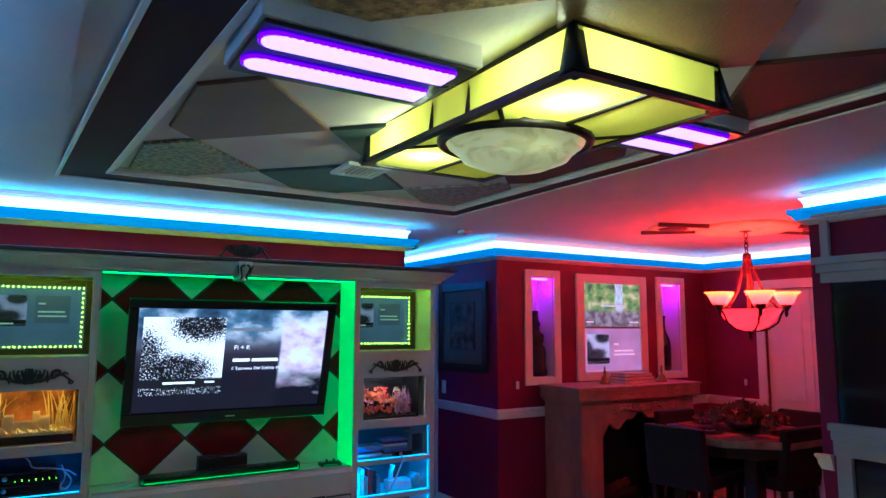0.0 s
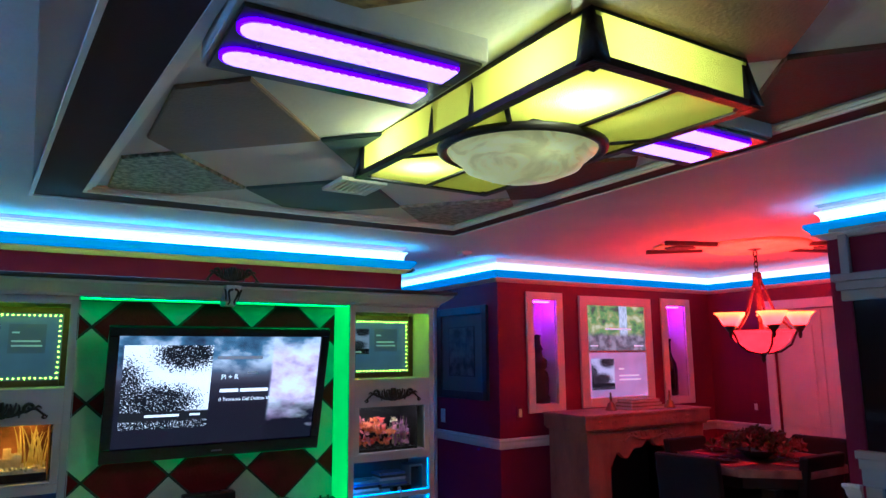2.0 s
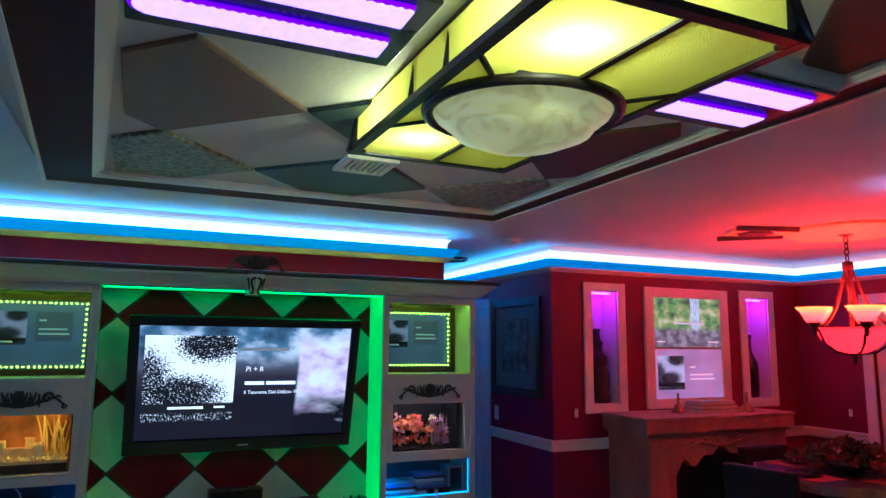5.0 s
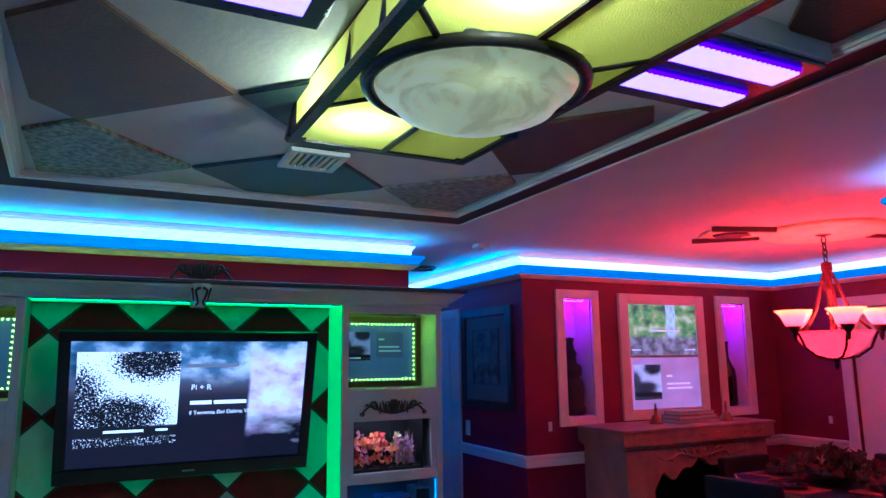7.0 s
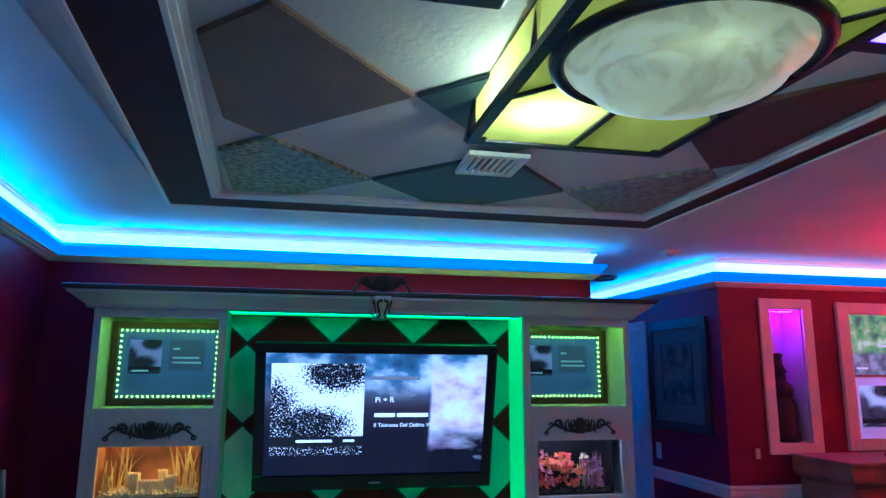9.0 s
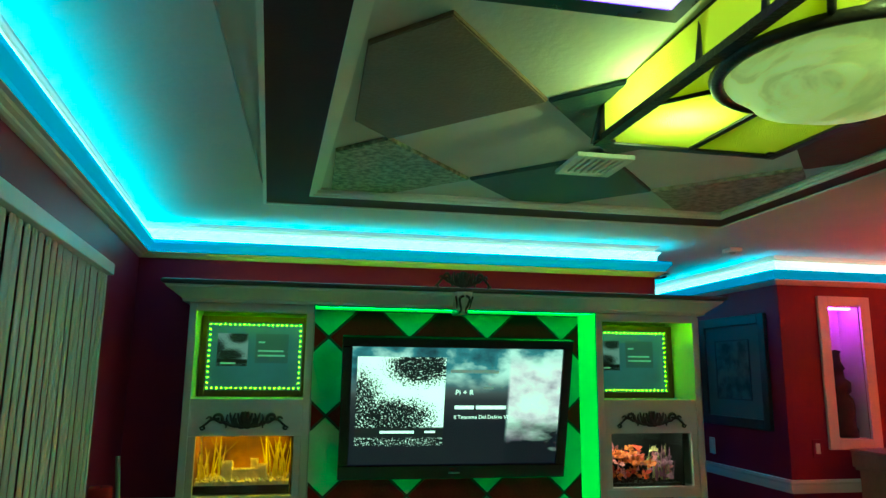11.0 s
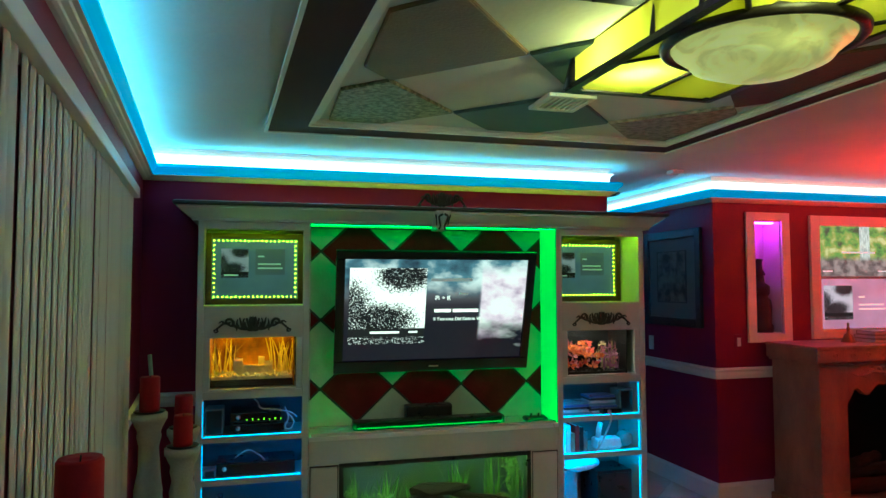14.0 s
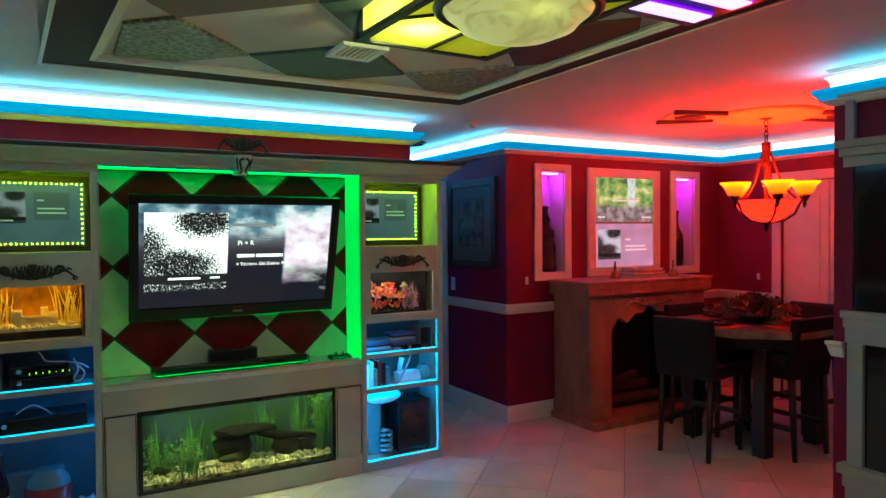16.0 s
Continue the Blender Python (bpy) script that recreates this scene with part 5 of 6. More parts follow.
def ornament(cx_, low, half):
    """A symmetrical scroll of leaves, applied to the cabinet front."""
    t = thing("carved_ornament", (cx_, FACE, low), "dark bronze scrolled leaf ornament on the cream front", "ornament", "scroll ornaments")
    foliage(t, cx_, FACE - .006, low, half, .085, 1.12)
    return t


ornament(0.289, 1.37, .21)
ornament(2.452, 1.37, .205)

foliage(fp, 4.805, MF + .05, .965, .30, .08, 1.6, WOODPALE)

CREST_X = 1.362
crest = thing("crest_bracket", (CREST_X, FACE - .1, 1.955), "carved crest and corbel bracket at the cornice middle", "bracket")
bm = bmesh.new()
rows = [(2.062, .055, .150), (2.045, .054, .146), (2.03, .048, .136), (2.0, .044, .118), (1.975, .038, .1), (1.957, .040, .098), (1.95, .034, .09)]
loops = [[bm.verts.new((CREST_X + sx * w_, y, z)) for sx, y in ((-1, FACE), (1, FACE), (.75, FACE - d_), (0, FACE - d_ - .012), (-.75, FACE - d_))] for z, w_, d_ in rows]
for a, b_ in zip(loops, loops[1:]):
    for k in range(5):
        bm.faces.new((a[k], a[(k + 1) % 5], b_[(k + 1) % 5], b_[k]))
bm.faces.new(loops[0])
bm.faces.new(loops[-1][::-1])
bmesh.ops.recalc_face_normals(bm, faces=bm.faces)
part("corbel", bm, TRIM, crest)
for f in (-1, 1):
    part("groove", tube(bent([(CREST_X + f * .006, FACE - .160, 2.04), (CREST_X + f * .026, FACE - .148, 2.028), (CREST_X + f * .020, FACE - .134, 1.995), (CREST_X + f * .012, FACE - .118, 1.972), (CREST_X + f * .02, FACE - .106, 1.955)]), .007, 6, None, .7), TARNISH, crest)
    part("groove", tube(bent([(CREST_X + f * .045, FACE - .138, 2.04), (CREST_X + f * .038, FACE - .128, 2.01), (CREST_X + f * .034, FACE - .112, 1.98)]), .006, 6, None, .5), TARNISH, crest)
foliage(crest, CREST_X, FACE - .112, 2.088, .15, .088, 1.2)

# shelf light strips
for x0, x1 in ((-0.01, 0.60), (2.145, 2.765)):
    for z0, z1 in ((.787, .995), (.555, .757), (.06, .525)):
        t = thing("shelf_light", ((x0 + x1) / 2, FACE + .03, z0), "cyan light strip round the inside of a shelf opening", "light strip", "shelf light strips")
        hidden, seen = ((x1 - .033, x1 - .027), (x0 + .0365, x0 + .039)) if x0 < 1 else ((x0 + .027, x0 + .033), (x1 - .039, x1 - .0365))
        part("upright_strip", boxes((*hidden, FACE + .023, FACE + .029, z0 + .004, z1 - .004)), LED_DEEP if x0 < 1 else LED_STRONG, t, "glowing cyan strip")
        part("upper_strip", boxes((x0 + .045, x1 - .045, FACE + .0225, FACE + .0285, z1 + .002, z1 + .006)), LED_DEEP if x0 < 1 else LED_STRONG, t, "glowing cyan strip")
        part("diode_row", boxes(*[(*seen, FACE + .023, FACE + .029, z0 + .006 + .013 * q, z0 + .0125 + .013 * q) for q in range(int((z1 - z0 - .012) / .013))]), LED_BLUE, t, "row of cyan diodes")
        part("shelf_strip", boxes((x0 + .045, x1 - .045, FACE + .0235, FACE + .0285, z0 + .001, z0 + .003)), LED_BLUE, t, "glowing cyan strip")


def set_top(x0, x1, z, label, depth=(4.76, 4.97), height=.055, keys=6):
    t = thing("media_player", ((x0 + x1) / 2, depth[0], z), label, "media player")
    part("case", boxes((x0, x1, *depth, z + .008, z + height), bevel=.004), BLACK, t)
    part("face_plate", boxes((x0 + .004, x1 - .004, depth[0] - .004, depth[0] - .0005, z + .012, z + height - .004), bevel=.002), BLACK_GLOSS, t)
    for k in range(4):
        part("foot", lathe([(.01, z), (.01, z + .008)], (x0 + .03 + (k % 2) * (x1 - x0 - .06), depth[0] + .03 + (k // 2) * .12, 0), 10), BLACK, t)
    for k in range(keys):
        part("indicator", boxes((x0 + .09 + k * .031, x0 + .095 + k * .031, depth[0] - .006, depth[0] - .0045, z + .018, z + .018 + .005 * (1 + k % 2))), GREENLIT, t, "green lit indicator")
    part("knob", lathe([(.0005, 0), (.012, 0), (.012, .008), (.0005, .008)], (0, 0, 0), 14), SILVER, t)
    kb = t.children[-1]
    for v in kb.data.vertices:
        w = v.co + t.location
        v.co = Vector((w.x + x0 + .045, -w.z + depth[0] - .004, w.y + z + height * .6)) - t.location
    return t


def small_speaker(x0, x1, z, height, y0=4.77, y1=4.92, label="small dark satellite speaker on a shelf"):
    t = thing("satellite_speaker", ((x0 + x1) / 2, (y0 + y1) / 2, z), label, "speaker")
    part("cabinet", boxes((x0, x1, y0, y1, z, z + height), bevel=.008), GREYPLASTIC, t)
    part("grille", boxes((x0 + .008, x1 - .008, y0 - .006, y0 - .0005, z + .008, z + height - .008), bevel=.003), BLACK, t)
    return t


def cable(points, r=.0045, label="pale cable hanging across a shelf"):
    P0 = [Vector(p) for p in points]
    out = []
    for i in range(len(P0) - 1):
        p0, p1, p2, p3 = P0[max(i - 1, 0)], P0[i], P0[i + 1], P0[min(i + 2, len(P0) - 1)]
        for k in range(6):
            u = k / 6
            out.append(.5 * ((2 * p1) + (p2 - p0) * u + (2 * p0 - 5 * p1 + 4 * p2 - p3) * u * u + (3 * p1 - p0 - 3 * p2 + p3) * u ** 3))
    out.append(P0[-1])
    return solid("cable", tube(out, r, 6), CABLEM, label, "cable")


# left tower shelves
S1, S2, S3 = .787, .555, .06
small_speaker(.035, .135, S1, .145)
set_top(.17, .45, S1 + .058, "black receiver with green lights stacked on a player", keys=7, height=.062)
set_top(.17, .47, S1, "slim black player under the receiver", keys=0, height=.056)
cable([(.30, 4.75, .985), (.32, 4.745, .965), (.34, 4.75, .93), (.42, 4.745, .92), (.50, 4.75, .90), (.54, 4.76, .87)])
cable([(.47, 4.76, .93), (.49, 4.74, .87), (.47, 4.745, .82), (.50, 4.74, .81), (.52, 4.75, .85), (.48, 4.76, .90)])
set_top(.10, .53, S2, "wide black disc player on a shelf", keys=0, height=.075)
cable([(.20, 4.755, .66), (.27, 4.75, .70), (.33, 4.75, .67), (.36, 4.75, .64)])
small_speaker(.035, .10, S2, .05, 4.75, 4.8, "small dark power brick on a shelf")
JAR = material("frosted_jar_glass", (0.16, 0.24, 0.22), 0.15, scale=8, vary=0.15, coat=0.4)
REDCERAMIC = material("red_glazed_ceramic", (0.3, 0.03, 0.03), 0.2, scale=10, vary=0.2, coat=0.5)
jar = thing("glass_jar", (.34, 4.84, S3), "wide frosted glass jar with a red band", "jar")
part("jar_body", lathe([(.07, S3), (.085, S3 + .01), (.11, S3 + .08), (.115, S3 + .16), (.1, S3 + .22), (.075, S3 + .25), (.08, S3 + .265), (.07, S3 + .268), (.0005, S3 + .26)], (.34, 4.84, 0), 28), JAR, jar)
part("red_band", lathe([(.1135, S3 + .09), (.1175, S3 + .12), (.1175, S3 + .165), (.1125, S3 + .18)], (.34, 4.84, 0), 28), REDCERAMIC, jar, "red glazed band")
bottle = thing("shelf_bottle", (.12, 4.83, S3), "slim dark bottle with a pale label", "bottle")
part("bottle_body", lathe([(.035, S3), (.038, S3 + .01), (.038, S3 + .2), (.03, S3 + .24), (.013, S3 + .28), (.013, S3 + .36), (.016, S3 + .365), (.016, S3 + .385), (.0005, S3 + .386)], (.12, 4.83, 0), 20), DARKGLASS, bottle)
part("label_band", lathe([(.0385, S3 + .05), (.039, S3 + .052), (.039, S3 + .15), (.0385, S3 + .152)], (.12, 4.83, 0), 20), WHITEBOX, bottle, "pale paper label")
cloth = bmesh.new()
bmesh.ops.create_grid(cloth, x_segments=14, y_segments=10, size=.5)
for v in cloth.verts:
    v.co = Vector((.48 + v.co.x * .16, 4.80 + v.co.y * .14, S3 + .045 + .03 * math.sin(v.co.x * 17) * math.cos(v.co.y * 13) + .02 * math.sin(v.co.y * 21)))
bmesh.ops.solidify(cloth, geom=cloth.faces, thickness=.03)
solid("folded_cloth", cloth, WHITEPLASTIC, "crumpled pale cloth on the lower shelf", "cloth")
box_t = thing("storage_box", (.22, 4.9, S3), "grey storage box behind the jar", "box")
part("body", boxes((.14, .30, 4.93, 5.01, S3, S3 + .2), bevel=.005), GREYPLASTIC, box_t)
part("lid", boxes((.135, .305, 4.925, 5.015, S3 + .2, S3 + .22), bevel=.004), GREYPLASTIC, box_t)

# right tower shelves
rnd = random.Random(12)
DISCM = [material("disc_case_%s" % c_, col, 0.3, scale=20, vary=0.2, coat=0.3) for c_, col in (("teal", (.16, .28, .32)), ("silver", (.55, .56, .58)), ("black", (.03, .03, .035)), ("blue", (.1, .16, .4)))]
z = S1
for k in range(7):
    x0 = 2.20 + rnd.uniform(0, .03)
    if k < 5:
        t = tagged(mesh_object("disc_case", boxes((x0, x0 + .19, 4.76 + rnd.uniform(0, .02), 4.9, z, z + .0145), bevel=.002), DISCM[k % 4]), "flat plastic disc case in a stack", "disc case", "disc cases on the shelf")
    x1 = 2.40 + rnd.uniform(0, .025)
    tagged(mesh_object("disc_case", boxes((x1, x1 + .19, 4.77 + rnd.uniform(0, .02), 4.91, z, z + .0145), bevel=.002), DISCM[(k + 1) % 4]), "flat plastic disc case in a stack", "disc case", "disc cases on the shelf")
    z += .0165
small_speaker(2.615, 2.715, S1, .15, 4.77, 4.9)
set_top(2.46, 2.60, S1, "small black media box in front of disc cases", (4.715, 4.76), .04, 0)
for k in range(6):
    x0 = 2.195 + k * .03
    bk = thing("shelf_book", (x0, 4.85, S2), "upright book on the shelf", "book", "books on the shelf")
    hh = .15 + .03 * math.sin(k * 2.3)
    part("cover", boxes((x0, x0 + .004, 4.75, 4.88, S2, S2 + hh), (x0 + .022, x0 + .026, 4.75, 4.88, S2, S2 + hh), (x0 + .004, x0 + .022, 4.75, 4.754, S2, S2 + hh)), [WHITEPLASTIC, WHITEBOX, STONE, REDCERAMIC, BLACK, GREYPLASTIC][k], bk)
    part("page_block", boxes((x0 + .004, x0 + .022, 4.754, 4.876, S2 + .003, S2 + hh - .003)), WHITEBOX, bk)
proj = thing("white_steamer", (2.58, 4.79, S2), "white plastic appliance with a round clear end", "appliance")
part("body", boxes((2.44, 2.62, 4.75, 4.85, S2, S2 + .075), bevel=.02), WHITEPLASTIC, proj)
bm = lathe([(.0005, 0), (.045, .004), (.055, .02), (.05, .06), (.03, .085), (.0005, .09)], (0, 0, 0), 24)
bmesh.ops.rotate(bm, verts=bm.verts, cent=(0, 0, 0), matrix=Matrix.Rotation(radians(90), 3, "X"))
bmesh.ops.translate(bm, verts=bm.verts, vec=(2.65, 4.82, S2 + .06))
part("round_head", bm, JAR, proj)
part("handle", tube([(2.47, 4.80, S2 + .07), (2.475, 4.80, S2 + .12), (2.49, 4.80, S2 + .17)], .018, 10), WHITEPLASTIC, proj)
cable([(2.50, 4.72, .81), (2.51, 4.69, .79), (2.50, 4.685, .75), (2.47, 4.69, .68), (2.43, 4.70, .60), (2.40, 4.715, .56)], .006)
sub = thing("subwoofer", (2.58, 4.87, S3), "black boxy subwoofer on the bottom shelf", "speaker")
part("cabinet", boxes((2.44, 2.69, 4.76, 5.0, S3 + .012, S3 + .36), bevel=.006), BLACK, sub)
part("grille", boxes((2.455, 2.675, 4.752, 4.759, S3 + .03, S3 + .345), bevel=.004), BLACK, sub)
for a, b_ in ((2.46, 4.78), (2.67, 4.78), (2.46, 4.98), (2.67, 4.98)):
    part("foot", lathe([(.012, S3), (.014, S3 + .012)], (a, b_, 0), 10), BLACK, sub)
coil = [(2.36 + .035 * math.cos(a), 4.79 + .035 * math.sin(a), S3 + .02 + a * .0055) for a in (k * .5 for k in range(60))]
solid("coiled_hose", tube(coil, .011, 6), SILVER, "silvery coiled hose standing on the bottom shelf", "hose")
bag = bmesh.new()
bmesh.ops.create_icosphere(bag, subdivisions=3, radius=1)
for v in bag.verts:
    nn = noise.noise(v.co * 2.2) * .25
    v.co = Vector((2.36 + v.co.x * (.14 + .03 * nn), 4.86 + v.co.y * .1, S3 + .40 + v.co.z * (.05 + .03 * nn)))
for f in bag.faces:
    f.smooth = True
solid("plastic_bag", bag, WHITEPLASTIC, "crumpled white plastic bag on top of boxes", "bag")
t = thing("cardboard_box", (2.27, 4.9, S3), "dark tall box holding up the bag", "box")
part("body", boxes((2.20, 2.34, 4.84, 5.0, S3, S3 + .36), bevel=.004), GREYPLASTIC, t)
part("flap", boxes((2.20, 2.34, 4.835, 4.8395, S3 + .3, S3 + .36)), GREYPLASTIC, t)

# on the ledge below the television
sbar = thing("sound_bar", (1.33, 4.80, .762), "long black sound bar on the green-lit ledge", "sound bar")
part("body", boxes((.865, 1.81, 4.76, 4.85, .767, .818), bevel=.012), BLACK, sbar)
part("grille", boxes((.885, 1.79, 4.754, 4.7595, .774, .811), bevel=.003), BLACK_GLOSS, sbar)
for x in (.95, 1.72):
    part("foot", boxes((x, x + .05, 4.775, 4.835, .762, .767)), BLACK, sbar)
cs = thing("centre_speaker", (1.35, 4.9, .82), "dark centre speaker behind the sound bar", "speaker")
part("cabinet", boxes((1.205, 1.50, 4.865, 4.94, .762, .882), bevel=.01), BLACK, cs)
part("grille", boxes((1.215, 1.49, 4.858, 4.8645, .80, .876), bevel=.003), BLACK, cs)
pad = thing("game_controller", (2.02, 4.78, .762), "black game controller lying on the ledge", "controller")
part("body", boxes((1.955, 2.075, 4.745, 4.81, .767, .797), bevel=.012), BLACK, pad)
for x in (1.955, 2.075):
    part("grip", tube([(x, 4.79, .785), (x, 4.74, .78), (x, 4.715, .772)], .017, 10, None, .6), BLACK, pad)
for x in (1.99, 2.04):
    part("thumbstick", lathe([(.008, .797), (.006, .81), (.011, .813), (.0005, .815)], (x, 4.77, 0), 12), BLACK, pad)
cable([(2.07, 4.76, .775), (2.10, 4.70, .77), (2.115, 4.683, .72), (2.12, 4.682, .66), (2.13, 4.69, .62)], .003, "thin dark cable hanging from the ledge")
cable([(.62, 4.90, .77), (.70, 4.87, .768), (.80, 4.85, .767), (.90, 4.86, .775)], .003, "thin dark cable along the ledge")


# ---------------------------------------------------------------- tanks
def blades(bm, x, y, z, height, count, spread, width, seed):
    r_ = random.Random(seed)
    for _ in range(count):
        a = r_.uniform(0, 6.28)
        lean_ = r_.uniform(.1, 1) * spread
        hh = height * r_.uniform(.6, 1.1)
        side = Vector((math.cos(a + 1.57), math.sin(a + 1.57) * .5, 0)) * width
        base = Vector((x + r_.gauss(0, spread * .3), y + r_.gauss(0, .02), z))
        prev = None
        for k in range(5):
            u = k / 4
            c_ = base + Vector((math.cos(a) * lean_ * u * u, math.sin(a) * lean_ * u * u * .4, hh * u))
            w_ = side * (1 - .85 * u * u)
            pair = (bm.verts.new(c_ - w_), bm.verts.new(c_ + w_))
            if prev:
                bm.faces.new((prev[0], prev[1], pair[1], pair[0]))
            prev = pair
    return bm


def rock(x, y, z, sx, sy, sz, seed):
    bm = bmesh.new()
    bmesh.ops.create_icosphere(bm, subdivisions=2, radius=1)
    for v in bm.verts:
        k = 1 + .35 * noise.noise(v.co * 1.3 + Vector((seed * 3.1, seed, 0)))
        v.co = Vector((x + v.co.x * sx * k, y + v.co.y * sy * k, z + v.co.z * sz * k))
    return bm


def gravel(x0, x1, y0, y1, z, h, count, seed, r=.007):
    bm = bmesh.new()
    box(bm, x0, x1, y0, y1, z, z + h * .6)
    r_ = random.Random(seed)
    for _ in range(count):
        c_ = Vector((r_.uniform(x0, x1), r_.uniform(y0, y0 + (y1 - y0) * .8), z + h * r_.uniform(.5, 1.0)))
        s_ = r * r_.uniform(.6, 1.5)
        v = [bm.verts.new(c_ + Vector(d) * s_) for d in ((1, 0, 0), (0, 1, 0), (-1, 0, 0), (0, -1, 0), (0, 0, 1), (0, 0, -1))]
        for ids in ((0, 1, 4), (1, 2, 4), (2, 3, 4), (3, 0, 4), (1, 0, 5), (2, 1, 5), (3, 2, 5), (0, 3, 5)):
            bm.faces.new([v[i] for i in ids])
    return bm


PANE = bpy.data.materials.new("tank_glass")
PANE.use_nodes = True
n, l = PANE.node_tree.nodes, PANE.node_tree.links
gl, tp, mx = n.new("ShaderNodeBsdfGlossy"), n.new("ShaderNodeBsdfTransparent"), n.new("ShaderNodeMixShader")
gl.inputs["Roughness"].default_value = 0.02
mx.inputs[0].default_value = 0.04
l.new(tp.outputs[0], mx.inputs[1])
l.new(gl.outputs[0], mx.inputs[2])
l.new(mx.outputs[0], n["Material Output"].inputs["Surface"])


def tank(name, x0, x1, y0, y1, z0, z1, back_mat, label, lamp_colour, lamp_power, trim=True):
    t = thing(name, ((x0 + x1) / 2, (y0 + y1) / 2, z0), label, "fish tank")
    part("back_wall", boxes((x0, x1, y1 - .006, y1, z0, z1)), back_mat, t)
    for a, b_ in ((x0, x0 + .005), (x1 - .005, x1)):
        part("side_wall", boxes((a, b_, y0 + .005, y1 - .006, z0, z1)), back_mat, t)
    p_ = part("front_pane", boxes((x0, x1, y0, y0 + .004, z0, z1)), PANE, t, "clear glass")
    p_.visible_shadow = False
    part("hood", boxes((x0, x1, y0 + .005, y1 - .006, z1, z1 + .012)), BLACK, t)
    part("lamp_lens", boxes((x0 + .03, x1 - .03, y0 + .03, y0 + .06, z1 - .006, z1 - .0005)), glow(name + "_lamp", lamp_colour, lamp_power), t, "glowing tank lamp")
    return t


AMBERBACK = material("amber_backdrop", (0.16, 0.045, 0.006), 0.6, scale=6, vary=0.35, second=(0.42, 0.17, 0.02), spread=0.3)
SAND = material("pale_gravel", (0.7, 0.62, 0.38), 0.7, scale=60, vary=0.4)
DARKSAND = material("dark_substrate", (0.015, 0.01, 0.006), 0.8, scale=60, vary=0.4)
CASTLE = material("sandstone_castle", (0.8, 0.66, 0.34), 0.7, scale=25, vary=0.25, bump=0.5)
REED = material("yellow_green_reeds", (0.75, 0.62, 0.12), 0.5, scale=30, vary=0.3)
LEAFG = material("aquatic_leaves", (0.07, 0.2, 0.02), 0.5, scale=20, vary=0.4)
a_tank = tank("amber_tank", .055, .52, 4.73, 4.98, 1.055, 1.36, AMBERBACK, "small amber-lit tank with castle, reeds and gravel", (1.0, 0.5, 0.012), 36.0)
part("substrate", boxes((.061, .514, 4.736, 4.97, 1.056, 1.095)), DARKSAND, a_tank)
part("gravel", gravel(.065, .51, 4.75, 4.97, 1.09, .036, 300, 3, .010), SAND, a_tank)
bm = boxes((.21, .38, 4.78, 4.83, 1.10, 1.165), (.185, .235, 4.765, 4.83, 1.10, 1.20), (.355, .40, 4.765, 4.83, 1.10, 1.185), (.32, .355, 4.80, 4.85, 1.10, 1.21))
for x, z in [(.185 + .014 * q, 1.20) for q in range(4)] + [(.355 + .0125 * q, 1.185) for q in range(4)] + [(.24 + .016 * q, 1.165) for q in range(7)] + [(.32 + .0125 * q, 1.21) for q in range(3)]:
    box(bm, x, x + .008, 4.768, 4.785, z, z + .010)
part("castle", bm, CASTLE, a_tank, "sandstone castle ornament")
for x, s in ((.13, 5), (.44, 6), (.48, 7), (.10, 8)):
    part("reeds", blades(bmesh.new(), x, 4.82, 1.10, .23, 9, .13, .0065, s), REED, a_tank)

BLACKBACK = material("black_backdrop", (0.004, 0.004, 0.004), 0.5, scale=7, vary=0.25)
c_tank = tank("coral_tank", 2.225, 2.655, 4.73, 4.98, 1.045, 1.36, BLACKBACK, "small dark tank filled with orange and pink corals", (1.0, 0.85, 0.75), 22.0)
part("gravel", gravel(2.235, 2.645, 4.75, 4.97, 1.046, .03, 200, 4), DARKSAND, c_tank)
CORALS = [material("coral_%s" % q, col, 0.6, scale=30, vary=0.3) for q, col in (("orange", (.85, .2, .05)), ("pink", (.75, .25, .3)), ("cream", (.7, .6, .3)), ("rose", (.5, .2, .35)), ("red", (.7, .06, .04)))]
rnd = random.Random(21)
for k in range(46):
    x = rnd.uniform(2.25, 2.63)
    z = 1.09 + rnd.uniform(0, .15) * (1 if x < 2.53 else .85)
    mat = CORALS[rnd.choice((0, 0, 0, 4, 1))] if x < 2.5 else CORALS[rnd.choice((1, 2, 3, 3))]
    bm = bmesh.new()
    cpt = (x, rnd.uniform(4.78, 4.92), z)
    for q in range(9):
        d = Vector((rnd.gauss(0, 1), rnd.gauss(0, .6) - .3, rnd.gauss(.2, .9))).normalized()
        s_ = d.orthogonal().normalized() * .012
        r_ = rnd.uniform(.025, .045)
        v = [bm.verts.new(p) for p in (Vector(cpt), Vector(cpt) + d * r_ * .6 + s_, Vector(cpt) + d * r_, Vector(cpt) + d * r_ * .6 - s_)]
        bm.faces.new(v)
    part("coral", bm, mat, c_tank)
for k in range(6):
    part("sea_grass", blades(bmesh.new(), 2.52 + .022 * k, 4.85, 1.06, .19, 8, .03, .005, 40 + k), CORALS[2 + k % 2], c_tank)

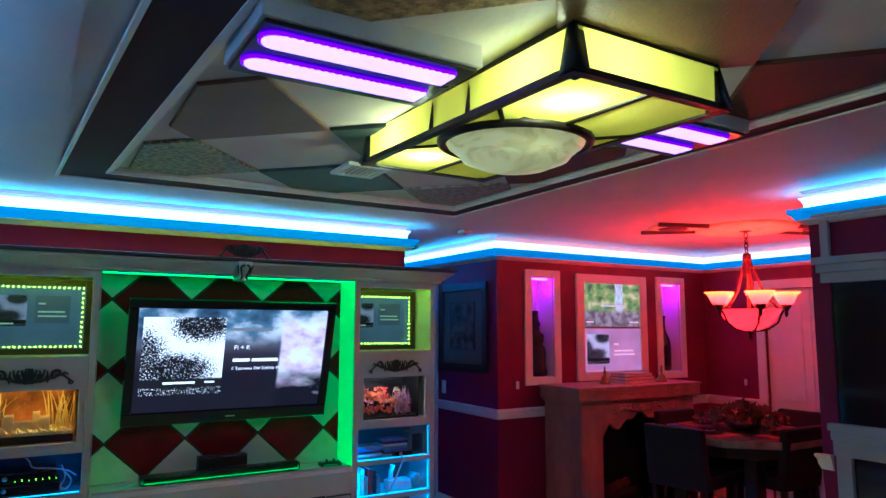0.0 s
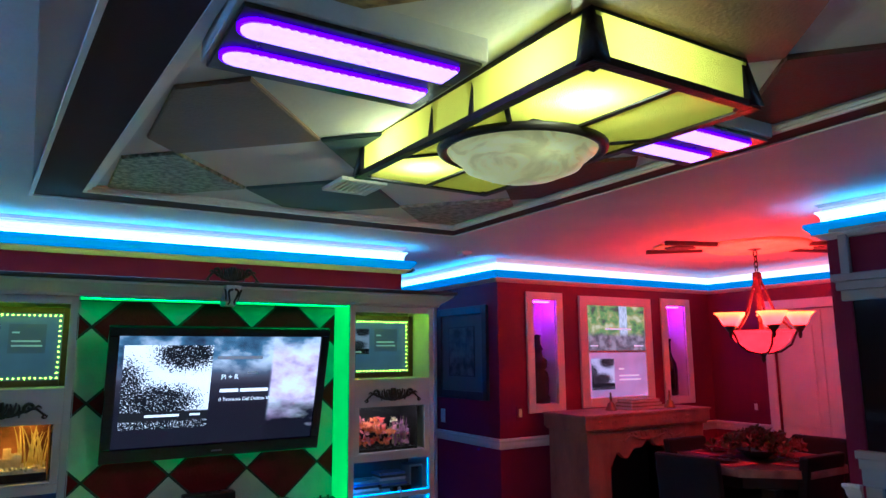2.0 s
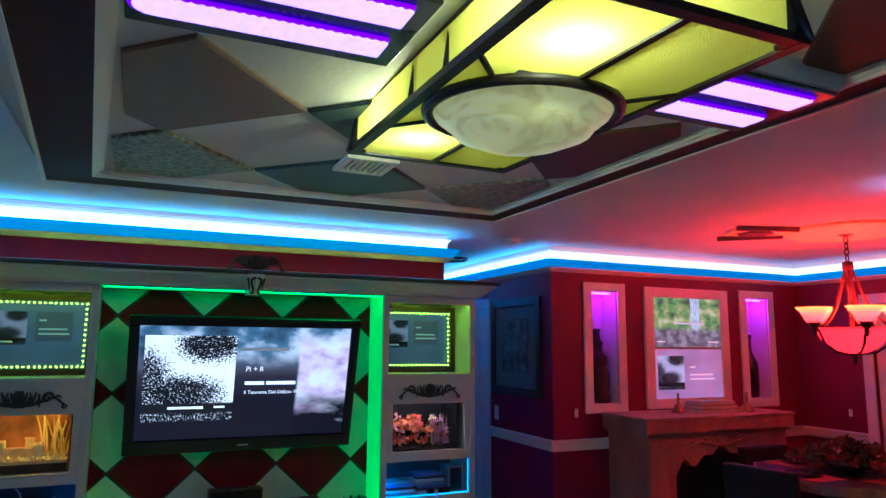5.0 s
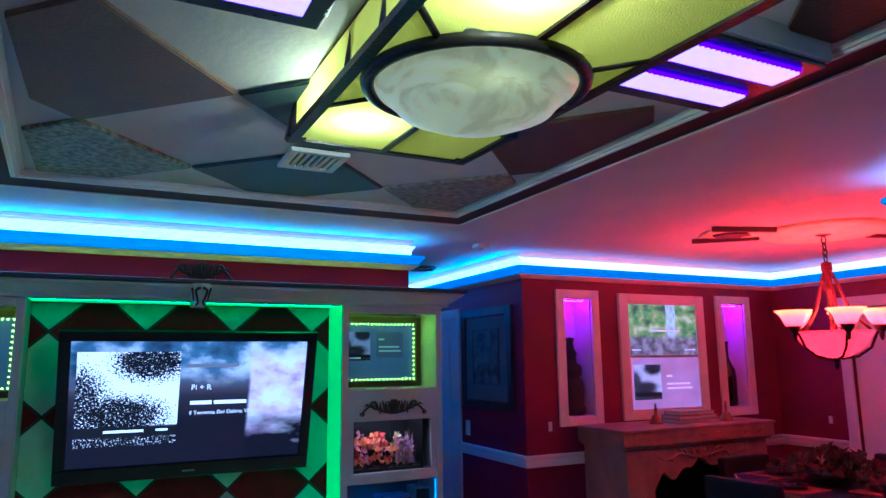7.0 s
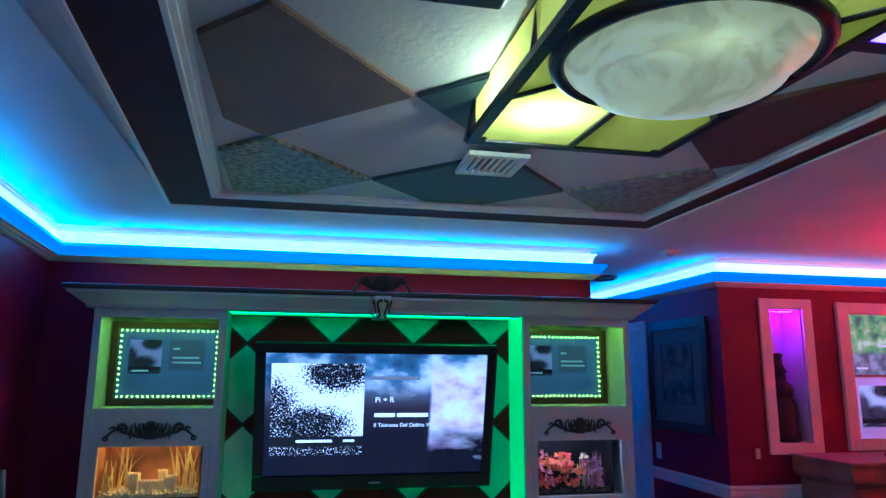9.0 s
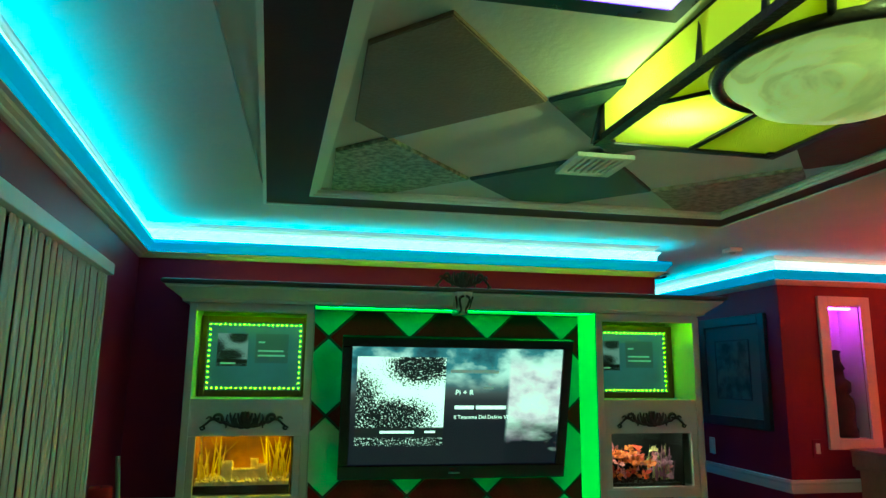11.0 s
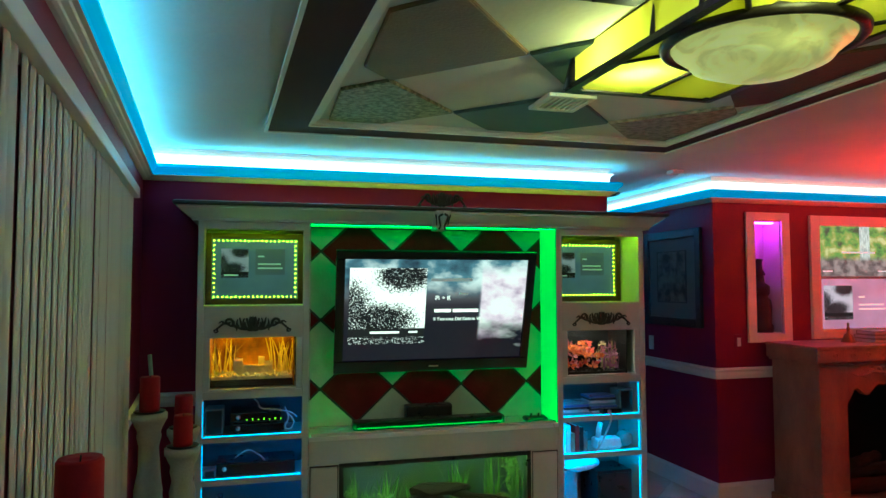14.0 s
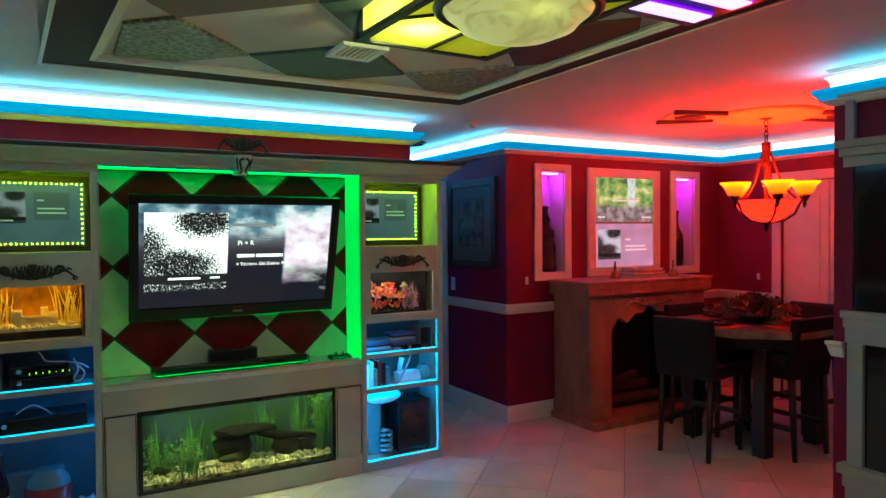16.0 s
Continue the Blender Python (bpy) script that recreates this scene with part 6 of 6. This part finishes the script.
GREENBACK = material("murky_green_backdrop", (0.012, 0.075, 0.008), 0.7, scale=5, vary=0.5, second=(0.012, 0.035, 0.06), spread=0.25)
big = tank("aquarium", .80, 1.95, 4.735, 5.03, .125, .60, GREENBACK, "large planted aquarium with driftwood, rocks and pale gravel", (0.9, 1.0, 0.5), 36.0)
PEBBLE = material("mixed_pale_pebbles", (0.16, 0.13, 0.05), 0.6, scale=24, vary=0.3, second=(0.85, 0.74, 0.36), spread=0.3)
part("gravel", gravel(.81, 1.94, 4.75, 5.02, .126, .05, 900, 5, .012), PEBBLE, big)
BOG = material("dark_driftwood", (0.007, 0.007, 0.004), 0.7, scale=10, vary=0.4, bump=0.6)
part("driftwood", rock(1.42, 4.87, .36, .2, .06, .04, 3), BOG, big)
part("cave_rock", rock(1.34, 4.9, .27, .13, .05, .07, 9), BOG, big)
part("driftwood_branch", tube([(1.5, 4.86, .35), (1.62, 4.84, .30), (1.76, 4.83, .29), (1.88, 4.84, .26)], .035, 8, None, .4), BOG, big)
ROCKM = material("mossy_rock", (0.1, 0.07, 0.03), 0.8, scale=14, vary=0.4, bump=0.6, second=(0.04, 0.07, 0.02))
for m in (BOG, ROCKM):
    m.node_tree.nodes["Principled BSDF"].inputs["Specular IOR Level"].default_value = 0.08
for k, (x, y, z, a, b_, c_) in enumerate(((1.68, 4.88, .22, .09, .06, .07), (1.83, 4.9, .2, .08, .06, .09), (1.36, 4.9, .19, .09, .06, .05), (.92, 4.86, .19, .05, .04, .03), (1.2, 4.82, .2, .035, .03, .02), (1.29, 4.8, .22, .06, .03, .02), (1.05, 4.8, .17, .04, .03, .02))):
    part("rock", rock(x, y, z, a, b_, c_, k), SAND if k in (4, 6) else ROCKM, big)
def bush(x, y, z, w_, h_, count, seed, size=.016):
    """Upright stems set with small leaves."""
    r_ = random.Random(seed)
    bm = bmesh.new()
    for _ in range(count):
        u = r_.uniform(0, 1)
        c_ = Vector((x + r_.gauss(0, w_) * (.5 + .5 * u), y + r_.gauss(0, .02), z + h_ * u))
        for q in range(3):
            d = Vector((r_.gauss(0, 1), r_.gauss(0, .6), r_.gauss(.5, .6))).normalized()
            s_ = d.orthogonal().normalized() * size * .35
            v = [bm.verts.new(p) for p in (c_, c_ + d * size * .5 + s_, c_ + d * size, c_ + d * size * .5 - s_)]
            bm.faces.new(v)
    return bm


for k, (x, y, w_, hh, cnt) in enumerate(((1.06, 4.80, .05, .17, 150), (1.02, 4.84, .06, .2, 120), (1.88, 4.86, .03, .36, 160), (.86, 4.93, .04, .22, 60))):
    part("water_plant", bush(x, y, .16, w_, hh, cnt, 60 + k), LEAFG, big)
for k, (x, y, hh, cnt, sp, w_) in enumerate(((1.07, 4.79, .17, 26, .09, .006), (1.90, 4.82, .40, 22, .05, .006), (.95, 4.9, .25, 12, .08, .006), (1.12, 4.97, .30, 20, .12, .007), (1.32, 4.99, .24, 18, .16, .008), (1.58, 4.98, .32, 22, .14, .007), (1.78, 4.95, .36, 20, .09, .007), (.90, 4.97, .32, 16, .08, .007))):
    part("water_grass", blades(bmesh.new(), x, y, .16, hh, cnt, sp, w_, 80 + k), LEAFG, big)
ft = thing("aquarium_surround", (1.37, FACE, .11), "cream panels and black rim round the aquarium", "panel")
part("rim", boxes((.775, .80, FACE + .002, FACE + .03, .12, .60), (1.935, 1.958, FACE + .002, FACE + .03, .12, .60), (.80, 1.935, FACE + .002, FACE + .03, .575, .60), (.80, 1.935, FACE + .002, FACE + .03, .12, .14)), BLACK, ft)
for a, b_ in ((.615, .765), (1.97, 2.13)):
    part("raised_panel", boxes((a, b_, FACE - .008, FACE - .0005, .14, .585), bevel=.003), CREAM, ft)
    part("panel_edge", boxes((a - .006, a - .001, FACE - .004, FACE - .0005, .13, .595), (b_ + .001, b_ + .006, FACE - .004, FACE - .0005, .13, .595), (a - .001, b_ + .001, FACE - .004, FACE - .0005, .588, .595)), DARKTRIM, ft)

# ---------------------------------------------------------------- hall: picture, door, ceiling fittings
PICFRAME = material("blue_black_frame", (0.04, 0.035, 0.035), 0.35, scale=14, vary=0.3)
MATBOARD = material("grey_mat_board", (0.13, 0.125, 0.12), 0.7, scale=10, vary=0.08)
PRINT = material("faded_botanical_print", (0.05, 0.05, 0.045), 0.7, scale=9, vary=0.3, second=(0.12, 0.11, 0.1), spread=0.2)
pic = thing("framed_picture", (HALL, 5.70, 1.28), "dark framed print with a wide pale mat on the hall wall", "picture")
PY0, PY1, PZ0, PZ1 = 5.29, 6.08, 1.285, 2.075
H_ = HALL
part("frame", boxes((H_ - .03, H_ - .001, PY0, PY0 + .07, PZ0, PZ1), (H_ - .03, H_ - .001, PY1 - .07, PY1, PZ0, PZ1), (H_ - .03, H_ - .001, PY0 + .07, PY1 - .07, PZ1 - .07, PZ1), (H_ - .03, H_ - .001, PY0 + .07, PY1 - .07, PZ0, PZ0 + .07), bevel=.006), PICFRAME, pic)
part("mat_board", boxes((H_ - .016, H_ - .004, PY0 + .07, PY1 - .07, PZ0 + .07, PZ1 - .07)), MATBOARD, pic)
part("print", boxes((H_ - .019, H_ - .0165, PY0 + .2, PY1 - .2, PZ0 + .2, PZ1 - .18)), PRINT, pic)
part("inner_fillet", boxes((H_ - .022, H_ - .017, PY0 + .19, PY0 + .2, PZ0 + .19, PZ1 - .17), (H_ - .022, H_ - .017, PY1 - .2, PY1 - .19, PZ0 + .19, PZ1 - .17), (H_ - .022, H_ - .017, PY0 + .2, PY1 - .2, PZ1 - .18, PZ1 - .17), (H_ - .022, H_ - .017, PY0 + .2, PY1 - .2, PZ0 + .19, PZ0 + .2)), PICFRAME, pic)
hd = thing("hall_door", (HALL, 6.6, 0), "white painted hall door in a white casing", "door", kind="structure")
part("casing", boxes((H_ - .022, H_ - .001, 6.13, 6.22, 0, 2.10), (H_ - .022, H_ - .001, 7.02, 7.11, 0, 2.10), (H_ - .022, H_ - .001, 6.22, 7.02, 2.02, 2.10), bevel=.004), TRIM, hd)
leaf = part("door_leaf", boxes((H_ - .01, H_ - .001, 6.222, 7.018, .01, 2.018)), TRIM, hd)
for a, b_ in ((6.32, 6.58), (6.66, 6.92)):
    for z0, z1 in ((.2, .9), (1.05, 1.85)):
        part("raised_panel", boxes((H_ - .018, H_ - .0098, a, b_, z0, z1), bevel=.004), TRIM, leaf)
t = thing("light_switch", (HALL, 6.02, 1.12), "small dark wall switch beside the hall picture", "switch")
part("plate", boxes((H_ - .008, H_ - .001, 5.99, 6.06, 1.06, 1.18), bevel=.003), TRIM, t)
part("rocker", boxes((H_ - .012, H_ - .0075, 6.01, 6.04, 1.09, 1.15), bevel=.002), TRIM, t)
sensor = thing("ceiling_sensor", (3.205, 4.97, CEIL), "small white sensor box on the ceiling", "sensor")
part("body", boxes((3.16, 3.25, 4.925, 5.015, CEIL - .03, CEIL - .001), bevel=.008), TRIM, sensor)
part("lens", lathe([(.02, CEIL - .03), (.015, CEIL - .04), (0.0005, CEIL - .043)], (3.205, 4.97, 0), 16), CREAM, sensor)
spk = thing("ceiling_speaker", (3.30, 6.18, CEIL), "round dark-ringed ceiling speaker in the hall", "speaker")
part("rim", tube([(3.3 + .12 * math.cos(a), 6.18 + .12 * math.sin(a), CEIL - .008) for a in (2 * math.pi * k / 32 for k in range(33))], .014, 8), BLACK, spk)
part("grille", lathe([(.108, CEIL - .004), (.06, CEIL - .012), (0.0005, CEIL - .013)], (3.3, 6.18, 0), 32), CREAM_DARK, spk)
part("inner_ring", tube([(3.3 + .06 * math.cos(a), 6.18 + .06 * math.sin(a), CEIL - .014) for a in (2 * math.pi * k / 24 for k in range(25))], .007, 6), BLACK, spk)

vent = thing("ceiling_vent", (1.64, 3.52, CEIL), "white slatted ceiling air vent", "vent")
VX0, VX1, VY0, VY1 = 1.52, 1.745, 3.385, 3.625
part("frame", boxes((VX0, VX0 + .03, VY0, VY1, CEIL - .016, CEIL + .001), (VX1 - .03, VX1, VY0, VY1, CEIL - .016, CEIL + .001), (VX0 + .03, VX1 - .03, VY0, VY0 + .03, CEIL - .016, CEIL + .001), (VX0 + .03, VX1 - .03, VY1 - .03, VY1, CEIL - .016, CEIL + .001), bevel=.003), TRIM, vent)
part("backing", boxes((VX0 + .03, VX1 - .03, VY0 + .03, VY1 - .03, CEIL - .002, CEIL + .0005)), BLACK, vent)
for k in range(7):
    x = VX0 + .042 + k * .0262
    part("slat", prism(bmesh.new(), [(x, VY0 + .03), (x + .014, VY0 + .03), (x + .014, VY1 - .03), (x, VY1 - .03)], CEIL - .014, CEIL - .004), TRIM, vent)

# ---------------------------------------------------------------- blinds and window casing on the west wall
WY0, WY1, WZ = 0.4, 4.13, 2.075
SLAT = material("ribbed_vinyl_slat", (0.55, 0.54, 0.5), 0.5, scale=5, vary=0.04, bump=0.02, fine=40, stretch=(4, 4, 0.3), random_tone=0.04)
blind_turn = math.degrees(math.atan(LEAN))
casing = thing("window_casing", (LEFT, 2.6, 0), "white casing round the tall blinds", "casing", kind="structure")
part("side_casing", boxes((LEFT + .001, LEFT + .03, WY1, WY1 + .03, 0, WZ + .012), bevel=.004), TRIM, casing)
part("head_casing", boxes((LEFT + .001, LEFT + .03, WY0, WY1, WZ + .004, WZ + .012), bevel=.002), TRIM, casing)
blinds = thing("vertical_blinds", (LEFT + .05, 2.6, WZ), "closed pale vertical blinds hanging from a head rail", "blinds")
part("head_rail", boxes((LEFT + .012, LEFT + .062, WY0, WY1 - .01, WZ - .045, WZ + .002), bevel=.004), TRIM, blinds)
def slat_mesh():
    bm = bmesh.new()
    cols = []
    for k in range(6):
        u = k / 5 - .5
        cols.append([bm.verts.new((.004 * (1 - 4 * u * u) + o_, u * .054, z)) for o_ in (0, .0015) for z in (-2.01, 0)])
    for a, b_ in zip(cols, cols[1:]):
        bm.faces.new((a[0], b_[0], b_[1], a[1]))
        bm.faces.new((a[3], b_[3], b_[2], a[2]))
    me = bpy.data.meshes.new("slat")
    bm.to_mesh(me)
    bm.free()
    me.materials.append(SLAT)
    return me
SM = slat_mesh()
rnd = random.Random(9)
k = 0
y = WY0 + .04
while y < WY1 - .04:
    s = new("slat", SM)
    s.parent = blinds
    turn = -(7.0 - 2.4 * (y - .4) / 2.2 + rnd.uniform(-.7, .7))
    s.matrix_basis = pose(-.018 + rnd.uniform(-.002, .002), y - 2.6, -.045, rnd.uniform(-.15, .15), 0, -turn - blind_turn * .55)
    y += .0635
    k += 1

casing.matrix_basis = pose(west_x(2.6), 2.6, 0, 0, 0, blind_turn)
blinds.matrix_basis = pose(west_x(2.6) + .05, 2.6, WZ, 0, 0, blind_turn)

# candles on baluster stands
CASEPOLE = material("dull_grey_pole", (0.25, 0.25, 0.24), 0.5, scale=9, vary=0.2)
RED_WAX = material("red_candle_wax", (0.28, 0.004, 0.012), 0.65, scale=12, vary=0.15, bump=0.1)
PLASTER = material("antiqued_plaster", (0.45, 0.42, 0.35), 0.65, scale=14, vary=0.25, bump=0.35, second=(0.3, 0.27, 0.22))
RED_WAX.node_tree.nodes["Principled BSDF"].inputs["Specular IOR Level"].default_value = 0.2
WICK = material("burnt_wick", (0.02, 0.02, 0.02), 0.9)
def candle_stand(x, y, top, height=.15, r=.04):
    base = top - height
    st = thing("candle_stand", (x, y, 0), "tall antiqued baluster candle stand on the floor", "candle stand", "candle stands")
    f = base
    prof = [(.095, 0), (.095, .03), (.08, .045), (.06, .07), (.052, .12), (.07, .17), (.05, .22), (.042, .3), (.038, f * .55), (.05, f * .62), (.058, f * .7), (.042, f * .78), (.04, f - .14), (.05, f - .10), (.046, f - .08), (.066, f - .035), (.072, f - .03), (.072, f - .004), (.0005, f - .003)]
    part("column", lathe(prof, (x, y, 0), 24), PLASTER, st)
    part("drip_pan", lathe([(.03, f - .003), (.06, f + .001), (.064, f + .006), (.03, f + .004), (.0005, f + .004)], (x, y, 0), 24), IRON, st)
    c = thing("pillar_candle", (x, y, f + .004), "thick red pillar candle on a baluster stand", "candle", "pillar candles")
    part("wax", lathe([(r, f + .005), (r + .001, f + .02), (r, top - .006), (r - .004, top), (r * .5, top - .006), (.0005, top - .012)], (x, y, 0), 28), RED_WAX, c)
    part("wick", tube([(x, y, top - .014), (x + .001, y, top + .004)], .0018, 6), WICK, c)
candle_stand(-.115, 3.855, 1.24)
candle_stand(-.005, 4.10, 1.12)
candle_stand(.03, 3.76, 1.09, .13, .038)
candle_stand(.02, 2.16, 1.305, .18, .041)
solid("wall_stick", tube([(-.07, 4.3, .0), (-.195, 4.36, 1.285)], .010, 8), CASEPOLE, "thin pale pole leaning beside the cabinet", "pole")

# ---------------------------------------------------------------- display case on the right wall
CASE = material("grey_white_case_paint", (0.36, 0.36, 0.36), 0.4, scale=6, vary=0.08)
SMOKED = material("smoked_mirror_glass", (0.015, 0.015, 0.017), 0.06, scale=3, vary=0.1, bump=0.0, coat=0.3)
case = thing("display_case", (RIGHT - .05, 1.7, 0), "built-in pale display case with smoked glass panels", "display case")
CY1 = 2.585
part("top_cap", boxes((RIGHT - .06, RIGHT - .002, .8, CY1 + .03, 2.285, 2.325), bevel=.006), CASE, case)
part("post", boxes((RIGHT - .035, RIGHT - .002, CY1 - .045, CY1, 2.06, 2.285), bevel=.004), CASE, case)
part("cornice_shelf", boxes((RIGHT - .075, RIGHT - .002, .8, CY1 + .035, 2.02, 2.06), (RIGHT - .06, RIGHT - .002, .8, CY1 + .02, 1.975, 2.02), (RIGHT - .045, RIGHT - .002, .8, CY1 + .005, 1.92, 1.975), bevel=.005), CASE, case)
part("glass_panel", boxes((RIGHT - .02, RIGHT - .002, .85, CY1 - .04, 1.17, 1.92)), SMOKED, case, "smoked dark glass")
part("post", boxes((RIGHT - .03, RIGHT - .002, CY1 - .04, CY1 - .005, 1.17, 1.92), bevel=.004), WINE, case)
part("sill", boxes((RIGHT - .06, RIGHT - .002, .8, CY1 + .01, 1.13, 1.17), (RIGHT - .05, RIGHT - .002, .8, CY1, 1.08, 1.13), (RIGHT - .04, RIGHT - .002, .8, CY1 - .005, 1.0, 1.08), bevel=.005), CASE, case)
part("lower_post", boxes((RIGHT - .045, RIGHT - .002, CY1 - .1, CY1 - .02, .36, 1.0), bevel=.005), CASE, case)
part("lower_glass", boxes((RIGHT - .02, RIGHT - .002, .85, CY1 - .1, .36, 1.0)), SMOKED, case, "smoked dark glass")
part("lower_sill", boxes((RIGHT - .07, RIGHT - .002, .8, CY1 + .02, .31, .36), (RIGHT - .05, RIGHT - .002, .8, CY1, .24, .31), bevel=.005), CASE, case)
part("base_box", boxes((RIGHT - .04, RIGHT - .002, .85, CY1 - .01, 0, .24), bevel=.004), CASE, case)

# ---------------------------------------------------------------- floor tiles
TS = 0.457
me = bpy.data.meshes.new("floor_tile")
bm = boxes((-TS / 2 + .002, TS / 2 - .002, -TS / 2 + .002, TS / 2 - .002, -.006, 0))
bmesh.ops.bevel(bm, geom=[e for e in bm.edges if all(v.co.z > -.001 for v in e.verts)], offset=.0015, segments=1, affect="EDGES")
bm.to_mesh(me)
bm.free()
me.materials.append(TILE)
far = bmesh.new()
count = 0
for i in range(-12, 14):
    for j in range(-12, 14):
        x, y = 3.0 + (i + j) * TS * .7071, 3.5 + (i - j) * TS * .7071
        if not (X0 - .1 < x < X1 + .1 and Y0 - .1 < y < Y1 + .1):
            continue
        if 0.5 < x and 1.6 < y < 7.0 and count < 290:
            o = new("tile", me)
            o.parent = floor_slab
            o.matrix_basis = pose(x, y, 0, 0, 0, 45)
            count += 1
        else:
            far.from_mesh(me)
            far.verts.ensure_lookup_table()
            for v in far.verts[-len(me.vertices):]:
                v.co = pose(x, y, 0, 0, 0, 45) @ v.co
rest = mesh_object("outer_tiles", far, TILE)
rest.parent = floor_slab
tagged(rest, kind="stuff")
